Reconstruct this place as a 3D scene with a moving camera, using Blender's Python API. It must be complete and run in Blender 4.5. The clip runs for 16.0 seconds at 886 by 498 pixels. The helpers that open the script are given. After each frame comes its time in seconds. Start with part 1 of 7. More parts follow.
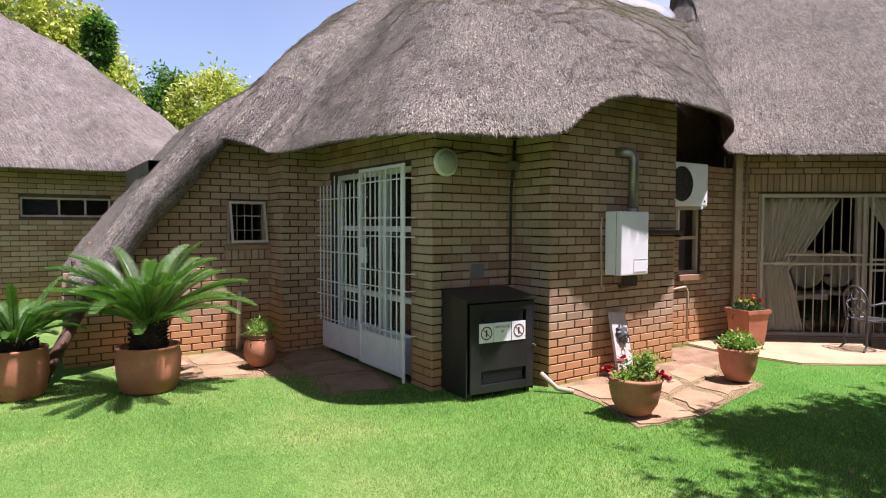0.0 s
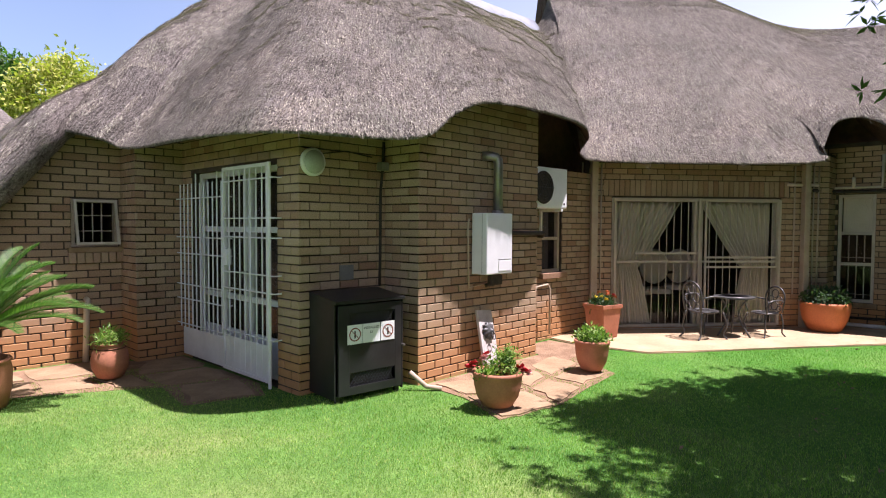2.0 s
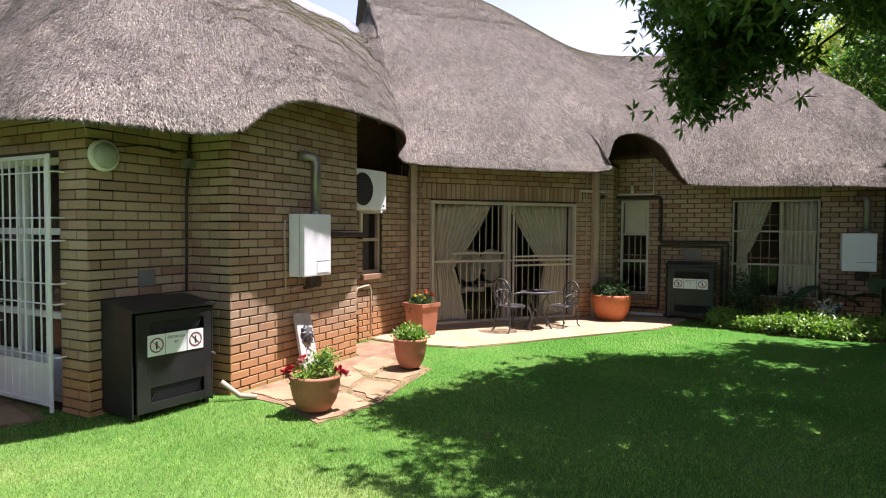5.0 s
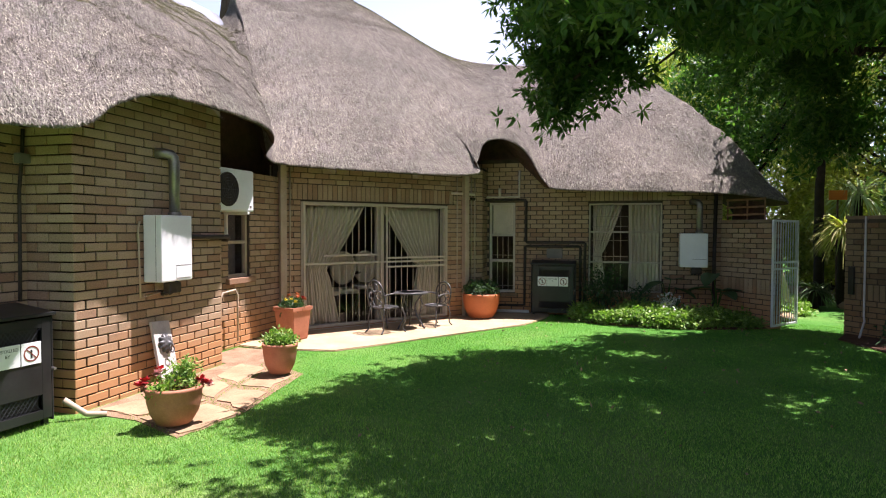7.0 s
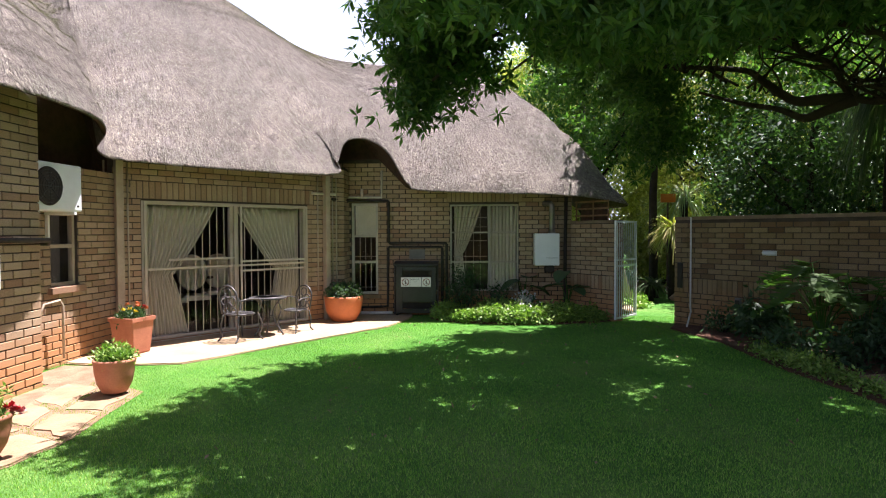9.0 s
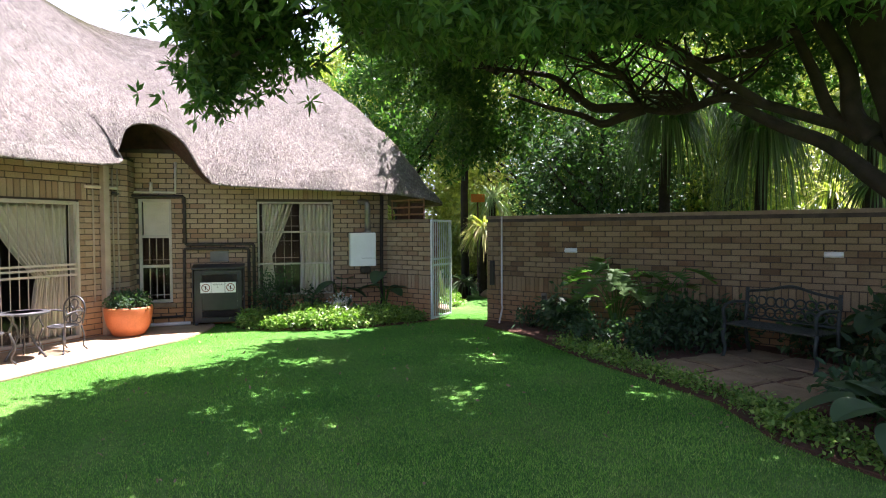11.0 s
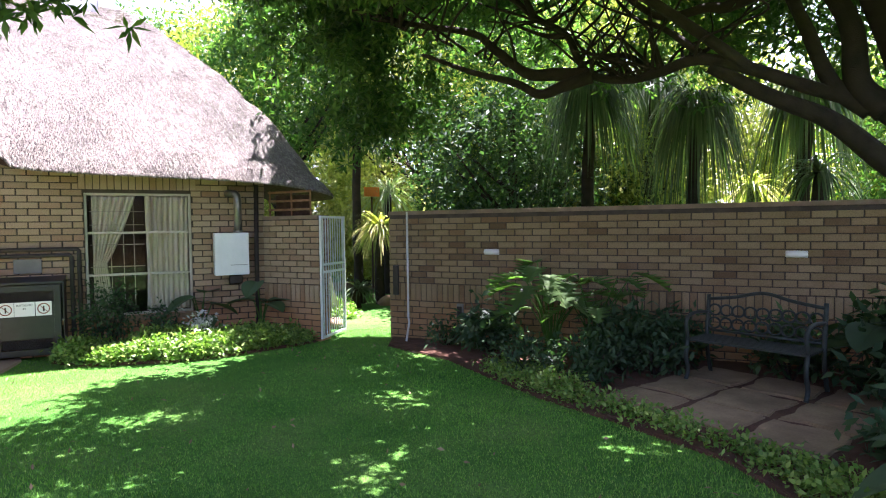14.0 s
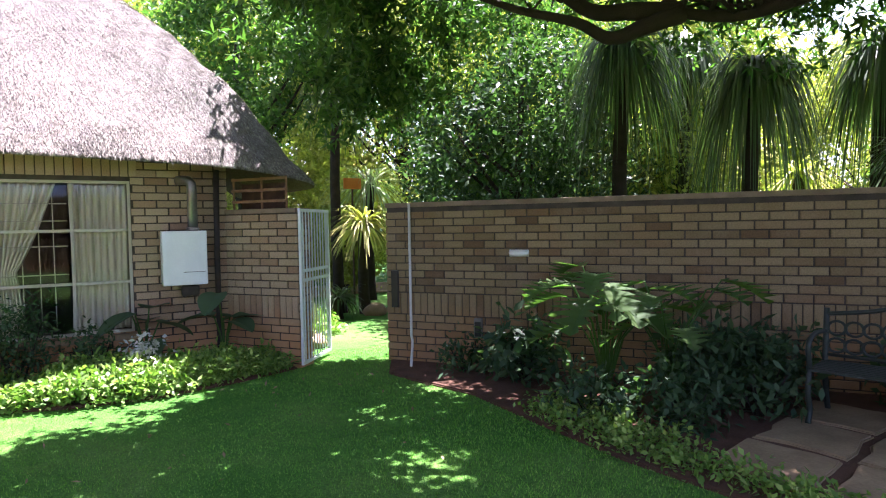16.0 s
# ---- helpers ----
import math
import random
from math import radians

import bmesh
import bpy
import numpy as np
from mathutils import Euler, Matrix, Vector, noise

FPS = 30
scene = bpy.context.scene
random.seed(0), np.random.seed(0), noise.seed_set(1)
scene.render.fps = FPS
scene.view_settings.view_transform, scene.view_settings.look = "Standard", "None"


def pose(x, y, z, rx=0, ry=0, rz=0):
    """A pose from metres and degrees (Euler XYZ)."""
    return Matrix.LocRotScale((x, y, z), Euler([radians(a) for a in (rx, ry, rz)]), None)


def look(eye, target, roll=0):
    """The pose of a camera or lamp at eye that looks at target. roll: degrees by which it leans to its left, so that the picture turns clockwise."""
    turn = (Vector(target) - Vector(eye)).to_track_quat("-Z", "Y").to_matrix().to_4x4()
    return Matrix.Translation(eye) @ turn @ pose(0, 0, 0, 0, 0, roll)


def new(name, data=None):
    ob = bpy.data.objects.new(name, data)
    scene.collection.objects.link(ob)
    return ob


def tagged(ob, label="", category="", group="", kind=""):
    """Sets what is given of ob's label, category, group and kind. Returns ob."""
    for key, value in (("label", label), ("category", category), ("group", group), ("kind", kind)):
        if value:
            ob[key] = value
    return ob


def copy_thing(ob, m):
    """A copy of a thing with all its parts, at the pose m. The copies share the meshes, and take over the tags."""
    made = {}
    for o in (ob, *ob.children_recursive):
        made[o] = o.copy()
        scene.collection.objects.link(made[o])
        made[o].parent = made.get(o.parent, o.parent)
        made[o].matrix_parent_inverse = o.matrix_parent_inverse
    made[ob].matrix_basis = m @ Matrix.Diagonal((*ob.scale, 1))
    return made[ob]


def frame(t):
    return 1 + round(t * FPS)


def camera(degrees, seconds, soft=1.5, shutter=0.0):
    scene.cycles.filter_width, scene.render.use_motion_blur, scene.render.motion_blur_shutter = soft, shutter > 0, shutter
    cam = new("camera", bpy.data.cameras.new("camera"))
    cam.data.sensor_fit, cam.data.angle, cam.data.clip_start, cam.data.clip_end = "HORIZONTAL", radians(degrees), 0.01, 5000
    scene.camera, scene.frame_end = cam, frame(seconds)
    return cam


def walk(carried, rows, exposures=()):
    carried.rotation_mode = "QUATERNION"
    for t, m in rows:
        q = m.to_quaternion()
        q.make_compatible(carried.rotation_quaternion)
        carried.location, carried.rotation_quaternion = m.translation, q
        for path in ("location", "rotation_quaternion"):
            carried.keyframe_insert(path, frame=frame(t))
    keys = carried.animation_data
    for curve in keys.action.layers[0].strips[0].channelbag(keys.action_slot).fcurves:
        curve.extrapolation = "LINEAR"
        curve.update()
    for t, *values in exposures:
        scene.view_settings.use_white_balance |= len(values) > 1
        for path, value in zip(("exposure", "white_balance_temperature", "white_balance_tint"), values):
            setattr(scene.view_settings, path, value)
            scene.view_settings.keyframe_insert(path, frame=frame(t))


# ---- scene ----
# camera and its walk: seconds, x, y, z, yaw, pitch, roll
cam = camera(72.93, 16.0, soft=1.1)
ROWS = [
    (0.0, 0.025, -0.021, 1.489, -35.04, -2.36, -0.21),
    (0.5, 0.056, -0.049, 1.488, -38.04, -2.33, -0.20),
    (1.0, 0.080, -0.070, 1.489, -40.81, -2.28, -0.19),
    (1.5, 0.090, -0.091, 1.487, -43.23, -2.28, -0.26),
    (2.0, 0.100, -0.112, 1.487, -46.30, -2.20, -0.32),
    (2.5, 0.111, -0.120, 1.487, -49.76, -2.14, -0.33),
    (3.0, 0.120, -0.128, 1.484, -52.44, -2.10, -0.31),
    (3.5, 0.125, -0.141, 1.483, -54.81, -2.06, -0.39),
    (4.0, 0.131, -0.152, 1.483, -57.31, -2.03, -0.38),
    (6.5, 0.136, -0.233, 1.477, -71.61, -1.74, -0.21),
    (7.0, 0.128, -0.241, 1.477, -74.54, -1.70, -0.13),
    (7.5, 0.116, -0.249, 1.475, -77.22, -1.64, -0.07),
    (8.0, 0.128, -0.256, 1.480, -80.18, -1.62, 0.03),
    (8.5, 0.184, -0.263, 1.486, -83.57, -1.64, 0.09),
    (9.0, 0.257, -0.264, 1.482, -87.38, -1.64, 0.15),
    (9.5, 0.346, -0.259, 1.482, -92.09, -1.64, 0.19),
    (10.0, 0.428, -0.247, 1.483, -97.21, -1.69, 0.20),
    (12.5, 1.416, -0.424, 1.491, -111.93, -1.97, 0.56),
    (13.0, 1.709, -0.490, 1.499, -113.45, -2.02, 0.60),
    (13.5, 2.036, -0.556, 1.501, -114.65, -2.01, 0.67),
    (14.0, 2.411, -0.625, 1.494, -116.06, -2.12, 0.72),
    (14.5, 2.831, -0.694, 1.488, -117.07, -2.19, 0.79),
    (15.0, 3.268, -0.760, 1.486, -117.93, -2.20, 0.90),
    (15.5, 3.672, -0.824, 1.475, -118.87, -2.25, 0.92),
    (16.0, 4.070, -0.887, 1.465, -119.39, -2.30, 1.00),
]
EXPOSURES = [(0.0, 1.2, 6100, 30), (4.0, 1.36, 6150, 28), (7.0, 1.56, 6200, 26), (8.5, 1.74, 6200, 25), (10.0, 2.14, 6050, 27), (12.5, 2.93, 5900, 32), (16.0, 3.0, 5800, 34)]
walk(cam, [(t, pose(x, y, h, 90 + pitch, roll, yaw)) for t, x, y, h, yaw, pitch, roll in ROWS], EXPOSURES)

# ---- world and sun ----
SUN_TO = Vector((0.18, -0.27, 1.0)).normalized()
world = bpy.data.worlds.new("sky")
scene.world = world
world.use_nodes = True
wt = world.node_tree
sky = wt.nodes.new("ShaderNodeTexSky")
sky.sky_type, sky.sun_disc = "NISHITA", False
sky.sun_elevation = math.asin(SUN_TO.z)
sky.sun_rotation = math.atan2(SUN_TO.x, SUN_TO.y)
sky.air_density, sky.dust_density = 1.0, 1.5
# bright summer haze that thins out towards the zenith
tc = wt.nodes.new("ShaderNodeTexCoord")
up = wt.nodes.new("ShaderNodeSeparateXYZ")
wt.links.new(tc.outputs["Generated"], up.inputs[0])
haze = wt.nodes.new("ShaderNodeMapRange")
haze.inputs[1].default_value, haze.inputs[2].default_value = 0.0, 0.75
haze.inputs[3].default_value, haze.inputs[4].default_value = 1.0, 0.0
wt.links.new(up.outputs[2], haze.inputs[0])
# forward-scattered glow: the haze is brighter on the sun's side of the sky
toward = wt.nodes.new("ShaderNodeVectorMath")
toward.operation = "DOT_PRODUCT"
toward.inputs[1].default_value = Vector((SUN_TO.x, SUN_TO.y, 0)).normalized()
wt.links.new(tc.outputs["Generated"], toward.inputs[0])
glow = wt.nodes.new("ShaderNodeMapRange")
glow.inputs[1].default_value, glow.inputs[2].default_value = -0.6, 0.6
glow.inputs[3].default_value, glow.inputs[4].default_value = 0.0, 1.0
wt.links.new(toward.outputs["Value"], glow.inputs[0])
tint = wt.nodes.new("ShaderNodeMix")
tint.data_type = "RGBA"
tint.inputs[6].default_value = (6.5, 9.2, 13.0, 1)
tint.inputs[7].default_value = (20.0, 21.0, 23.0, 1)
wt.links.new(glow.outputs[0], tint.inputs[0])
veil = wt.nodes.new("ShaderNodeMix")
veil.data_type, veil.blend_type = "RGBA", "ADD"
wt.links.new(tint.outputs[2], veil.inputs[7])
wt.links.new(haze.outputs[0], veil.inputs[0])
wt.links.new(sky.outputs[0], veil.inputs[6])
wt.links.new(veil.outputs[2], wt.nodes["Background"].inputs[0])
wt.nodes["Background"].inputs[1].default_value = 0.030
sun_data = bpy.data.lights.new("sun", "SUN")
sun_data.energy, sun_data.angle, sun_data.color = 5.0, radians(0.5), (1.0, 0.96, 0.91)
sun_lamp = new("sun", sun_data)
sun_lamp.matrix_world = look(SUN_TO * 30, (0, 0, 0))


# ---- materials ----
def principled(name, rough=0.8, metal=0.0, spec=0.4):
    m = bpy.data.materials.new(name)
    m.use_nodes = True
    b = m.node_tree.nodes["Principled BSDF"]
    b.inputs["Roughness"].default_value = rough
    b.inputs["Metallic"].default_value = metal
    b.inputs["Specular IOR Level"].default_value = spec
    return m, m.node_tree, b


def node(t, kind, **inputs):
    n = t.nodes.new(kind)
    for k, v in inputs.items():
        n.inputs[k.replace("_", " ")].default_value = v
    return n


def ramp(t, fac, stops):
    r = t.nodes.new("ShaderNodeValToRGB")
    e = r.color_ramp.elements
    while len(e) < len(stops):
        e.new(0.5)
    for el, (p, c) in zip(e, stops):
        el.position, el.color = p, (*c, 1)
    t.links.new(fac, r.inputs[0])
    return r


def mix(t, fac, a, b, mode="MIX"):
    m = t.nodes.new("ShaderNodeMix")
    m.data_type, m.blend_type = "RGBA", mode
    for sock, v in ((m.inputs[0], fac), (m.inputs[6], a), (m.inputs[7], b)):
        if hasattr(v, "links"):
            t.links.new(v, sock)
        else:
            sock.default_value = v if isinstance(v, float) else (*v, 1)
    return m.outputs[2]


def coords(t, scale=(1, 1, 1), kind="Object"):
    c = t.nodes.new("ShaderNodeTexCoord")
    mp = t.nodes.new("ShaderNodeMapping")
    mp.inputs["Scale"].default_value = scale
    t.links.new(c.outputs[kind], mp.inputs[0])
    return mp.outputs[0]


def world_coords(t, scale=(1, 1, 1)):
    c = t.nodes.new("ShaderNodeNewGeometry")
    mp = t.nodes.new("ShaderNodeMapping")
    mp.inputs["Scale"].default_value = scale
    t.links.new(c.outputs["Position"], mp.inputs[0])
    return mp.outputs[0]


def noise_fac(t, vec, scale, detail=4.0, rough=0.55):
    n = node(t, "ShaderNodeTexNoise", Scale=scale, Detail=detail, Roughness=rough)
    t.links.new(vec, n.inputs["Vector"])
    return n.outputs["Fac"]


def bump(t, b, height, strength=0.3, dist=0.01):
    n = node(t, "ShaderNodeBump", Strength=strength, Distance=dist)
    t.links.new(height, n.inputs["Height"])
    t.links.new(n.outputs[0], b.inputs["Normal"])


def simple(name, dark, light, rough=0.6, metal=0.0, scale=8.0, bumps=0.15, spec=0.4, dist=0.004, grain=0.82):
    """A surface that varies between two colours, by cloudy stains and a finer grain."""
    m, t, b = principled(name, rough, metal, spec)
    v = world_coords(t)
    f = noise_fac(t, v, scale, 6.0)
    r = ramp(t, f, [(0.3, dark), (0.7, light)])
    fine = noise_fac(t, v, scale * 14, 3.0)
    g = ramp(t, fine, [(0.3, (grain, grain, grain)), (0.7, (1, 1, 1))])
    t.links.new(mix(t, 1.0, r.outputs[0], g.outputs[0], "MULTIPLY"), b.inputs["Base Color"])
    bump(t, b, fine, bumps, dist)
    return m


def brick_material(name, tones, soil=0.9):
    m, t, b = principled(name, 0.9, 0, 0.2)
    info = t.nodes.new("ShaderNodeObjectInfo")
    geo = t.nodes.new("ShaderNodeNewGeometry")
    add = t.nodes.new("ShaderNodeMath")
    add.operation = "ADD"
    t.links.new(info.outputs["Random"], add.inputs[0])
    t.links.new(geo.outputs["Random Per Island"], add.inputs[1])
    fr = t.nodes.new("ShaderNodeMath")
    fr.operation = "FRACT"
    t.links.new(add.outputs[0], fr.inputs[0])
    body = ramp(t, fr.outputs[0], tones)
    v = world_coords(t)
    cloud = noise_fac(t, v, 2.3, 6.0)
    c1 = mix(t, ramp(t, cloud, [(0.45, (0, 0, 0)), (0.75, (0.5, 0.5, 0.5))]).outputs[0], body.outputs[0], (0.30, 0.22, 0.14))
    grain = noise_fac(t, v, 90, 4.0)
    c2 = mix(t, 1.0, c1, ramp(t, grain, [(0.3, (0.75, 0.74, 0.72)), (0.65, (1.05, 1.04, 1.02))]).outputs[0], "MULTIPLY")
    # red soil splashed on the lowest courses
    sep = t.nodes.new("ShaderNodeSeparateXYZ")
    t.links.new(geo.outputs["Position"], sep.inputs[0])
    rag = noise_fac(t, v, 3.0, 5.0)
    mr = t.nodes.new("ShaderNodeMath")
    mr.operation = "MULTIPLY_ADD"
    t.links.new(rag, mr.inputs[0])
    mr.inputs[1].default_value = -0.55
    t.links.new(sep.outputs[2], mr.inputs[2])
    stain = ramp(t, mr.outputs[0], [(0.0, (soil, soil, soil)), (0.34, (0, 0, 0))])
    c3 = mix(t, stain.outputs[0], c2, (0.46, 0.235, 0.10))
    t.links.new(c3, b.inputs["Base Color"])
    bump(t, b, grain, 0.5, 0.004)
    return m


def thatch_material():
    m, t, b = principled("weathered_thatch", 0.95, 0, 0.1)
    vu = coords(t, (60, 4.5, 1), "UV")
    straw = noise_fac(t, vu, 1.0, 5.0, 0.65)
    v = world_coords(t)
    blotch = noise_fac(t, v, 0.9, 6.0, 0.6)
    mid = noise_fac(t, v, 7.0, 4.0, 0.6)
    speck = noise_fac(t, v, 55.0, 3.0, 0.6)
    base = ramp(t, blotch, [(0.3, (0.215, 0.192, 0.177)), (0.5, (0.293, 0.264, 0.245)), (0.72, (0.38, 0.347, 0.322))])
    c = mix(t, 1.0, base.outputs[0], ramp(t, straw, [(0.3, (0.4, 0.385, 0.375)), (0.5, (0.92, 0.91, 0.9)), (0.72, (1.4, 1.37, 1.32))]).outputs[0], "MULTIPLY")
    c = mix(t, 1.0, c, ramp(t, mid, [(0.35, (0.8, 0.79, 0.78)), (0.65, (1.1, 1.1, 1.1))]).outputs[0], "MULTIPLY")
    c = mix(t, 1.0, c, ramp(t, speck, [(0.35, (0.56, 0.54, 0.53)), (0.62, (1.26, 1.25, 1.23))]).outputs[0], "MULTIPLY")
    t.links.new(c, b.inputs["Base Color"])
    ad = t.nodes.new("ShaderNodeMath")
    ad.operation = "ADD"
    t.links.new(straw, ad.inputs[0])
    t.links.new(speck, ad.inputs[1])
    bump(t, b, ad.outputs[0], 1.0, 0.045)
    return m


def leafy(name, stops, rough=0.45, trans=0.35, spec=0.5, shift=None):
    m, t, b = principled(name, rough, 0, spec * 0.6)
    geo = t.nodes.new("ShaderNodeNewGeometry")
    c = ramp(t, geo.outputs["Random Per Island"], stops)
    big = noise_fac(t, world_coords(t), 1.3, 3.0)
    col = mix(t, 1.0, c.outputs[0], ramp(t, big, [(0.3, (0.75, 0.78, 0.7)), (0.7, (1.2, 1.15, 1.05))]).outputs[0], "MULTIPLY")
    if shift:
        col = shift(t, col)
    t.links.new(col, b.inputs["Base Color"])
    tr = t.nodes.new("ShaderNodeBsdfTranslucent")
    t.links.new(mix(t, 1.0, col, (1.5, 2.2, 0.65), "MULTIPLY"), tr.inputs[0])
    ms = t.nodes.new("ShaderNodeMixShader")
    ms.inputs[0].default_value = trans
    t.links.new(b.outputs[0], ms.inputs[1])
    t.links.new(tr.outputs[0], ms.inputs[2])
    t.links.new(ms.outputs[0], t.nodes["Material Output"].inputs[0])
    return m


def shade_tint(t, col):
    """Tints grass darker and greener away from the entrance: tree shade put into colour."""
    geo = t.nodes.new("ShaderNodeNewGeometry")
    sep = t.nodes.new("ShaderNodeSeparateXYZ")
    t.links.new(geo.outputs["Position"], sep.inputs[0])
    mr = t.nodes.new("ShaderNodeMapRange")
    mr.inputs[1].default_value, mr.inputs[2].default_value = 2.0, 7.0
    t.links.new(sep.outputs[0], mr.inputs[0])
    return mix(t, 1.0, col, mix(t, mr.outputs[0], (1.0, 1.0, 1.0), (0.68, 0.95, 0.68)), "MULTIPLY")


def lawn_material():
    m, t, b = principled("lawn", 0.9, 0, 0.15)
    v = world_coords(t)
    patch = noise_fac(t, v, 0.8, 5.0)
    fine = noise_fac(t, v, 60, 3.0, 0.7)
    mid = noise_fac(t, v, 9, 4.0)
    c = ramp(t, patch, [(0.3, (0.075, 0.19, 0.034)), (0.5, (0.12, 0.235, 0.05)), (0.72, (0.22, 0.28, 0.09))])
    c2 = mix(t, 1.0, c.outputs[0], ramp(t, fine, [(0.3, (0.5, 0.55, 0.5)), (0.65, (1.25, 1.2, 1.2))]).outputs[0], "MULTIPLY")
    c3 = mix(t, 1.0, c2, ramp(t, mid, [(0.3, (0.82, 0.85, 0.8)), (0.7, (1.12, 1.1, 1.1))]).outputs[0], "MULTIPLY")
    t.links.new(shade_tint(t, c3), b.inputs["Base Color"])
    bump(t, b, fine, 0.8, 0.03)
    return m


def glass_material():
    m, t, b = principled("window_glass", 0.03, 0, 0.5)
    b.inputs["Transmission Weight"].default_value = 1.0
    b.inputs["IOR"].default_value = 1.25
    b.inputs["Base Color"].default_value = (0.97, 0.98, 0.97, 1)
    return m


BRICK = brick_material("buff_brick", [(0.0, (0.32, 0.215, 0.135)), (0.25, (0.41, 0.295, 0.19)), (0.6, (0.45, 0.33, 0.22)), (0.85, (0.385, 0.255, 0.16)), (1.0, (0.30, 0.175, 0.11))])
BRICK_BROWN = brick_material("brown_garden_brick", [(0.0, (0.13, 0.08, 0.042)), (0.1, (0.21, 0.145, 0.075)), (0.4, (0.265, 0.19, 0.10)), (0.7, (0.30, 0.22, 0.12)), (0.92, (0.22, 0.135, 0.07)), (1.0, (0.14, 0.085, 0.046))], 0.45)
MORTAR = simple("raked_mortar", (0.05, 0.037, 0.028), (0.10, 0.075, 0.057), 0.95, scale=6, bumps=0.4)
THATCH = thatch_material()
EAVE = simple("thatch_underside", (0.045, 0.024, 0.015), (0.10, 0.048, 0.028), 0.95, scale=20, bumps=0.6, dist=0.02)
LAWN = lawn_material()
SOIL = simple("red_soil", (0.10, 0.045, 0.025), (0.17, 0.08, 0.045), 0.95, scale=7, bumps=0.8, dist=0.03)
SAND = simple("sandy_red_soil", (0.19, 0.11, 0.06), (0.34, 0.22, 0.13), 0.95, scale=5, bumps=0.7, dist=0.02)
PLASTER = simple("cream_plaster", (0.55, 0.47, 0.35), (0.66, 0.58, 0.45), 0.85, scale=3)
WHITE = simple("white_enamel", (0.74, 0.74, 0.73), (0.82, 0.82, 0.81), 0.35, scale=4, bumps=0.02, grain=0.96)
FRAME_CREAM = simple("cream_painted_frame", (0.44, 0.38, 0.29), (0.55, 0.49, 0.39), 0.5, scale=5, bumps=0.05, grain=0.92)
PIPE_CREAM = simple("cream_painted_pipe", (0.58, 0.49, 0.37), (0.70, 0.60, 0.47), 0.5, scale=6, bumps=0.05, grain=0.93)
WHITE_STEEL = simple("white_painted_steel", (0.66, 0.65, 0.63), (0.78, 0.77, 0.75), 0.45, scale=6, bumps=0.04, grain=0.93)
BLACK = simple("black_painted_steel", (0.014, 0.014, 0.015), (0.03, 0.029, 0.029), 0.38, scale=5, bumps=0.06)
IRON = simple("cast_iron", (0.05, 0.05, 0.05), (0.12, 0.115, 0.11), 0.42, 0.3, scale=20, bumps=0.2)
STEEL = simple("stainless_flue", (0.24, 0.225, 0.2), (0.36, 0.34, 0.31), 0.42, 0.8, scale=6, bumps=0.03)
TERRA = simple("terracotta", (0.36, 0.13, 0.07), (0.50, 0.20, 0.11), 0.75, scale=5, bumps=0.15)
TERRA_ORANGE = simple("orange_terracotta", (0.52, 0.15, 0.05), (0.64, 0.20, 0.07), 0.6, scale=4, bumps=0.08)
SLATE = simple("sandstone_slab", (0.23, 0.15, 0.08), (0.39, 0.265, 0.15), 0.9, scale=3.5, bumps=0.5, dist=0.01)
PAVE = simple("patio_stone", (0.35, 0.245, 0.14), (0.48, 0.355, 0.215), 0.9, scale=2.5, bumps=0.35, dist=0.006)
WOOD_DARK = simple("dark_timber", (0.06, 0.03, 0.018), (0.12, 0.06, 0.035), 0.7, scale=10, bumps=0.25)
WOOD_GREY = simple("weathered_plank", (0.42, 0.37, 0.33), (0.56, 0.51, 0.47), 0.85, scale=9, bumps=0.4)
CURTAIN = simple("cream_curtain", (0.62, 0.54, 0.39), (0.72, 0.64, 0.49), 0.9, scale=4, bumps=0.06, grain=0.93)
GLASS = glass_material()
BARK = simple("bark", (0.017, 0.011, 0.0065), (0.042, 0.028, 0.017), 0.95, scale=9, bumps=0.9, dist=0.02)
PIPE_TAN = simple("tan_painted_pipe", (0.40, 0.31, 0.22), (0.50, 0.40, 0.29), 0.6, scale=6, bumps=0.05)
PIPE_WHITE = simple("white_plastic_pipe", (0.62, 0.59, 0.54), (0.74, 0.71, 0.66), 0.5, scale=6, bumps=0.05)
PIPE_DARK = simple("dark_lagged_pipe", (0.03, 0.022, 0.018), (0.06, 0.045, 0.036), 0.75, scale=14, bumps=0.3)
GREY_PLASTIC = simple("grey_plastic", (0.16, 0.15, 0.13), (0.22, 0.2, 0.18), 0.6, scale=8)
CAP = simple("ridge_cement", (0.18, 0.19, 0.22), (0.28, 0.29, 0.33), 0.8, scale=4, bumps=0.3)
# the rooms' dimness is put into this very dark plaster colour
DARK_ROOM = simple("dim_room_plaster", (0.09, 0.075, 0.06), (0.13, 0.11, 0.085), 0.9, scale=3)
PRINT = simple("black_print", (0.02, 0.02, 0.02), (0.03, 0.03, 0.03), 0.6)
RED_PRINT = simple("red_print", (0.20, 0.035, 0.02), (0.26, 0.05, 0.03), 0.6)
LEAF_TREE = leafy("tree_leaves", [(0.0, (0.032, 0.072, 0.022)), (0.5, (0.056, 0.112, 0.034)), (1.0, (0.115, 0.17, 0.055))], 0.5, 0.42, 0.35)
# yellow-green leaves, paled further so that background trees look sunlit
LEAF_YELLOW_SUNLIT = leafy("yellow_sunlit_leaves", [(0.0, (0.22, 0.24, 0.055)), (0.5, (0.36, 0.36, 0.085)), (1.0, (0.50, 0.47, 0.14))], 0.5, 0.2)
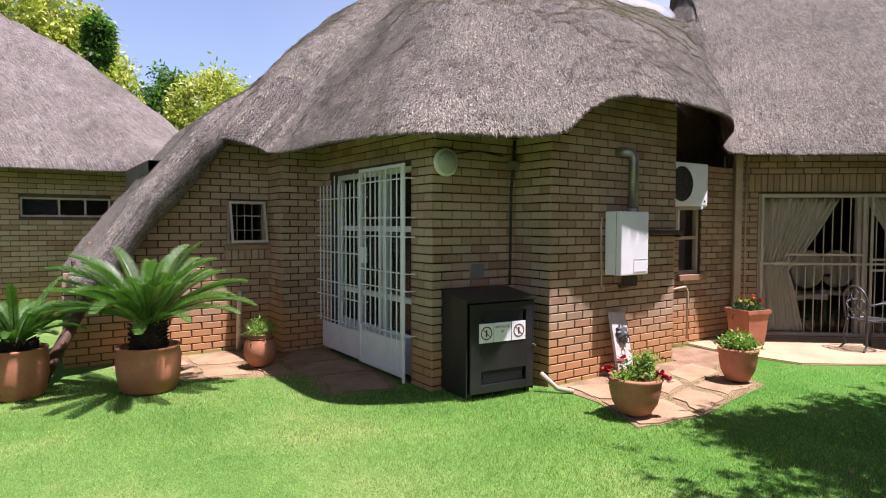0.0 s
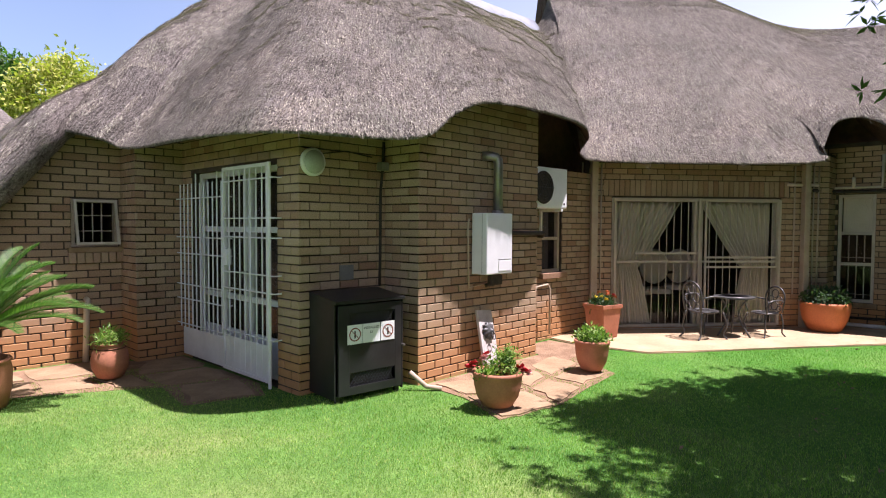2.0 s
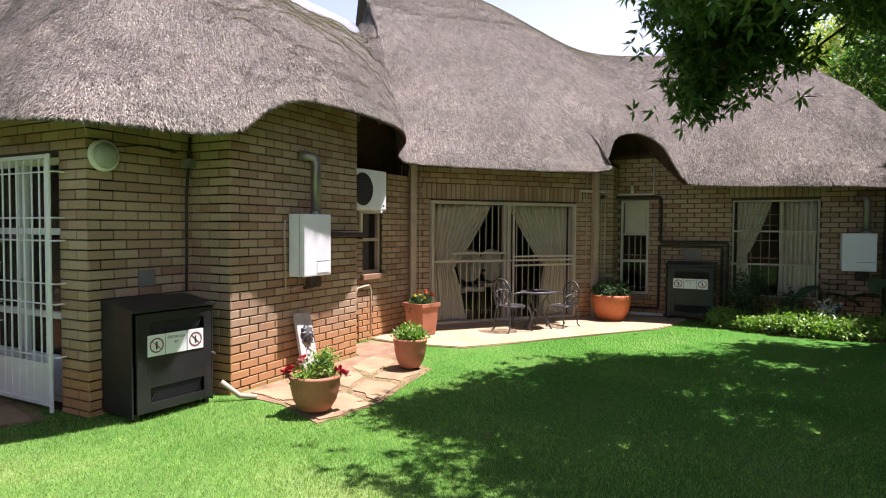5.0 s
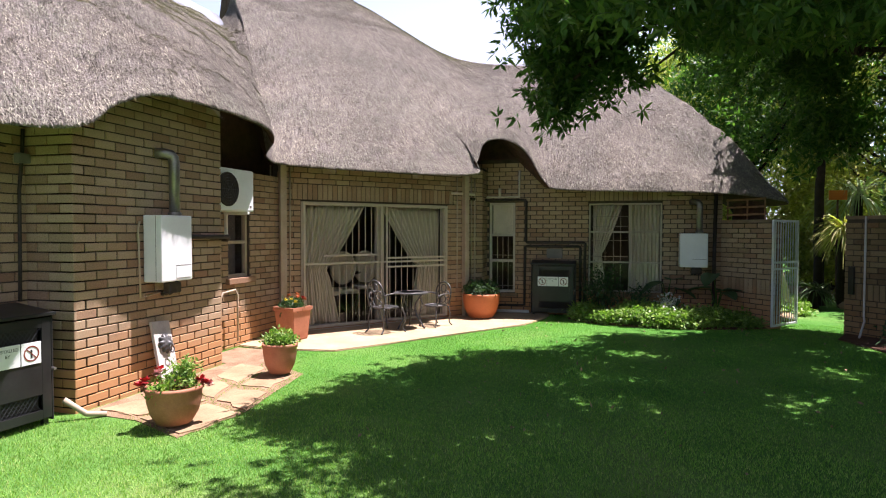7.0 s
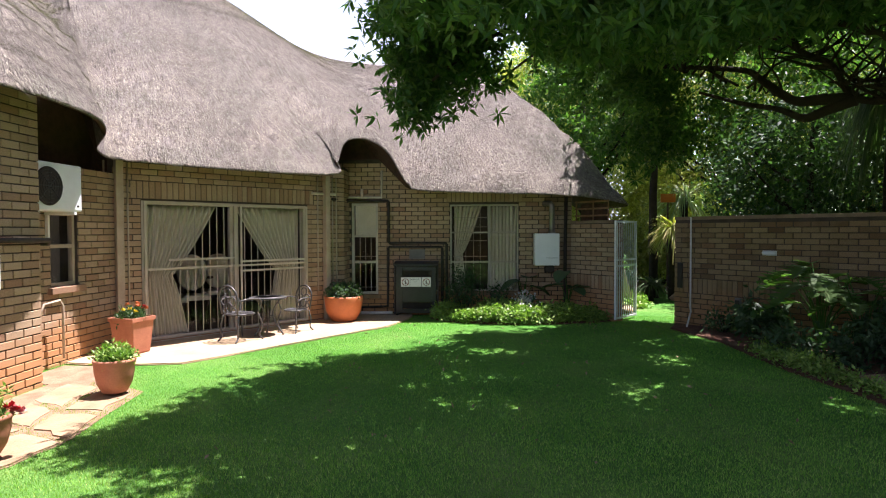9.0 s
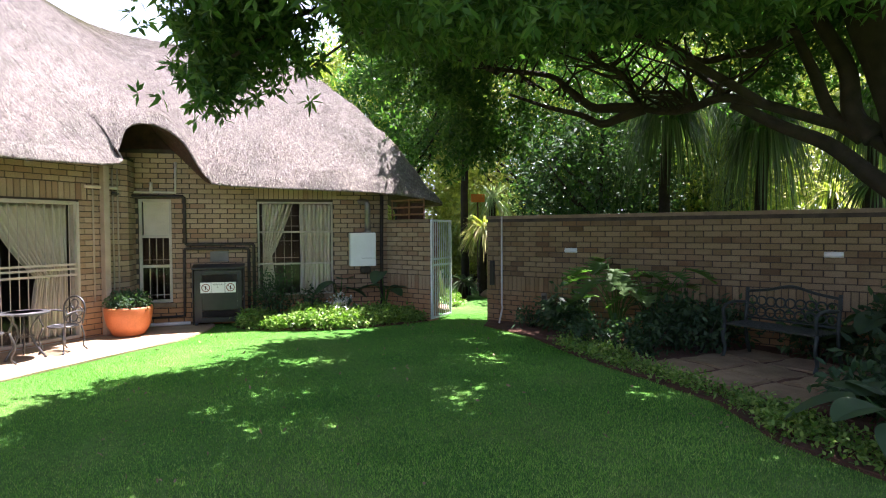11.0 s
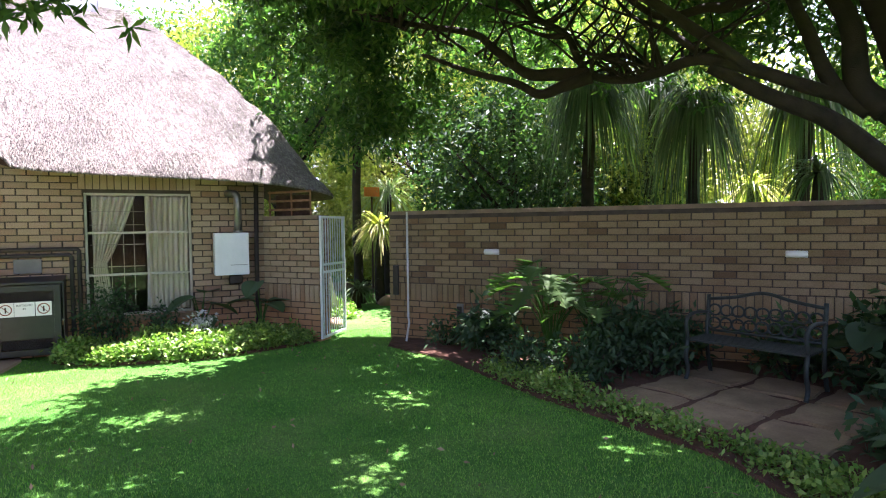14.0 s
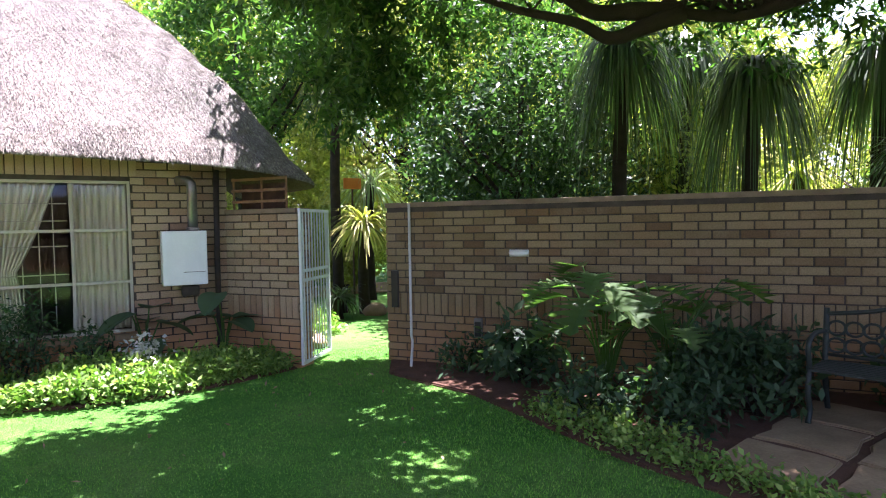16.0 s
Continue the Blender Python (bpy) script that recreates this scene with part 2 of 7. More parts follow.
LEAF_DARK = leafy("dark_shrub_leaves", [(0.0, (0.028, 0.06, 0.032)), (0.5, (0.05, 0.092, 0.046)), (1.0, (0.085, 0.13, 0.068))], 0.5, 0.25, 0.3)
LEAF_BED = leafy("ground_cover_leaves", [(0.0, (0.08, 0.16, 0.03)), (0.5, (0.16, 0.26, 0.055)), (1.0, (0.30, 0.38, 0.11))], 0.5, 0.25)
FROND = leafy("cycad_fronds", [(0.0, (0.03, 0.08, 0.015)), (0.5, (0.06, 0.13, 0.025)), (1.0, (0.10, 0.18, 0.04))], 0.4, 0.2)
GRASS = leafy("grass_blades", [(0.0, (0.125, 0.25, 0.05)), (0.5, (0.215, 0.345, 0.085)), (0.85, (0.335, 0.415, 0.14)), (1.0, (0.48, 0.44, 0.22))], 0.8, 0.3, 0.12, shade_tint)


# ---- building helpers ----
def mesh_of(bm, name, material, smooth=False):
    me = bpy.data.meshes.new(name)
    bm.to_mesh(me)
    bm.free()
    for m in (material if isinstance(material, (list, tuple)) else [material]):
        me.materials.append(m)
    if smooth:
        me.polygons.foreach_set("use_smooth", [True] * len(me.polygons))
    return me


def part(name, bm, material, parent=None, label="", smooth=False):
    ob = new(name, mesh_of(bm, name, material, smooth))
    ob.parent = parent
    if label:
        tagged(ob, label)
    return ob


def thing(name, m, label, category, group="", kind=""):
    ob = new(name)
    ob.matrix_world = m
    ob.empty_display_size = 0.1
    return tagged(ob, label, category, group, kind)


def box(bm, a, b, bevel=0.0, m=None):
    a, b = Vector(a), Vector(b)
    r = bmesh.ops.create_cube(bm, size=1.0)
    mat = Matrix.Translation((a + b) / 2) @ Matrix.Diagonal((*(b - a), 1))
    bmesh.ops.transform(bm, matrix=mat, verts=r["verts"])
    vs = r["verts"]
    if bevel:
        es = list({e for v in vs for e in v.link_edges})
        res = bmesh.ops.bevel(bm, geom=es, offset=bevel, segments=2, affect="EDGES", profile=0.6)
        vs = list({v for f in res["faces"] for v in f.verts} | {v for v in vs if v.is_valid})
        vs = list({w for v in vs for f in v.link_faces for w in f.verts})
    if m is not None:
        bmesh.ops.transform(bm, matrix=m, verts=vs)
    return vs


def boxed(a, b, bevel=0.0):
    bm = bmesh.new()
    box(bm, a, b, bevel)
    return bm


def tube(bm, pts, radius, sides=8, caps=True):
    """A round bar through points; radius is a number or one for each point."""
    pts = [Vector(p) for p in pts]
    rings = []
    up = Vector((0, 0, 1))
    prev = None
    for i, p in enumerate(pts):
        d = (pts[min(i + 1, len(pts) - 1)] - pts[max(i - 1, 0)]).normalized()
        if prev is None:
            side = d.cross(up if abs(d.z) < 0.95 else Vector((1, 0, 0))).normalized()
        else:
            side = (prev - d * prev.dot(d)).normalized()
        prev = side
        other = d.cross(side)
        r = radius[i] if isinstance(radius, (list, tuple)) else radius
        rings.append([bm.verts.new(p + r * (math.cos(a) * side + math.sin(a) * other)) for a in (2 * math.pi * k / sides for k in range(sides))])
    for r0, r1 in zip(rings, rings[1:]):
        for k in range(sides):
            bm.faces.new((r0[k], r0[(k + 1) % sides], r1[(k + 1) % sides], r1[k]))
    if caps and sides > 2:
        bm.faces.new(rings[0][::-1])
        bm.faces.new(rings[-1])
    return bm


def tubed(pts, radius, sides=8):
    return tube(bmesh.new(), pts, radius, sides)


def lathe(bm, profile, sides=32, centre=(0, 0, 0)):
    """Turns (radius, height) pairs round the z axis."""
    c = Vector(centre)
    rings = []
    for r, h in profile:
        rings.append([bm.verts.new(c + Vector((r * math.cos(a), r * math.sin(a), h))) for a in (2 * math.pi * k / sides for k in range(sides))])
    for r0, r1 in zip(rings, rings[1:]):
        for k in range(sides):
            bm.faces.new((r0[k], r0[(k + 1) % sides], r1[(k + 1) % sides], r1[k]))
    bm.faces.new(rings[0][::-1])
    bm.faces.new(rings[-1])
    return bm


def lathed(profile, sides=32, centre=(0, 0, 0)):
    return lathe(bmesh.new(), profile, sides, centre)


def from_arrays(name, verts, faces, material):
    """A mesh from numpy arrays of vertices and equal faces."""
    me = bpy.data.meshes.new(name)
    n, k = faces.shape
    me.vertices.add(len(verts))
    me.vertices.foreach_set("co", np.ascontiguousarray(verts, dtype=np.float32).ravel())
    me.loops.add(n * k)
    me.loops.foreach_set("vertex_index", np.ascontiguousarray(faces, dtype=np.int32).ravel())
    me.polygons.add(n)
    me.polygons.foreach_set("loop_start", np.arange(0, n * k, k, dtype=np.int32))
    me.update(calc_edges=True)
    me.materials.append(material)
    return me


def spline(pts, n):
    """A smooth curve through points, n steps to a stretch."""
    p = np.array(pts, dtype=float)
    p = np.vstack([2 * p[0] - p[1], p, 2 * p[-1] - p[-2]])
    out = []
    for i in range(1, len(p) - 2):
        for k in range(n):
            u = k / n
            a, b, c, d = p[i - 1], p[i], p[i + 1], p[i + 2]
            out.append(0.5 * (2 * b + (c - a) * u + (2 * a - 5 * b + 4 * c - d) * u * u + (3 * b - a - 3 * c + d) * u ** 3))
    out.append(p[-2])
    return np.array(out)


def along(p0, p1):
    """The frame of a wall's face: x along it, y into it, z up, at p0."""
    d = (Vector(p1) - Vector(p0)).normalized()
    return Matrix.Translation((p0[0], p0[1], 0)) @ Matrix.Rotation(math.atan2(d.y, d.x), 4, "Z")

# ---- ground ----
def ground_sheet():
    bm = bmesh.new()
    xs = [-400, -60, -14] + [i * 1.0 for i in range(-10, 25)] + [60, 400]
    ys = [-400, -60, -20] + [i * 1.0 for i in range(-16, 18)] + [60, 400]
    grid = [[bm.verts.new((x, y, 0.012 * noise.noise(Vector((x * 0.4, y * 0.4, 0))) - 0.008)) for x in xs] for y in ys]
    for r0, r1 in zip(grid, grid[1:]):
        for k in range(len(xs) - 1):
            bm.faces.new((r0[k], r0[k + 1], r1[k + 1], r1[k]))
    return bm


lawn = tagged(part("ground", ground_sheet(), LAWN, smooth=True), "short green lawn with yellowish worn patches", "ground", kind="structure")

# ---- walls ----
BL, BH, JOINT = 0.214, 0.0675, 0.0115
COURSE = BH + JOINT
brick_meshes = {}


def brick_mesh(length, height, material):
    key = (round(length, 2), round(height, 3), material.name)
    if key not in brick_meshes:
        bm = bmesh.new()
        l, h, e = key[0], key[1], 0.004
        front = [bm.verts.new(c) for c in ((e, -0.011, e), (l - e, -0.011, e), (l - e, -0.011, h - e), (e, -0.011, h - e))]
        mid = [bm.verts.new(c) for c in ((0, -0.006, 0), (l, -0.006, 0), (l, -0.006, h), (0, -0.006, h))]
        back = [bm.verts.new(c) for c in ((0, 0.012, 0), (l, 0.012, 0), (l, 0.012, h), (0, 0.012, h))]
        bm.faces.new(front)
        for k in range(4):
            j = (k + 1) % 4
            bm.faces.new((mid[k], mid[j], front[j], front[k]))
            bm.faces.new((back[k], back[j], mid[j], mid[k]))
        brick_meshes[key] = mesh_of(bm, "brick", material)
    return brick_meshes[key]


BRICK_JOBS = []


def brick_wall(name, p0, p1, height, openings=(), thick=0.22, label="", soldiers=(), z0=-0.1, near=None, top=None, material=None):
    """A face-brick wall whose outer face runs from p0 to p1, seen with p0 on the left. openings: (u0, u1, z0, z1) along the face.
    soldiers: (u0, u1, z) bands of bricks on end. near: the stretch (u0, u1) whose bricks are single pieces."""
    m = along(p0, p1)
    length = (Vector(p1) - Vector(p0)).length
    wall = new(name)
    wall.matrix_world = m
    tagged(wall, label or "buff face-brick wall with dark raked joints", "wall", kind="structure")
    steps = [length * k / 24 for k in range(25)] if top else []
    us = sorted({0.0, length, *steps, *(u for o in openings for u in o[:2])})
    zs = sorted({z0, height, *(z for o in openings for z in o[2:])})
    bm = bmesh.new()
    for ua, ub in zip(us, us[1:]):
        for za, zb in zip(zs, zs[1:]):
            cu, cz = (ua + ub) / 2, (za + zb) / 2
            if not any(o[0] < cu < o[1] and o[2] < cz < o[3] for o in openings):
                zt = min(zb, top(cu)) if top else zb
                if zt > za:
                    box(bm, (ua, 0, za), (ub, thick, zt))
    part("wall_core", bm, MORTAR, wall)
    BRICK_JOBS.append((wall, length, height, openings, soldiers, near or (0, length), top, material or BRICK))
    return wall


# the front block: gate wall, recess, geyser wall
GATE_X, GAS_Y, GEY_Y = 3.0, 4.39, 3.91
brick_wall("wall_gate", (GATE_X, 6.75), (GATE_X, GAS_Y), 2.5, [(0.25, 2.02, 0.0, 2.05)])
brick_wall("wall_recess", (GATE_X, GAS_Y), (3.98, GAS_Y), 2.6)
brick_wall("wall_return", (3.98, GAS_Y), (3.98, GEY_Y), 2.5)
brick_wall("wall_geyser", (3.98, GEY_Y), (5.87, GEY_Y), 2.8)
brick_wall("wall_geyser_end", (5.87, GEY_Y), (5.87, 4.40), 2.8)
brick_wall("wall_pier_side", (2.49, 7.2), (2.49, 6.75), 2.5)
brick_wall("wall_pier", (2.49, 6.75), (GATE_X, 6.75), 2.5)
brick_wall("wall_bathroom", (0.35, 7.2), (2.49, 7.2), 2.6, [(1.64, 2.11, 1.24, 1.76)], top=lambda u: 0.95 + 1.06 * u)
# the court: air-conditioner wall, sliding-door wall, far wing
brick_wall("wall_aircon", (5.87, 4.40), (7.75, 4.30), 2.24, [(0.78, 1.2, 0.88, 1.72)])
SL0, SL1 = (7.75, 4.30), (10.55, 1.93)
brick_wall("wall_sliding_door", SL0, SL1, 2.55, [(0.33, 2.92, 0.02, 1.91)], soldiers=[(0.2, 3.05, 1.93)])
brick_wall("wall_far_wing", (11.0, 2.25), (11.0, -2.05), 3.0, [(0.37, 0.85, 0.36, 2.0), (2.15, 3.37, 0.42, 1.97)], soldiers=[(2.1, 3.42, 1.99)], top=lambda u: 2.78 if u < 1.3 else 2.45)
brick_wall("wall_corner_return", SL1, (11.0, 1.93), 2.6)
brick_wall("wall_wing_end", (11.0, -2.05), (14.5, -2.05), 2.4)
# dark panels added to stand in for the shaded loft voids above the walls
loft = part("wall_loft_dark_panel", boxed((0.02, 0.3, 2.1), (1.9, 0.33, 3.1), 0.004), WOOD_DARK)
loft.matrix_world = along((5.87, 4.40), (7.75, 4.30))
tagged(loft, "dark timber-coloured panel standing for the shaded void under the arched eave", "wall", kind="structure")
loft = part("wall_arch_dark_panel", boxed((0.02, 0.25, 2.6), (1.6, 0.28, 3.4), 0.004), WOOD_DARK)
loft.matrix_world = along((11.0, 2.25), (11.0, -2.05))
tagged(loft, "dark timber-coloured panel standing for the shaded head of the arch", "wall", kind="structure")
# garden walls
BW0, BW1 = (10.08, -3.57), (5.0, -7.62)
brick_wall("wall_garden_short", (11.0, -2.05), (10.25, -2.62), 1.62, soldiers=[(0.0, 0.94, 0.53)])
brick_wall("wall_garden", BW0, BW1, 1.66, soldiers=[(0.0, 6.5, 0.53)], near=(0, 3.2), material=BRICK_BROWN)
# the neighbouring cottage
brick_wall("wall_garden_short_end", (10.25, -2.62), (10.383, -2.795), 1.62)
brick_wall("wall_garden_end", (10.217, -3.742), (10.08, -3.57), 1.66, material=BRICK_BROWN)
brick_wall("wall_cottage", (-5.0, 11.0), (2.6, 11.0), 2.6, [(5.0, 6.2, 1.58, 1.88)], near=(3.6, 7.0))


def wall_ends():
    """Plain walls that close the houses at the back, and an unseen west wall added to block low skylight."""
    for name, a, b in (("wall_rear", (14.5, -2.05), (14.5, 9.6)), ("wall_back", (14.5, 9.6), (3.2, 9.6)), ("wall_garden_rear", (5.0, -7.62), (-8, -18)), ("wall_garden_west", (-8, -18), (-8, 13.5))):
        m = along(a, b)
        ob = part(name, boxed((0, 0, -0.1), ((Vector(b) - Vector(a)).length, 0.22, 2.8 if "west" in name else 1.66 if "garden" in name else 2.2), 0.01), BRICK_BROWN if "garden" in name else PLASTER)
        ob.matrix_world = m
        tagged(ob, "plain brown garden wall added out of view" if "garden" in name else "plain cream plastered wall", "wall", kind="structure")


wall_ends()

# ---- thatched roofs ----
ROOF = []


def thatch(name, eaves, ridges, label, sub=10, steps=26, bulge=0.1, thick=0.2, seed=0.0, even=None):
    """A thatched roof lofted from its eave to its ridge, with a thick rounded eave and a soffit."""
    e = spline(eaves, sub)
    r = spline(ridges, sub)
    n = len(e)
    run = np.r_[0, np.cumsum(np.linalg.norm(np.diff(e, axis=0), axis=1))]
    # higher up, the slope forgets the tight arch of its eave
    calm = np.zeros((n, 3))
    if even:
        pace = np.gradient(run)
        for i in range(n):
            share = np.clip(min(i / sub - even[0], even[1] - i / sub), 0, 1)
            if share > 0:
                g = np.exp(-0.5 * ((run - run[i]) / 0.32) ** 2) * pace
                calm[i] = share * ((g[:, None] * e).sum(0) / g.sum() - e[i])
    bm = bmesh.new()
    uv = bm.loops.layers.uv.new("UVMap")
    profs, rows, vrow = [], [], []
    for i in range(n):
        inward = (r[i] - e[i]).copy()
        inward[2] = 0
        inward /= max(np.linalg.norm(inward), 1e-6)
        prof = []
        soffit = e[i] + inward * 1.5 + np.array((0, 0, 0.85))
        prof.append(soffit)
        prof.append(e[i] + inward * 0.15 + np.array((0, 0, 0.035)))
        prof.append(e[i] - inward * 0.015)
        prof.append(e[i] - inward * 0.02 + np.array((0, 0, thick * 0.16)))
        top = e[i] + inward * 0.11 + np.array((0, 0, thick))
        slope = np.linalg.norm(r[i] - top)
        for k in range(steps + 1):
            u = k / steps
            p = top + calm[i] * (1 - (1 - u) ** 2) + (r[i] - top - calm[i]) * u
            p[2] += (r[i][2] - top[2]) * bulge * math.sin(math.pi * u)
            w = Vector((p[0] * 1.1 + seed, p[1] * 1.1, p[2] * 1.1))
            lump = 0.05 * noise.noise(w) + 0.03 * noise.noise(w * 4.2)
            p = p + np.array((-inward[0], -inward[1], 1.0)) * lump * min(1, 6 * (1 - u) + 0.2)
            prof.append(p)
        profs.append(prof)
        vrow.append([0, 0.7, 0.9, 1.0] + [1.1 + slope * k / steps for k in range(steps + 1)])
    surf = np.array(profs)
    if even:
        # the valley beside the arch is dressed round, the more so the higher up
        old, idx = surf.copy(), np.arange(n)
        rise = np.r_[np.zeros(5), np.clip(np.arange(1, steps + 1) / steps * 5, 0, 1)]
        for i in range(n):
            share = np.clip(min(i / sub - even[0], even[1] - i / sub), 0, 1)
            if share > 0:
                g = np.exp(-0.5 * ((idx - i) / 10.0) ** 2)
                mean = np.tensordot(g / g.sum(), old, (0, 0))
                surf[i] += (share * rise)[:, None] * (mean - old[i])
    rows = [[bm.verts.new(p) for p in prof] for prof in surf]
    for i in range(n - 1):
        for k in range(len(rows[0]) - 1):
            f = bm.faces.new((rows[i][k], rows[i + 1][k], rows[i + 1][k + 1], rows[i][k + 1]))
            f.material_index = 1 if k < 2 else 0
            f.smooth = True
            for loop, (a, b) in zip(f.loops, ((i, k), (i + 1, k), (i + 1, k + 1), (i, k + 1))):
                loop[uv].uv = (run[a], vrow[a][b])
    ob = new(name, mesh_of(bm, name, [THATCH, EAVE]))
    return tagged(ob, label, "roof", kind="structure")


# main house: eave and ridge station by station, from the low skirt round to the far hip
EAVES = [(1.66, 7.3, 2.25), (1.8, 6.88, 2.4), (2.15, 6.78, 2.36), (2.38, 6.55, 2.26), (2.42, 5.0, 2.23),
         (2.55, 3.95, 2.18), (3.5, 3.45, 2.19), (3.95, 3.44, 2.44), (4.4, 3.45, 2.61), (5.1, 3.37, 2.63), (5.9, 3.38, 2.6), (6.45, 3.58, 2.54), (6.86, 3.92, 2.38), (7.5, 3.73, 2.34),
         (9.55, 1.98, 2.37), (9.78, 1.86, 2.6), (10.0, 1.78, 2.94), (10.3, 1.5, 3.03), (10.38, 1.15, 2.82), (10.42, 0.82, 2.3), (10.44, 0.45, 2.17), (10.45, -1.6, 2.1), (10.46, -2.45, 2.02), (10.82, -2.98, 1.92), (13.0, -3.0, 1.95), (14.6, -3.0, 1.95)]
RIDGES = [(4.6, 8.6, 5.05), (4.7, 7.6, 5.05), (4.8, 7.1, 5.05), (4.9, 6.8, 5.05), (5.0, 6.6, 5.0),
          (5.3, 6.5, 5.0), (5.7, 6.4, 5.0), (6.2, 6.4, 5.0), (6.7, 6.35, 5.0), (7.4, 6.3, 5.0), (8.2, 6.25, 5.0), (9.0, 6.2, 5.0), (9.7, 6.4, 5.7), (10.3, 6.8, 6.5),
          (12.2, 5.6, 6.8), (12.35, 5.15, 6.52), (12.5, 4.65, 6.2), (12.68, 4.05, 5.78), (12.85, 3.5, 5.42), (13.02, 2.95, 5.15), (13.15, 2.35, 5.05), (13.3, 0.6, 5.05), (13.3, -0.2, 5.0), (13.3, -0.3, 5.0), (13.6, -0.3, 5.0), (14.6, -0.3, 5.0)]
thatch("roof_main_house", EAVES, RIDGES, "weathered grey-brown thatched roof with arched eaves", even=(12.6, 21.5))


def rear_slope():
    """The slope behind the ridge, which closes the loft."""
    e, r = spline(EAVES, 3), spline(RIDGES, 3)
    bm = bmesh.new()
    rows = []
    for a, b in zip(e, r):
        d = b - a
        d[2] = 0
        d /= np.linalg.norm(d)
        rows.append([bm.verts.new(b + np.array((0, 0, -0.04))), bm.verts.new(b + d * 3.2 + np.array((0, 0, 2.1 - b[2])))])
    for r0, r1 in zip(rows, rows[1:]):
        bm.faces.new((r0[0], r1[0], r1[1], r0[1]))
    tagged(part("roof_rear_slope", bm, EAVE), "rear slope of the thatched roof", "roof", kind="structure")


rear_slope()


def thatch_skirt():
    """The steep thatched skirt that runs from the ridge almost to the ground, with a thick rounded verge."""
    line = spline([(0.38, 0.97), (1.03, 1.85), (1.62, 2.55), (2.1, 2.97), (2.7, 3.32), (4.0, 3.95)], 9)
    verge = [(7.6, -0.5), (6.9, -0.5), (6.7, -0.42), (6.6, -0.24), (6.61, -0.1), (6.72, 0.0), (7.0, 0.02), (7.5, 0.0), (7.9, 0.02), (8.2, 0.0), (8.25, -0.3)]
    bm = bmesh.new()
    uv = bm.loops.layers.uv.new("UVMap")
    rows = []
    for i, (x, z) in enumerate(line):
        swell = 1.0 if i > 2 else 0.72 + 0.14 * i
        row = []
        tuck = 0.55 * min(1.0, max(0.0, (x - 1.6) / 0.5))
        for y, dz in verge:
            w = Vector((x * 1.3, y * 1.3, z * 1.3))
            lump = 0.05 * noise.noise(w) + 0.02 * noise.noise(w * 4)
            row.append(bm.verts.new((x - 0.7 * lump - 0.35 * dz, y + 0.4 * lump + (tuck if y < 7.3 else 0), z + dz * 0.75 * swell + 0.7 * lump)))
        rows.append(row)
    for i in range(len(rows) - 1):
        for k in range(len(verge) - 1):
            f = bm.faces.new((rows[i][k], rows[i][k + 1], rows[i + 1][k + 1], rows[i + 1][k]))
            f.smooth = True
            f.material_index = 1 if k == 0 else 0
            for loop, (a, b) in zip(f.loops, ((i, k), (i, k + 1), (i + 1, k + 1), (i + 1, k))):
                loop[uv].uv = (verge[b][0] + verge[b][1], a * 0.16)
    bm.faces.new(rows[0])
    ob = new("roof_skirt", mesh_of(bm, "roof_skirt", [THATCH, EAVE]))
    tagged(ob, "steep thatched roof skirt sweeping down to the ground", "roof", kind="structure")


thatch_skirt()
thatch("roof_cottage", [(-6, 10.4, 2.25), (-3, 10.4, 2.25), (0.0, 10.4, 2.25), (2.2, 10.4, 2.27), (3.0, 10.9, 2.27), (3.2, 12.5, 2.27), (3.2, 16, 2.27)],
       [(-6, 14.0, 5.7), (-4, 14.0, 5.7), (-2.2, 14.0, 5.7), (-1.0, 14.0, 5.6), (-0.8, 14.0, 5.6), (-0.8, 14.2, 5.6), (-0.8, 16, 5.6)], "weathered thatched roof of the neighbouring cottage", seed=9.0)


# ---- doors, windows, rooms ----
def local(name, p0, p1, u, y, z, label, category, group="", kind=""):
    """A thing placed in the frame of a wall's face."""
    return thing(name, along(p0, p1) @ pose(u, y, z), label, category, group, kind)


def frame_bars(parent, w, h, t, d, material, name="window_frame", mullions=(), transoms=()):
    """A rectangular frame of square bars with uprights and cross bars at given places, as separate members."""
    for a, b in (((0, 0, 0), (t, d, h)), ((w - t, 0, 0), (w, d, h)), ((t, 0, 0), (w - t, d, t)), ((t, 0, h - t), (w - t, d, h))):
        part(name, boxed(a, b, 0.003), material, parent)
    for x in mullions:
        part("mullion", boxed((x - t / 2, 0.004, t), (x + t / 2, d - 0.004, h - t), 0.003), material, parent)
    for z in transoms:
        part("transom", boxed((t, 0.006, z - t / 2), (w - t, d - 0.006, z + t / 2), 0.003), material, parent)


def pane(parent, a, b):
    ob = part("pane", boxed(a, b), GLASS, parent)
    ob.visible_shadow = False
    return ob


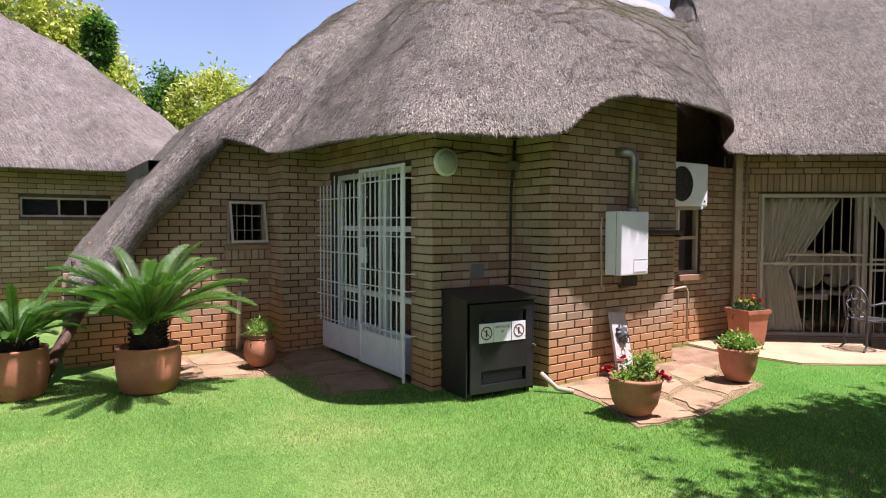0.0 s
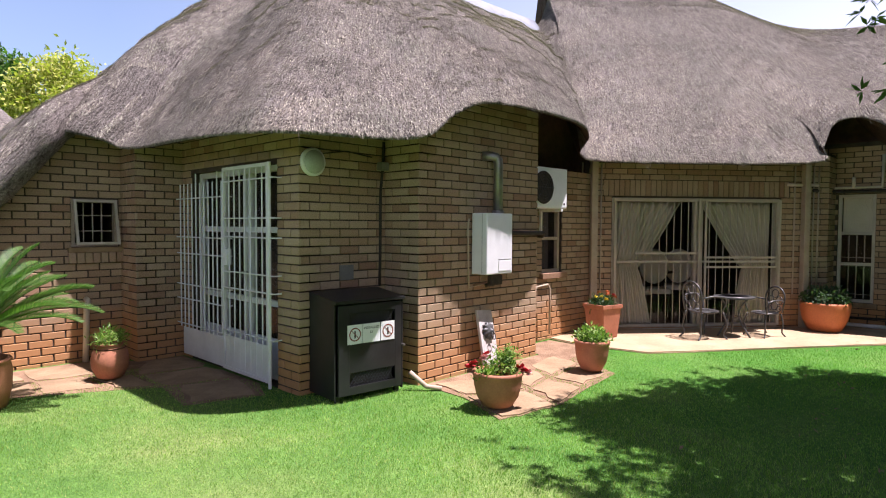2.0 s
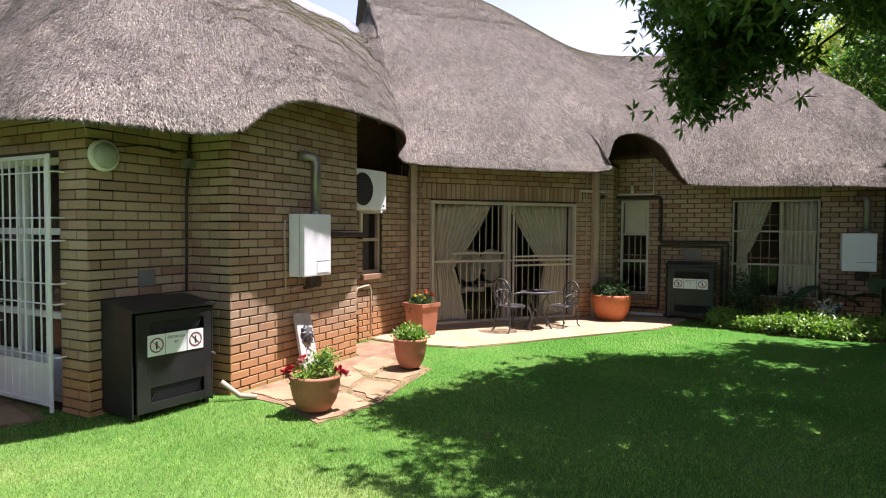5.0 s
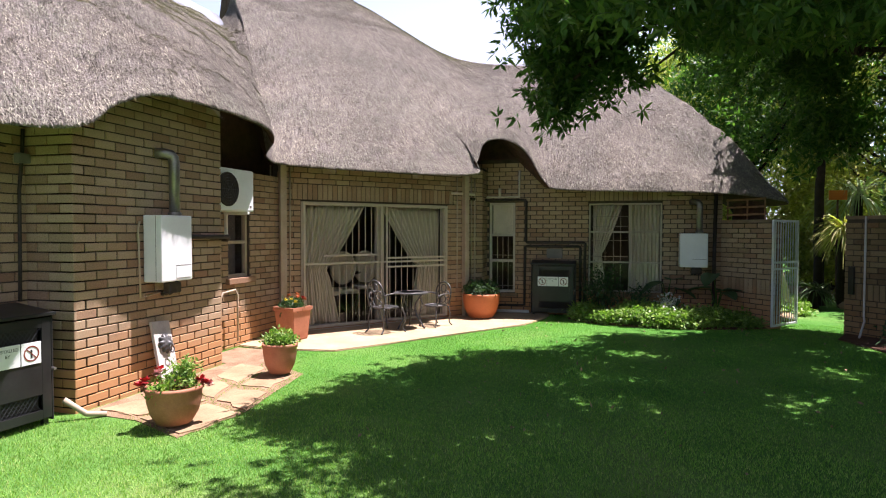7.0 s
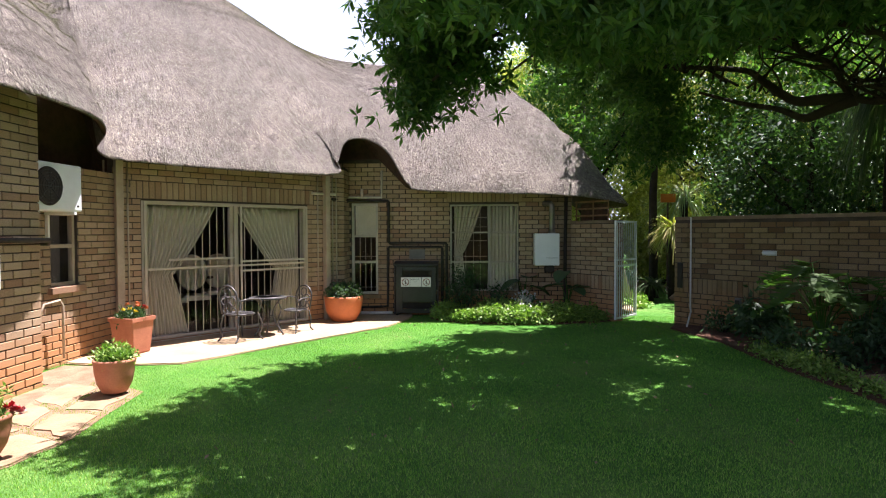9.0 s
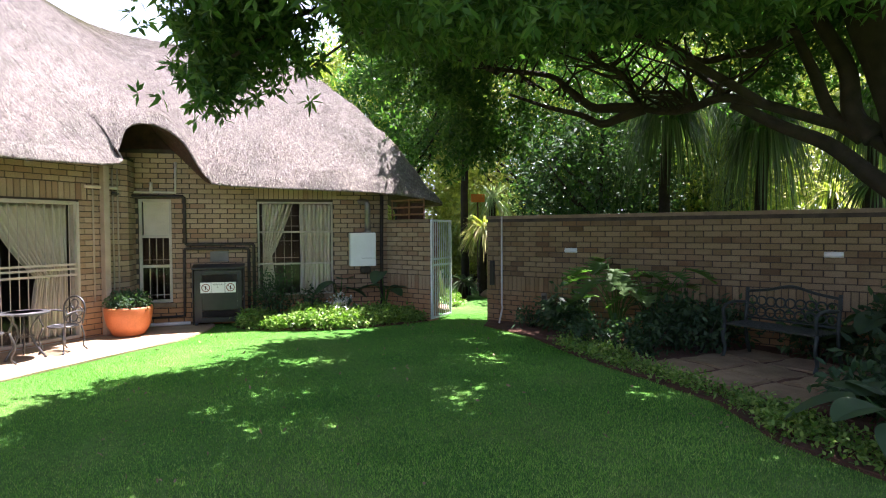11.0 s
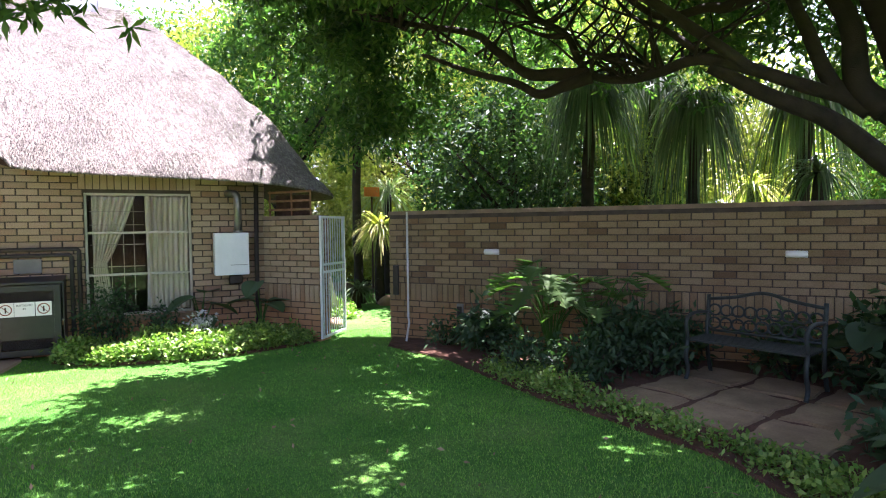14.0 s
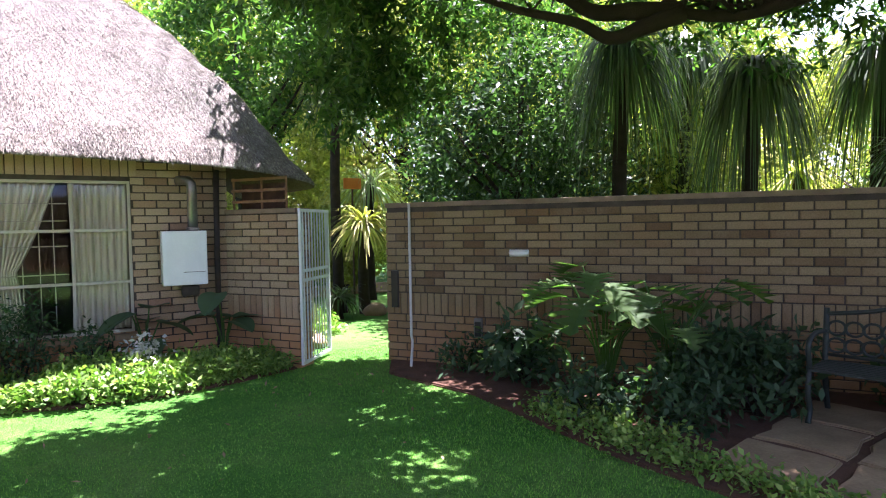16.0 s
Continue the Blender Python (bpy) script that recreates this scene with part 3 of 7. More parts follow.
def curtain(name, m, w_top, w_tie, w_bot, h, z_tie, side, label, folds=11, anchored=0.0):
    """A hanging curtain in folds, drawn aside at the tie. side 1: gathered towards +x."""
    bm = bmesh.new()
    cols, rws = folds * 8, 26
    grid = []
    for r in range(rws + 1):
        z = h * (1 - r / rws)
        if z > z_tie:
            q = (z - z_tie) / (h - z_tie)
            w = w_tie + (w_top - w_tie) * q ** 0.8
        else:
            q = z / z_tie
            w = w_tie + (w_bot - w_tie) * (1 - q) ** 0.7
        row = []
        for c in range(cols + 1):
            s = c / cols
            x = s * w if side < 0 else w_top - (1 - s) * w
            y = 0.03 * math.sin(s * folds * 2 * math.pi + 0.6 * math.sin(z * 3)) + 0.012 * math.sin(s * 31 + z * 2)
            row.append(bm.verts.new((x, y, z)))
        grid.append(row)
    for a, b in zip(grid, grid[1:]):
        for c in range(cols):
            bm.faces.new((a[c], a[c + 1], b[c + 1], b[c]))
    ob = part(name, bm, CURTAIN, None, "", True)
    ob.matrix_world = m
    mod = ob.modifiers.new("cloth", "SOLIDIFY")
    mod.thickness = 0.004
    return tagged(ob, label, "curtain")


def room(name, corners, height, floor_z=0.0):
    """A closed room behind an opening: floor, ceiling and three plain walls along the corners."""
    bm = bmesh.new()
    lo = [bm.verts.new((x, y, floor_z)) for x, y in corners]
    hi = [bm.verts.new((x, y, height)) for x, y in corners]
    for k in range(len(corners) - 1):
        bm.faces.new((lo[k], lo[k + 1], hi[k + 1], hi[k]))
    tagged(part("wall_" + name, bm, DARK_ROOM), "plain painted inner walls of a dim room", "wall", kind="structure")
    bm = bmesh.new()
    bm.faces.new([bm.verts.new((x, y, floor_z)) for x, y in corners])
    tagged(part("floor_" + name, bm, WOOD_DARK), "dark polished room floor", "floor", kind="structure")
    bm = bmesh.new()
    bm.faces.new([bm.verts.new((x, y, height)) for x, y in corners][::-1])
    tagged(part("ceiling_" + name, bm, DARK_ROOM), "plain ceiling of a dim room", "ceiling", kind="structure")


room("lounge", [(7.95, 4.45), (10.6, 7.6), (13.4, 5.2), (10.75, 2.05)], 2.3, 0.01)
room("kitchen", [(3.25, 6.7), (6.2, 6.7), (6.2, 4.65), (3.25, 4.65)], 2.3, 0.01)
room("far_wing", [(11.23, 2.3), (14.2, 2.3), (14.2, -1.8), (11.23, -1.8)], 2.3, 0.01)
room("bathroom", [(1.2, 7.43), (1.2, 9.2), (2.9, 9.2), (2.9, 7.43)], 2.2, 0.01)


def sliding_door():
    door = local("door_1", SL0, SL1, 0.33, 0.03, 0.02, "white-framed glass sliding door", "door", kind="structure")
    w, h = 2.59, 1.89
    frame_bars(door, w, h, 0.05, 0.09, FRAME_CREAM, "door_frame", mullions=(1.29, 1.36))
    pane(door, (0.05, 0.04, 0.05), (1.27, 0.046, h - 0.05))
    pane(door, (1.38, 0.06, 0.05), (2.54, 0.066, h - 0.05))
    part("threshold", boxed((0, -0.08, -0.03), (w, 0.2, 0.0), 0.004), FRAME_CREAM, door)
    gate = local("security_gate", SL0, SL1, 0.36, -0.045, 0.05, "white steel barred sliding security gate before glass door", "security gate")
    bars = [0.02 + k * 0.108 for k in range(24)]
    for x in bars:
        part("bar", tubed([(x, 0, 0), (x, 0, 1.84)], 0.006, 6), FRAME_CREAM, gate)
    for z, a, b in ((0.015, 0, 2.53), (1.83, 0, 2.53), (0.94, 0, 2.53), (1.06, 0.3, 1.3), (1.0, 1.35, 2.53), (0.86, 1.35, 2.5)):
        part("rail", boxed((a, -0.008, z - 0.014), (b, 0.008, z + 0.014), 0.003), FRAME_CREAM, gate)
    for x in (0.0, 1.27, 1.37, 2.52):
        part("stile", boxed((x - 0.014, -0.012, 0), (x + 0.014, 0.012, 1.85), 0.003), FRAME_CREAM, gate)
    m = along(SL0, SL1)
    curtain("curtain", m @ pose(0.40, 0.20, 0.04), 1.05, 0.40, 0.62, 1.82, 0.85, -1, "cream net curtain tied back beside sliding door", 12)
    curtain("curtain", m @ pose(1.75, 0.20, 0.04), 1.12, 0.40, 0.52, 1.82, 0.85, 1, "cream net curtain tied back beside sliding door", 12)


sliding_door()


def oval_chair(m):
    chair = thing("dining_chair", m, "pale upholstered dining chair with oval back", "chair", "chairs in the lounge")
    bm = bmesh.new()
    r = bmesh.ops.create_uvsphere(bm, u_segments=20, v_segments=12, radius=0.5)
    bmesh.ops.transform(bm, matrix=pose(0, 0.22, 0.83) @ Matrix.Diagonal((0.46, 0.09, 0.58, 1)), verts=r["verts"])
    part("backrest", bm, CURTAIN, chair, "", True)
    bm = boxed((-0.23, -0.22, 0.42), (0.23, 0.22, 0.5), 0.025)
    part("seat", bm, CURTAIN, chair)
    for x in (-0.2, 0.2):
        for y in (-0.18, 0.2):
            part("leg", tubed([(x, y, 0), (x, y, 0.43)], [0.014, 0.022], 8), WOOD_DARK, chair)
    return chair


ms = along(SL0, SL1)
first_chair = oval_chair(ms @ pose(0.95, 0.75, 0.01, 0, 0, 12))
copy_thing(first_chair, ms @ pose(1.45, 0.95, 0.01, 0, 0, -20))
copy_thing(first_chair, ms @ pose(2.1, 1.5, 0.01, 0, 0, 160))


def lounge_table(m):
    t = thing("dining_table", m, "dark wooden table inside the lounge", "table")
    part("tabletop", lathed([(0.55, 0.70), (0.58, 0.72), (0.58, 0.74), (0.55, 0.75)], 32), WOOD_DARK, t)
    part("pedestal", lathed([(0.25, 0.0), (0.2, 0.05), (0.06, 0.12), (0.07, 0.4), (0.05, 0.6), (0.12, 0.70)], 20), WOOD_DARK, t, "", True)


lounge_table(ms @ pose(1.6, 1.75, 0.01))


def bar_grid(parent, w, h, nx, zs, y, r=0.006):
    for k in range(nx):
        x = w * (k + 0.5) / nx
        part("burglar_bar", tubed([(x, y, 0.02), (x, y, h - 0.02)], r, 6), FRAME_CREAM, parent)
    for z in zs:
        part("burglar_bar", tubed([(0.02, y, z), (w - 0.02, y, z)], r, 6), FRAME_CREAM, parent)


def far_windows():
    a, b = (11.0, 2.25), (11.0, -2.05)
    w1 = local("window_1", a, b, 0.37, 0.03, 0.36, "tall narrow white steel window with burglar bars", "window", kind="structure")
    frame_bars(w1, 0.48, 1.64, 0.045, 0.06, FRAME_CREAM, transoms=(0.58, 1.05))
    for z0, z1 in ((0.05, 0.56), (0.6, 1.03), (1.07, 1.6)):
        pane(w1, (0.045, 0.03, z0), (0.435, 0.036, z1))
    for z0, z1 in ((0.06, 0.55), (0.62, 1.02)):
        for x in (0.14, 0.24, 0.34):
            part("burglar_bar", tubed([(x, 0.05, z0), (x, 0.05, z1)], 0.008, 6), FRAME_CREAM, w1)
        part("burglar_bar", tubed([(0.05, 0.05, z0 + 0.06), (0.43, 0.05, z0 + 0.06)], 0.006, 6), FRAME_CREAM, w1)
    part("blind", boxed((0.05, 0.085, 1.04), (0.43, 0.095, 1.6), 0.003), CURTAIN, w1, "cream roller blind")
    part("window_sill", boxed((-0.05, -0.09, -0.07), (0.53, 0.03, -0.004), 0.008), SLATE, w1)
    w2 = local("window_2", a, b, 2.15, 0.03, 0.42, "wide white steel window with net curtains", "window", kind="structure")
    frame_bars(w2, 1.22, 1.55, 0.028, 0.06, FRAME_CREAM, mullions=(0.70,), transoms=(0.52, 1.05))
    for x0, x1 in ((0.045, 0.66), (0.70, 1.175)):
        for z0, z1 in ((0.045, 0.5), (0.54, 0.98), (1.02, 1.5)):
            pane(w2, (x0, 0.03, z0), (x1, 0.036, z1))
    for x in (0.28, 0.42, 0.54):
        part("burglar_bar", tubed([(x, 0.055, 0.1), (x, 0.055, 1.48)], 0.005, 6), FRAME_CREAM, w2)
    for z in (0.62, 0.9, 1.15, 1.32):
        part("burglar_bar", tubed([(0.05, 0.055, z), (0.66, 0.055, z)], 0.006, 6), FRAME_CREAM, w2)
    part("window_sill", boxed((-0.05, -0.1, -0.07), (1.27, 0.03, -0.004), 0.008), SLATE, w2)
    m = along(a, b)
    curtain("curtain", m @ pose(2.22, 0.16, 0.45), 0.50, 0.14, 0.22, 1.5, 0.62, -1, "cream net curtain tied back at window", 7)
    curtain("curtain", m @ pose(2.82, 0.16, 0.45), 0.52, 0.50, 0.52, 1.5, 0.5, 1, "pale green-cream curtain hanging straight at window", 8)


far_windows()


def small_windows():
    w = local("window_3", (5.87, 4.40), (7.75, 4.30), 0.78, 0.03, 0.88, "small tan-framed window below the air conditioner", "window", kind="structure")
    frame_bars(w, 0.42, 0.84, 0.04, 0.06, PIPE_TAN, transoms=(0.45,))
    pane(w, (0.04, 0.03, 0.04), (0.38, 0.036, 0.43))
    pane(w, (0.04, 0.03, 0.47), (0.38, 0.036, 0.8))
    part("window_sill", boxed((-0.06, -0.1, -0.08), (0.48, 0.03, -0.004), 0.008), BRICK, w)
    w = local("window_4", (0.35, 7.2), (2.49, 7.2), 1.64, 0.02, 1.24, "small top-hung window standing ajar with burglar bars", "window", kind="structure")
    frame_bars(w, 0.47, 0.52, 0.04, 0.07, PIPE_TAN)
    for x in (0.14, 0.23, 0.32):
        part("burglar_bar", tubed([(x, 0.06, 0.05), (x, 0.06, 0.48)], 0.006, 6), FRAME_CREAM, w)
    for z in (0.17, 0.34):
        part("burglar_bar", tubed([(0.05, 0.06, z), (0.42, 0.06, z)], 0.006, 6), FRAME_CREAM, w)
    sash = part("sash", boxed((0.0, -0.012, -0.50), (0.028, 0.012, 0), 0.002), FRAME_CREAM, w, "white sash swung outwards")
    sash.matrix_basis = pose(0.02, -0.03, 0.51, -13)
    for a, b in (((0.402, -0.012, -0.5), (0.43, 0.012, 0)), ((0.028, -0.012, -0.5), (0.402, 0.012, -0.472)), ((0.028, -0.012, -0.028), (0.402, 0.012, 0))):
        part("sash_bar", boxed(a, b, 0.002), FRAME_CREAM, sash)
    g = part("sash_pane", boxed((0.028, -0.002, -0.472), (0.402, 0.002, -0.028)), GLASS, sash)
    g.visible_shadow = False
    part("window_sill", boxed((-0.04, -0.08, -0.06), (0.51, 0.02, -0.004), 0.006), SLATE, w)
    for k in range(7):
        part("sill_brick", boxed((-0.035 + k * 0.078, -0.075, -0.175), (0.032 + k * 0.078, -0.022, -0.064), 0.006), BRICK, w)
    w = local("window_5", (-5.0, 11.0), (2.6, 11.0), 5.0, 0.03, 1.58, "long low strip window of the cottage", "window", kind="structure")
    frame_bars(w, 1.2, 0.30, 0.03, 0.05, PIPE_TAN, mullions=(0.5, 0.85))
    for x0, x1 in ((0.03, 0.48), (0.52, 0.83), (0.87, 1.17)):
        pane(w, (x0, 0.02, 0.03), (x1, 0.026, 0.27))


small_windows()
room("cottage", [(-1.0, 11.23), (-1.0, 13), (2.2, 13), (2.2, 11.23)], 2.2, 0.01)


def entrance():
    a, b = (GATE_X, 6.75), (GATE_X, GAS_Y)
    door = local("door_2", a, b, 0.25, 0.08, 0.02, "white-framed glazed double entrance door", "door", kind="structure")
    w, h = 1.77, 2.03
    frame_bars(door, w, h, 0.055, 0.07, WHITE_STEEL, "door_frame", mullions=(0.55, 1.0, 1.1), transoms=(0.72, 1.42))
    for x0, x1 in ((0.055, 0.52), (0.58, 0.97), (1.13, 1.71)):
        for z0, z1 in ((0.75, 1.39), (1.45, 1.97), (0.4, 0.69)):
            pane(door, (x0, 0.03, z0), (x1, 0.036, z1))
    for x0, x1 in ((0.055, 0.52), (0.58, 0.97), (1.13, 1.71)):
        part("kick_panel", boxed((x0, 0.02, 0.05), (x1, 0.05, 0.38), 0.006), WHITE_STEEL, door)
    part("door_handle", tubed([(1.05, -0.01, 1.0), (1.05, -0.05, 1.0), (1.16, -0.05, 1.0)], 0.01, 8), STEEL, door)
    grille = local("security_grille", a, b, 0.05, -0.07, 0.05, "white steel burglar grille over entrance window", "security grille")
    for k in range(11):
        x = 0.04 + k * 0.098
        part("bar", tubed([(x, 0, 0.28 if k else 0.3), (x, 0, 1.88 + (0.1 if k in (4, 9) else 0))], 0.008, 6), WHITE_STEEL, grille)
    for z in (0.34, 0.62, 0.78, 1.12, 1.3, 1.72):
        part("rail", tubed([(-0.03, -0.012, z), (1.12, -0.012, z), (1.12, 0.06, z)], 0.007, 6), WHITE_STEEL, grille)
    part("kick_panel", boxed((0.1, -0.004, 0.0), (1.1, 0.006, 0.3), 0.003), WHITE_STEEL, grille)
    gate = local("security_gate", a, b, 1.14, -0.1, 0.05, "white steel barred security gate at the entrance", "security gate")
    gw, gh = 0.87, 2.0
    frame_bars(gate, gw, gh, 0.032, 0.03, WHITE_STEEL, "gate_frame")
    for k in range(7):
        x = 0.12 + k * 0.105
        part("bar", tubed([(x, 0.015, 0.03), (x, 0.015, gh - 0.03)], 0.008, 6), WHITE_STEEL, gate)
    for z in (0.4, 0.82, 0.98, 1.32, 1.5, 1.86):
        part("rail", tubed([(0.0, 0.0, z), (gw + 0.1, 0.0, z), (gw + 0.1, 0.08, z)], 0.007, 6), WHITE_STEEL, gate)
    part("lock_box", boxed((0.03, -0.012, 1.04), (0.11, 0.042, 1.2), 0.005), WHITE_STEEL, gate)
    part("kick_panel", boxed((0.032, 0.01, 0.03), (gw - 0.032, 0.02, 0.34), 0.003), WHITE_STEEL, gate)
    part("hinge_post", tubed([(gw + 0.03, 0.0, -0.04), (gw + 0.03, 0.0, gh)], 0.016, 8), WHITE_STEEL, gate)


entrance()


def cottage_gate():
    """The garden gate, swung open away from the lawn."""
    gate = thing("garden_gate", along((10.17, -2.64), (10.68, -3.08)) @ pose(0.0, 0, 0.03), "open white steel barred garden gate in brick wall", "gate")
    w, h = 0.76, 1.63
    frame_bars(gate, w, h, 0.032, 0.03, WHITE_STEEL, "gate_frame", transoms=(0.88, 0.98))
    for k in range(9):
        x = 0.085 + k * 0.074
        part("bar", tubed([(x, 0.015, 0.03), (x, 0.015, h - 0.03)], 0.008, 6), WHITE_STEEL, gate)
    for z in (0.3, 1.3):
        part("hinge", tubed([(-0.012, 0.01, z), (-0.012, 0.01, z + 0.09)], 0.012, 8), WHITE_STEEL, gate)


cottage_gate()


# ---- fixtures on the walls ----
def warning_plate(parent, x, z, w, h, text, y):
    plate = part("sign", boxed((x, y - 0.004, z), (x + w, y, z + h), 0.001), WHITE, parent, "white warning sign")
    if text:
        lines = text
        for k, line in enumerate(lines):
            cu = bpy.data.curves.new("lettering", "FONT")
            cu.body, cu.size, cu.align_x, cu.extrude = line, h * 0.19, "CENTER", 0.0004
            ob = new("lettering", cu)
            ob.matrix_world = pose(0, 0, 0)
            cu.materials.append(PRINT)
            dg = bpy.context.evaluated_depsgraph_get()
            me = bpy.data.meshes.new_from_object(ob.evaluated_get(dg))
            bpy.data.objects.remove(ob)
            txt = new("lettering", me)
            txt.parent = plate
            txt.matrix_basis = pose(x + w / 2, y - 0.006, z + h * (0.72 - 0.24 * k), 90)
    else:
        ring = bmesh.new()
        n = 28
        c = Vector((x + w / 2, y - 0.006, z + h / 2))
        for r0, r1 in ((w * 0.33, w * 0.40),):
            a = [ring.verts.new(c + Vector((r0 * math.cos(t), 0, r0 * math.sin(t)))) for t in (2 * math.pi * k / n for k in range(n))]
            b = [ring.verts.new(c + Vector((r1 * math.cos(t), 0, r1 * math.sin(t)))) for t in (2 * math.pi * k / n for k in range(n))]
            for k in range(n):
                ring.faces.new((a[k], a[(k + 1) % n], b[(k + 1) % n], b[k]))
        box(ring, (-w * 0.34, -0.0005, -w * 0.022), (w * 0.34, 0.0005, w * 0.022), 0, Matrix.Translation(c) @ pose(0, 0, 0, 0, 45, 0))
        part("ban_ring", ring, RED_PRINT, plate)
        part("pictogram", boxed((c.x - w * 0.05, c.y + 0.0005, c.z - h * 0.2), (c.x + w * 0.05, c.y + 0.0012, c.z + h * 0.18)), PRINT, plate)
    return plate


def gas_cabinet(m, w, d, h, label):
    """A steel gas-bottle cabinet with a sloping lid, a mesh-vented door and warning signs."""
    cab = thing("gas_cabinet", m, label, "gas cabinet", "gas cabinets")
    bm = bmesh.new()
    t = 0.012
    box(bm, (0, 0.02, 0), (t, d, h - 0.06), 0.002)
    box(bm, (w - t, 0.02, 0), (w, d, h - 0.06), 0.002)
    for v in bm.verts:
        if v.co.z > h - 0.1:
            v.co.z += 0.05 * v.co.y / d
    box(bm, (t, d - t, 0), (w - t, d, h - 0.012), 0.002)
    box(bm, (t, 0.03, 0.02), (w - t, d - t, 0.03))
    part("body", bm, BLACK, cab)
    bm = bmesh.new()
    vs = box(bm, (-0.006, -0.014, h - 0.06), (w + 0.006, d, h - 0.035), 0.004)
    for v in bm.verts:
        v.co.z += 0.05 * max(0, v.co.y) / d
    part("lid", bm, BLACK, cab)
    y0, y1 = 0.0, 0.022
    hh = h - 0.075
    v0, v1, v2, v3 = hh * 0.06 + 0.05, hh * 0.06 + 0.17, hh - 0.2, hh - 0.07
    xa, xb = 0.13 * w / 0.67, w - 0.1
    door = part("door", boxed((xa, y0 + 0.001, v1), (xb, y1 - 0.001, v2)), BLACK, cab)
    for a, b in (((0.03, y0, 0.03), (xa, y1, hh)), ((xb, y0, 0.03), (w - 0.03, y1, hh))):
        part("door_stile", boxed(a, b, 0.003), BLACK, door)
    for a, b in ((0.03, v0), (v3, hh)):
        part("door_rail", boxed((xa, y0 + 0.001, a), (xb, y1 - 0.001, b)), BLACK, door)
    for za, zb in ((v0, v1), (v2, v3)):
        bm = bmesh.new()
        x0, x1 = 0.13 * w / 0.67, w - 0.1
        n = 14
        for k in range(-3, n):
            for s in (1, -1):
                xa = x0 + (x1 - x0) * k / n
                pts = [(xa, 0.012, za if s > 0 else zb), (xa + (zb - za) * 0.75, 0.012, zb if s > 0 else za)]
                (ax, _, az), (bx, _, bz) = pts
                if bx > x1 or ax < x0:
                    continue
                tube(bm, pts, 0.0035, 4)
        part("vent_mesh", bm, BLACK, door)
        part("vent_back", boxed((x0 + 0.001, 0.05, za), (x1 - 0.001, 0.052, zb)), PIPE_DARK, door)
    sw = w * 0.205
    zc = hh * 0.58
    warning_plate(door, w * 0.16, zc, sw, 0.165, None, -0.001)
    warning_plate(door, w * 0.16 + sw + 0.004, zc, sw * 1.25, 0.165, ("INSTALLED", "BY"), -0.001)
    warning_plate(door, w * 0.16 + sw * 2.25 + 0.012, zc, sw, 0.165, None, -0.001)
    part("latch", tubed([(w - 0.012, -0.02, hh * 0.5), (w - 0.012, 0.02, hh * 0.5)], 0.012, 8), STEEL, door)
    for x in (0.05, w - 0.05):
        for y in (0.06, d - 0.06):
            part("foot", boxed((x - 0.02, y - 0.02, -0.03), (x + 0.02, y + 0.02, 0.02), 0.003), BLACK, cab)
    return cab


gas_cabinet(along((3.05, 3.93), (3.77, 3.86)) @ pose(0, 0, 0.02), 0.71, 0.44, 0.87, "black steel gas bottle cabinet with warning signs against brick wall")
gas_cabinet(along((10.72, 1.08), (10.72, 0.31)) @ pose(0, 0, 0.03), 0.77, 0.28, 0.92, "black steel gas bottle cabinet beside the narrow window")


def geyser(m, w, d, h, label, flue_top):
    g = thing("gas_geyser", m, label, "water heater", "gas water heaters")
    part("case", boxed((0, 0, 0), (w, d, h), 0.012), WHITE, g)
    part("cover_seam", boxed((-0.002, 0.06, 0.01), (w + 0.002, 0.064, h - 0.01)), GREY_PLASTIC, g)
    part("control_panel", boxed((w * 0.45, -0.005, 0.03), (w * 0.95, 0.0, h * 0.22), 0.003), WHITE, g)
    part("slot", boxed((w * 0.45, -0.002, h * 0.235), (w * 0.95, 0.001, h * 0.245)), GREY_PLASTIC, g)
    part("flue", tubed([(w * 0.72, d * 0.5, h - 0.01), (w * 0.72, d * 0.5, flue_top - 0.09), (w * 0.71, d * 0.52, flue_top - 0.03), (w * 0.66, d * 0.58, flue_top), (w * 0.56, d * 0.75, flue_top + 0.01), (w * 0.45, d * 1.1, flue_top + 0.01)], 0.05, 16), STEEL, g, "stainless steel flue", True)
    part("flue_collar", lathed([(0.052, 0), (0.062, 0.005), (0.062, 0.03), (0.052, 0.035)], 20, (w * 0.72, d * 0.5, h)), STEEL, g)
    for x in (0.5, 0.62, 0.74):
        part("connection", tubed([(w * x, d * 0.55, 0), (w * x, d * 0.55, -0.1), (w * x, d * 0.9, -0.13)], 0.018, 8), PIPE_DARK, g)
    part("valve", boxed((w * 0.42, d * 0.3, -0.12), (w * 0.82, d * 0.7, -0.012), 0.02), PIPE_DARK, g)
    part("wall_bracket", boxed((w * 0.1, d, h * 0.1), (w * 0.9, d + 0.03, h * 0.9), 0.004), GREY_PLASTIC, g)
    return g


geyser(pose(4.70, 3.68, 1.0), 0.415, 0.2, 0.62, "white enamelled gas water heater with steel flue on brick wall", 1.2)
geyser(along((10.74, -1.38), (10.74, -1.81)) @ pose(0, 0, 0.89), 0.43, 0.22, 0.56, "white gas water heater on brick wall above foliage", 1.08)


def pipe_run(name, pts, r, material, label, category="pipe", clips=True):
    p = part(name, tubed(pts, r, 10), material, None, "", True)
    return tagged(p, label, category)


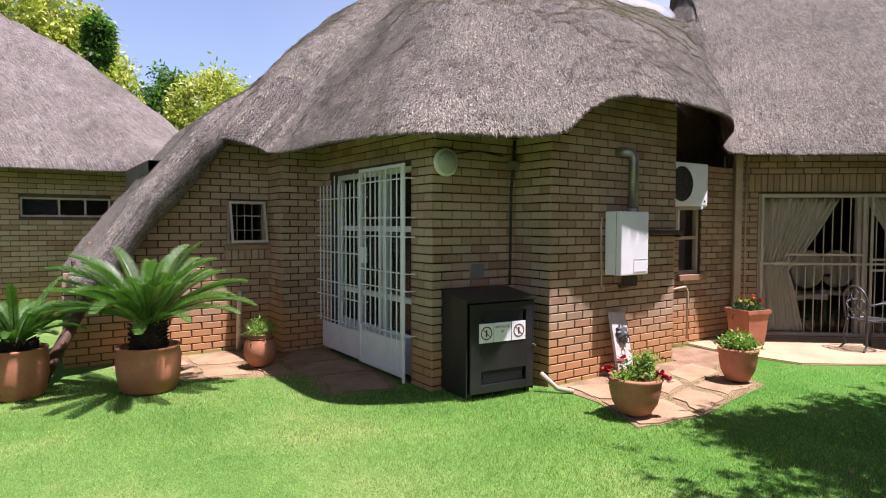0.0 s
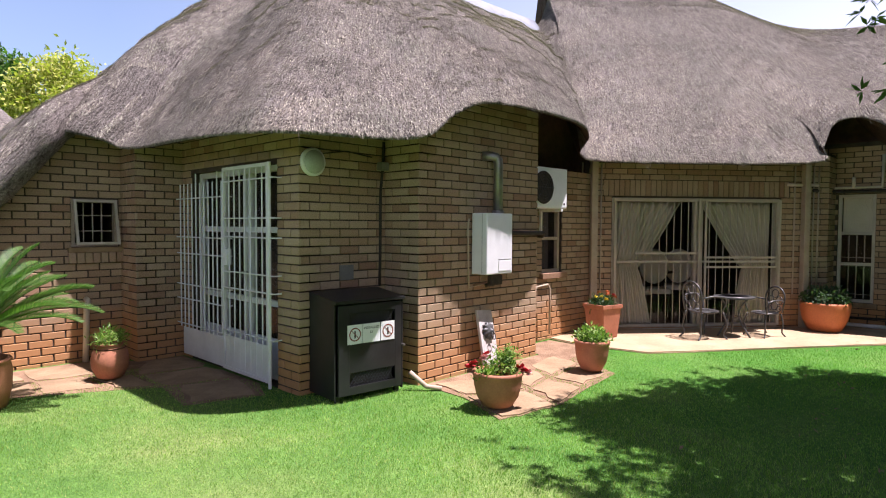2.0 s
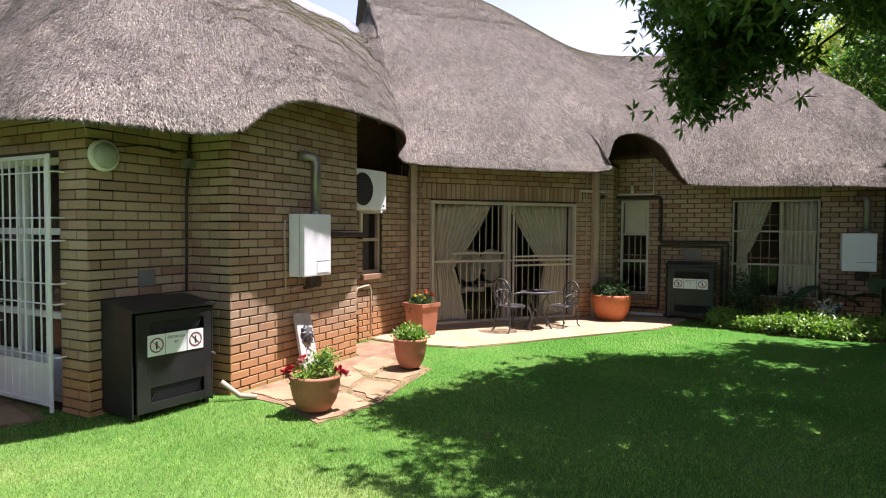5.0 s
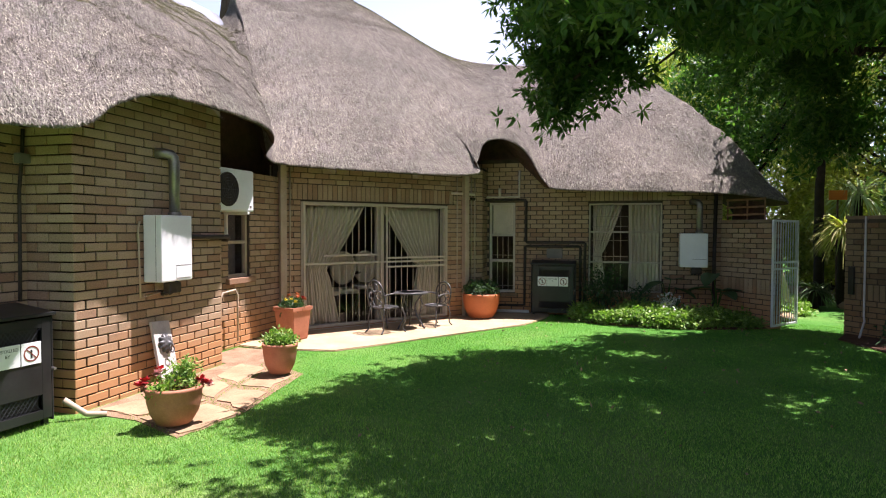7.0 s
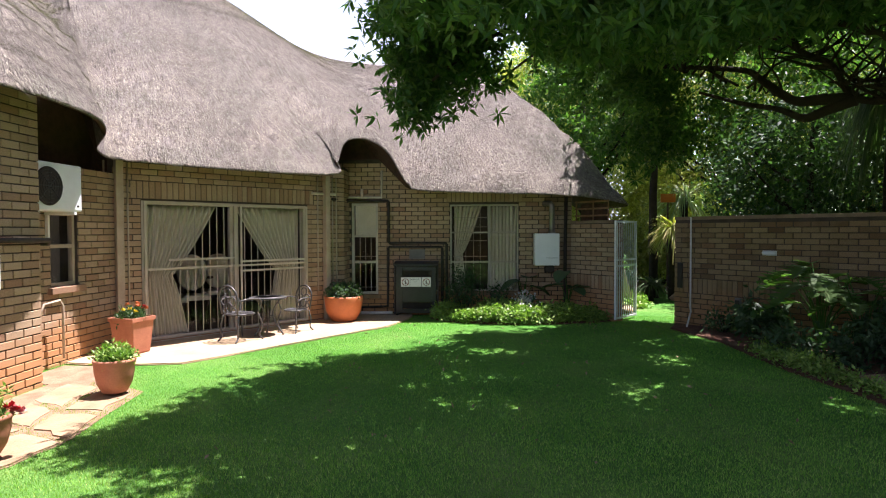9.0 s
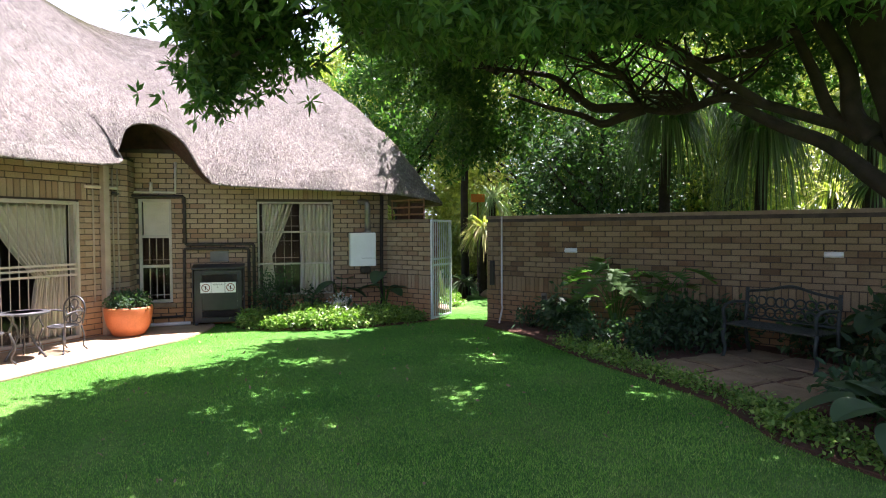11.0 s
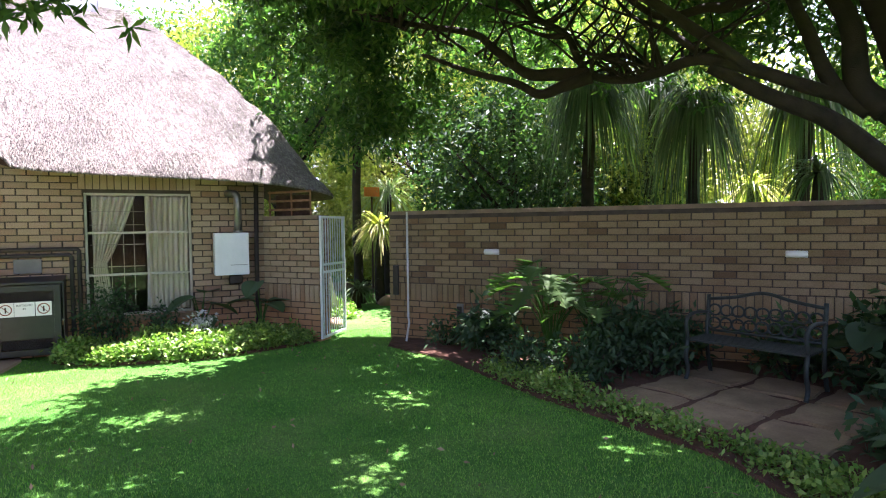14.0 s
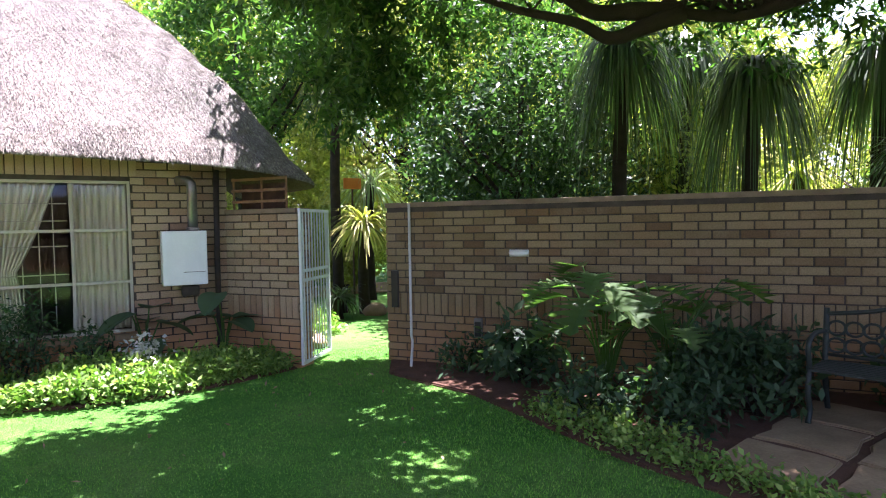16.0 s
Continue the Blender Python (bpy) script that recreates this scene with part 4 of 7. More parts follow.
pipe_run("gas_pipe", [(5.1, 3.86, 1.42), (5.6, 3.86, 1.41), (5.95, 3.86, 1.41), (5.99, 3.9, 1.38), (6.0, 4.28, 1.38), (6.0, 4.3, 1.0), (6.02, 4.3, 0.55)], 0.026, PIPE_DARK, "dark lagged pipe running from heater round wall corner")
pipe_run("copper_pipe", [(4.96, 3.87, 0.9), (4.66, 3.88, 0.86), (4.64, 3.88, 1.5), (4.66, 3.88, 1.56)], 0.009, PIPE_TAN, "thin tan pipe bent on brick wall")
pipe_run("cable", [(3.94, 4.36, 2.3), (3.93, 4.36, 2.1), (3.9, 4.36, 1.8), (3.9, 4.365, 1.2), (3.89, 4.36, 0.9)], 0.014, PIPE_DARK, "black cable running down recess corner", "cable")
pipe_run("cable", [(3.2, 4.37, 2.12), (3.5, 4.372, 2.17), (3.8, 4.37, 2.14)], 0.006, PIPE_DARK, "thin dark cable stapled along brick wall", "cable")
jb = tagged(part("junction_box", boxed((3.87, 4.31, 2.02), (3.965, 4.38, 2.1), 0.008), GREY_PLASTIC), "small grey electrical junction box on brick wall", "junction box")
plate = tagged(part("cover_plate", boxed((3.42, 4.368, 0.98), (3.58, 4.38, 1.12), 0.004), GREY_PLASTIC), "tan metal cover plate on brick wall", "cover plate")


def bulkhead_lamp(m):
    lamp = thing("bulkhead_lamp", m, "round pale bulkhead wall lamp on brick corner", "wall lamp")
    part("base_ring", lathed([(0.115, 0.0), (0.125, 0.01), (0.125, 0.035), (0.11, 0.045)], 32), WHITE_STEEL, lamp, "", True)
    part("diffuser", lathed([(0.108, 0.035), (0.1, 0.055), (0.07, 0.075), (0.03, 0.083), (0.002, 0.085)], 32), simple_glass(), lamp, "frosted greenish glass cover", True)


def simple_glass():
    return simple("frosted_glass", (0.36, 0.39, 0.33), (0.44, 0.46, 0.39), 0.3, scale=5, bumps=0.02)


bulkhead_lamp(pose(3.12, 4.375, 2.04, 90))


def aircon(m):
    a = thing("air_conditioner", m, "white outdoor air-conditioner unit on wall brackets", "air conditioner")
    part("case", boxed((0, 0, 0), (0.78, 0.3, 0.5), 0.02), WHITE, a)
    fan = lathed([(0.19, 0.0), (0.2, 0.01), (0.19, 0.02), (0.03, 0.022)], 36)
    bmesh.ops.transform(fan, matrix=pose(0.27, -0.001, 0.25, 90), verts=fan.verts)
    part("fan_opening", fan, PIPE_DARK, a)
    for k in range(1, 6):
        bm = bmesh.new()
        rad = 0.034 * k
        tube(bm, [(0.27 + rad * math.cos(t), -0.026, 0.25 + rad * math.sin(t)) for t in (2 * math.pi * q / 28 for q in range(29))], 0.0028, 5, False)
        part("guard_ring", bm, BLACK, a)
    for k in range(4):
        t = math.pi * k / 4
        part("guard_spoke", tubed([(0.27 - 0.19 * math.cos(t), -0.027, 0.25 - 0.19 * math.sin(t)), (0.27 + 0.19 * math.cos(t), -0.027, 0.25 + 0.19 * math.sin(t))], 0.0028, 5), BLACK, a)
    part("badge", boxed((0.7, -0.003, 0.05), (0.73, 0.001, 0.07)), PRINT, a)
    for x in (0.12, 0.66):
        part("bracket", boxed((x - 0.02, -0.01, -0.035), (x + 0.02, 0.34, -0.002), 0.004), WHITE_STEEL, a)
        part("bracket_arm", boxed((x - 0.015, 0.3, -0.3), (x + 0.015, 0.335, -0.036), 0.004), WHITE_STEEL, a)
    return a


aircon(pose(5.91, 4.04, 1.71, 0, 0, -2))

# ---- pipes and posts in the court ----
ux = Vector((SL1[0] - SL0[0], SL1[1] - SL0[1], 0)).normalized()
un = Vector((ux.y, -ux.x, 0))


def on_slide(u, out, z):
    p = Vector((SL0[0], SL0[1], 0)) + ux * u + un * out
    return (p.x, p.y, z)


for u, lab in ((0.04, "tan square timber post against brick wall"), (3.27, "tan square timber post in wall corner")):
    post = part("post", boxed((-0.045, -0.045, 0), (0.045, 0.045, 2.42), 0.008), PIPE_TAN)
    post.matrix_world = along(SL0, SL1) @ pose(u, -0.06, 0)
    tagged(post, lab, "post", "posts under the eave")
for u, z0 in ((-0.12, 0.6), (0.16, 0.0), (3.12, 0.5), (3.42, 0.5), (3.5, 0.3)):
    pipe_run("conduit", [on_slide(u, 0.02, z0), on_slide(u, 0.02, 2.4)], 0.011, PIPE_TAN, "thin tan-painted conduit on brick wall")
pipe_run("conduit", [on_slide(3.0, 0.03, 2.12), on_slide(3.45, 0.03, 2.12), (10.94, 1.95, 2.1), (10.96, 1.33, 2.1), (10.96, 1.32, 2.58)], 0.022, PIPE_CREAM, "cream-painted pipe under the arched eave")
pipe_run("conduit", [(10.95, 1.68, 2.1), (10.95, 1.68, 2.26)], 0.026, PIPE_CREAM, "short cream pipe stub on brick wall")
pipe_run("lagged_pipe", [on_slide(3.4, 0.05, 2.04), (10.93, 1.9, 2.04), (10.95, 1.22, 2.04), (10.95, 1.2, 2.02), (10.95, 1.2, 1.30), (10.95, 1.18, 1.28), (10.95, 0.18, 1.28), (10.95, 0.16, 1.26), (10.95, 0.16, 0.05)], 0.026, PIPE_DARK, "dark lagged pipe stepping down brick wall")
pipe_run("lagged_pipe", [(10.92, 2.0, 0.12), (10.94, 1.22, 0.15), (10.94, 1.21, 1.19), (10.94, 1.19, 1.21), (10.94, 0.26, 1.21), (10.94, 0.24, 1.19), (10.94, 0.24, 0.05)], 0.024, PIPE_DARK, "dark lagged pipe framing gas cabinet")
pipe_run("drain_pipe", [(10.75, 1.85, 0.05), (10.8, 1.12, 0.05)], 0.028, PIPE_WHITE, "white plastic drain pipe lying on ground")
pipe_run("stand_pipe", [(10.88, -1.93, 0.0), (10.9, -1.93, 1.2), (10.93, -1.95, 2.1)], 0.03, PIPE_DARK, "dark pipe climbing wall behind water heater")
pipe_run("tap_pipe", [(6.35, 4.3, 0.5), (6.4, 4.26, 0.72), (6.62, 4.24, 0.74), (6.64, 4.22, 0.68), (6.64, 4.22, 0.1)], 0.013, PIPE_TAN, "thin pipe with tap on brick wall")
pipe_run("drain_pipe", [(2.08, 7.1, 0.0), (2.1, 7.1, 0.6), (2.12, 7.13, 0.66), (2.12, 7.19, 0.67)], 0.03, PIPE_CREAM, "cream drain pipe at foot of bathroom wall")
pipe_run("drain_pipe", [(3.80, 3.83, 0.16), (3.9, 3.72, 0.03), (4.0, 3.62, 0.01)], 0.022, PIPE_TAN, "tan drain pipe beside gas cabinet")
bwd = Vector((BW1[0] - BW0[0], BW1[1] - BW0[1], 0)).normalized()
bwn = Vector((bwd.y, -bwd.x, 0))


def on_garden(u, out, z):
    p = Vector((BW0[0], BW0[1], 0)) + bwd * u + bwn * out
    return (p.x, p.y, z)


pipe_run("water_pipe", [on_garden(0.28, 0.025, 1.7), on_garden(0.28, 0.025, 0.28), on_garden(0.3, 0.04, 0.22), on_garden(0.42, 0.34, 0.03)], 0.014, PIPE_WHITE, "white plastic pipe down garden wall")
gl = part("gate_latch", boxed((0.06, -0.05, 0.58), (0.14, -0.012, 0.98), 0.008), BLACK)
gl.matrix_world = along(BW0, BW1)
tagged(gl, "black steel gate latch plate on garden wall", "latch")


def step_light(u):
    lamp = thing("step_light", along(BW0, BW1) @ pose(u, -0.012, 1.17), "small white oval bulkhead light on garden wall", "wall lamp", "lights on the garden wall")
    bm = bmesh.new()
    r = bmesh.ops.create_uvsphere(bm, u_segments=20, v_segments=10, radius=0.5)
    bmesh.ops.transform(bm, matrix=pose(0, -0.02, 0) @ Matrix.Diagonal((0.2, 0.12, 0.075, 1)), verts=r["verts"])
    part("shade", bm, WHITE, lamp, "", True)
    part("back_plate", boxed((-0.1, -0.01, -0.035), (0.1, 0.005, 0.035), 0.01), WHITE_STEEL, lamp)


step_light(1.48)
step_light(4.8)


WOOD_BROWN = simple("brown_timber", (0.20, 0.10, 0.05), (0.32, 0.17, 0.09), 0.75, scale=10, bumps=0.25)


socket = thing("outdoor_socket", along(BW0, BW1) @ pose(1.0, -0.012, 0.3), "small weathered outdoor socket box on garden wall", "socket")
part("back_box", boxed((0, -0.035, 0), (0.09, 0, 0.2), 0.008), GREY_PLASTIC, socket)
part("cover", boxed((0.012, -0.045, 0.012), (0.078, -0.036, 0.165), 0.004), BLACK, socket, "black socket cover")
meter = tagged(part("meter_plate", boxed((10.955, 0.55, 1.0), (10.985, 0.83, 1.17), 0.006), GREY_PLASTIC), "grey metal plate on brick wall above gas cabinet", "cover plate")


def eave_trellis():
    """White slats in the opening between the house and the garden wall."""
    t = thing("slatted_opening", along((11.0, -2.1), (10.3, -2.62)) @ pose(0, 0.02, 1.66), "brown timber slats above garden wall under thatch", "trellis")
    for z in (0.08, 0.2, 0.32):
        part("slat", boxed((0, 0, z), (0.74, 0.02, z + 0.03), 0.003), WOOD_BROWN, t)
    part("backing", boxed((0, 0.16, -0.02), (0.6, 0.18, 0.3), 0.004), WOOD_DARK, t, "dark timber backing")
    for x in (0.01, 0.4, 0.73):
        part("upright", boxed((x - 0.01, 0.021, 0), (x + 0.012, 0.036, 0.36), 0.003), WOOD_BROWN, t)


eave_trellis()
capm = simple("wall_coping", (0.20, 0.14, 0.09), (0.30, 0.21, 0.14), 0.9, scale=8, bumps=0.5, dist=0.01)
for nm, a, b in (("wall_coping", BW0, BW1), ("wall_coping_short", (11.0, -2.05), (10.25, -2.62))):
    c = part(nm, boxed((-0.015, -0.02, 1.62 if "short" in nm else 1.66), ((Vector(b) - Vector(a)).length, 0.24, 1.67 if "short" in nm else 1.71), 0.006), capm)
    c.matrix_world = along(a, b)
    tagged(c, "brick-on-flat wall coping", "coping", kind="structure")


def ridge_cap(pts, label):
    e = spline(pts, 8)
    bm = bmesh.new()
    rows = []
    for i, p in enumerate(e):
        d = e[min(i + 1, len(e) - 1)] - e[max(i - 1, 0)]
        s = Vector((-d[1], d[0], 0)).normalized()
        rows.append([bm.verts.new(Vector(p) + s * a + Vector((0, 0, b))) for a, b in ((-0.36, -0.3), (-0.3, -0.2), (-0.12, 0.04), (0, 0.09), (0.12, 0.04), (0.3, -0.2), (0.36, -0.3))])
    for r0, r1 in zip(rows, rows[1:]):
        for k in range(6):
            bm.faces.new((r0[k], r0[k + 1], r1[k + 1], r1[k]))
    bm.faces.new(rows[0])
    bm.faces.new(rows[-1][::-1])
    ob = part("ridge_capping", bm, CAP, None, "", True)
    tagged(ob, label, "ridge capping", "ridge cappings", kind="structure")


ridge_cap([(5.0, 9.0, 5.05), (5.0, 7.0, 5.05), (5.4, 6.5, 5.06), (6.2, 6.4, 5.06), (8.9, 6.22, 5.05)], "pale cement ridge capping on thatch")
ridge_cap([(12.95, 3.5, 5.16), (13.15, 2.9, 5.1), (13.3, 2.0, 5.07), (13.3, 0.0, 5.04)], "pale cement ridge capping on thatch")
lean = tagged(part("log_prop", tubed([(0.05, 6.25, -0.05), (0.35, 6.75, 0.4), (0.6, 6.95, 0.85)], [0.06, 0.055, 0.05], 12), WOOD_DARK, None, "", True), "dark leaning timber prop under thatched skirt", "prop")


# ---- paving, beds ----
def poly_slab(name, pts, z0, z1, material, label, category, kind="", parent=None, bevel=0.012):
    bm = bmesh.new()
    vs = [bm.verts.new((x, y, z0)) for x, y in pts]
    f = bm.faces.new(vs)
    f.normal_update()
    if f.normal.z < 0:
        f.normal_flip()
    r = bmesh.ops.extrude_face_region(bm, geom=[f])
    top = [v for v in r["geom"] if isinstance(v, bmesh.types.BMVert)]
    for v in top:
        v.co.z = z1
    if bevel:
        es = [e for e in bm.edges if all(v in top for v in e.verts)]
        bmesh.ops.bevel(bm, geom=es, offset=bevel, segments=2, affect="EDGES")
    bmesh.ops.recalc_face_normals(bm, faces=bm.faces)
    ob = part(name, bm, material, parent)
    return tagged(ob, label, category, kind=kind) if label else ob


PATIO = [(6.7, 3.75), (6.83, 2.98), (7.25, 2.66), (7.95, 2.18), (8.79, 1.58), (9.52, 1.04), (10.2, 0.82), (10.75, 0.75), (11.0, 0.8), (11.0, 1.93), (10.55, 1.93), (7.75, 4.3), (6.8, 4.33)]
poly_slab("patio", PATIO, -0.1, 0.016, PAVE, "pale sandstone patio before sliding door", "patio", "structure")
BED_WALL = [(10.95, 0.28), (10.45, 0.42), (10.1, 0.1), (9.85, -0.6), (9.8, -1.2), (9.95, -1.9), (10.22, -2.58), (10.95, -2.05)]
poly_slab("flower_bed", BED_WALL, -0.05, 0.02, SOIL, "red soil flower bed along wing wall", "flower bed", "structure")
BED_EDGE = [(10.0, -3.55), (9.5, -3.3), (9.1, -3.38), (8.4, -3.6), (7.6, -3.6), (6.7, -3.62), (5.9, -3.75), (5.0, -3.85), (4.1, -3.6), (3.3, -3.7), (2.4, -4.4)]
BED_GARDEN = BED_EDGE + [(1.5, -6.5), (1.5, -10.3), (5.0, -7.62)]
poly_slab("garden_bed", BED_GARDEN, -0.06, 0.018, SOIL, "shady red soil bed along garden wall", "flower bed", "structure")

SLAB_AREAS = []


def slabs(name, quads, material, label, z=0.004):
    """Flat stones of a path, each a piece of its own."""
    root = new(name)
    tagged(root, label, "paving", kind="structure")
    rng = random.Random(len(quads))
    for q in quads:
        bmz = z + rng.uniform(-0.004, 0.004)
        pts = []
        for (xa, ya), (xb, yb) in zip(q, q[1:] + q[:1]):
            for k in range(3):
                u = k / 3
                j = 0.035 if k else 0.02
                pts.append((xa + (xb - xa) * u + rng.uniform(-j, j), ya + (yb - ya) * u + rng.uniform(-j, j)))
        poly_slab("slab", pts, -0.05, bmz, material, "", "", parent=root)
        SLAB_AREAS.append(q)


for nm, pts in (("sandy_soil", [(3.7, 2.72), (4.4, 2.6), (5.0, 2.7), (5.7, 2.78), (5.95, 3.2), (6.7, 3.55), (6.75, 4.3), (5.9, 4.3), (5.9, 3.88), (4.0, 3.88), (3.95, 3.3)]),
                ("sandy_soil_by_entrance", [(2.15, 4.8), (2.8, 4.6), (2.97, 5.0), (2.97, 6.72), (2.5, 6.75), (2.3, 7.15), (0.75, 7.15), (0.75, 6.6), (1.0, 6.15), (1.9, 5.7), (2.25, 5.5)])):
    poly_slab(nm, pts, -0.05, -0.004, SAND, "sandy red soil between stone slabs", "soil", "structure")
SLAB_AREAS += [[(3.9, 3.45), (5.9, 3.45), (6.75, 3.7), (6.75, 4.3), (5.9, 4.3), (5.9, 3.9), (3.9, 3.9)], [(2.5, 6.3), (2.97, 5.0), (2.97, 6.72), (2.5, 6.75), (2.3, 7.15), (0.75, 7.15), (0.75, 6.75), (2.2, 6.5)]]
slabs("path_by_geyser_wall", [[(3.75, 2.75), (4.3, 2.62), (4.5, 3.05), (4.0, 3.3)], [(4.02, 3.36), (4.55, 3.1), (4.8, 3.45), (4.1, 3.8)], [(4.4, 2.64), (4.95, 2.75), (5.0, 3.15), (4.58, 3.05)],
                              [(4.62, 3.1), (5.05, 3.2), (5.3, 3.6), (4.85, 3.5)], [(5.05, 2.8), (5.6, 2.85), (5.75, 3.2), (5.1, 3.15)], [(5.15, 3.22), (5.8, 3.28), (5.95, 3.7), (5.38, 3.62)]], SLATE, "worn sandstone slabs laid in grass beside brick wall")
slabs("path_by_entrance", [[(2.2, 4.85), (2.75, 4.65), (2.88, 5.3), (2.4, 5.45)], [(2.3, 5.5), (2.9, 5.35), (2.9, 5.95), (2.3, 6.05)], [(2.25, 6.1), (2.9, 6.02), (2.9, 6.65), (2.55, 6.65)], [(1.95, 5.75), (2.25, 5.6), (2.22, 6.15), (1.9, 6.3)],
                           [(1.45, 6.0), (1.88, 5.85), (1.88, 6.4), (1.5, 6.5)], [(1.0, 6.2), (1.4, 6.05), (1.45, 6.55), (1.0, 6.7)], [(1.5, 6.56), (2.1, 6.4), (2.3, 6.9), (1.5, 7.1)], [(0.8, 6.75), (1.42, 6.6), (1.42, 7.1), (0.85, 7.12)]], SLATE, "worn sandstone slabs before entrance gate")
bench_q = []
o, da, db = Vector((6.36, -3.98)), Vector((-0.975, -0.2)), Vector((0.2, -0.975))
for i in range(3):
    for j in range(3):
        a = o + da * (0.6 * i) + db * (0.62 * j)
        bench_q.append([tuple(a), tuple(a + da * 0.53), tuple(a + da * 0.53 + db * 0.55), tuple(a + db * 0.55)])
slabs("paving_under_bench", bench_q, SLATE, "square sandstone slabs under garden bench", 0.04)


# ---- leaves ----
def leaf_mesh(name, centres, radius, per, length, width, material, seed, droop=0.3, flat=1.0):
    """Many small folded leaves scattered round twig centres, as one mesh."""
    rng = np.random.default_rng(seed)
    c = np.repeat(np.asarray(centres, dtype=float), per, axis=0)
    n = len(c)
    off = rng.normal(size=(n, 3)) * (np.asarray(radius) if np.ndim(radius) else radius) * 0.55
    off[:, 2] *= flat
    p = c + off
    d = rng.normal(size=(n, 3)) + 0.8 * off / max(np.max(np.abs(off)), 1e-6)
    d[:, 2] -= droop
    d /= np.linalg.norm(d, axis=1)[:, None]
    up = rng.normal(size=(n, 3)) * 0.6 + np.array((0, 0, 1.0))
    s = np.cross(d, up)
    s /= np.linalg.norm(s, axis=1)[:, None] + 1e-9
    nrm = np.cross(s, d)
    l = (length * rng.uniform(0.65, 1.25, n))[:, None]
    w = (width * rng.uniform(0.7, 1.2, n))[:, None]
    v = np.stack([p, p + d * l * 0.45 + s * w * 0.5 + nrm * w * 0.15, p + d * l, p + d * l * 0.45 - s * w * 0.5 + nrm * w * 0.15], axis=1).reshape(-1, 3)
    f = np.arange(4 * n).reshape(n, 4)
    return from_arrays(name, v, f, material)


def inside(poly, x, y):
    poly = np.asarray(poly)
    res = np.zeros(len(x), dtype=bool)
    j = len(poly) - 1
    for i in range(len(poly)):
        xi, yi = poly[i]
        xj, yj = poly[j]
        cross = ((yi > y) != (yj > y)) & (x < (xj - xi) * (y - yi) / (yj - yi + 1e-12) + xi)
        res ^= cross
        j = i
    return res


# ---- the shade tree over the lawn ----
def limb(bm, pts, r0, r1, sub=6, sides=10):
    e = spline(pts, sub)
    n = len(e)
    rad = [r0 + (r1 - r0) * (k / (n - 1)) ** 0.8 for k in range(n)]
    wob = [(p[0] + 0.02 * noise.noise(Vector(p) * 2), p[1] + 0.02 * noise.noise(Vector(p) * 2 + Vector((5, 0, 0))), p[2]) for p in e]
    return tube(bm, wob, rad, sides)


CANOPY = [(4.5, 1.0), (5.4, 1.0), (5.9, 0.7), (7.1, 0.6), (8.3, -0.35), (9.4, -1.45), (10.4, -2.8), (10.9, -4.5), (10.2, -6.4), (8.4, -8.4), (5.5, -9.0), (2.0, -8.0), (2.4, -4.6), (3.6, -2.6), (3.85, 0.0)]


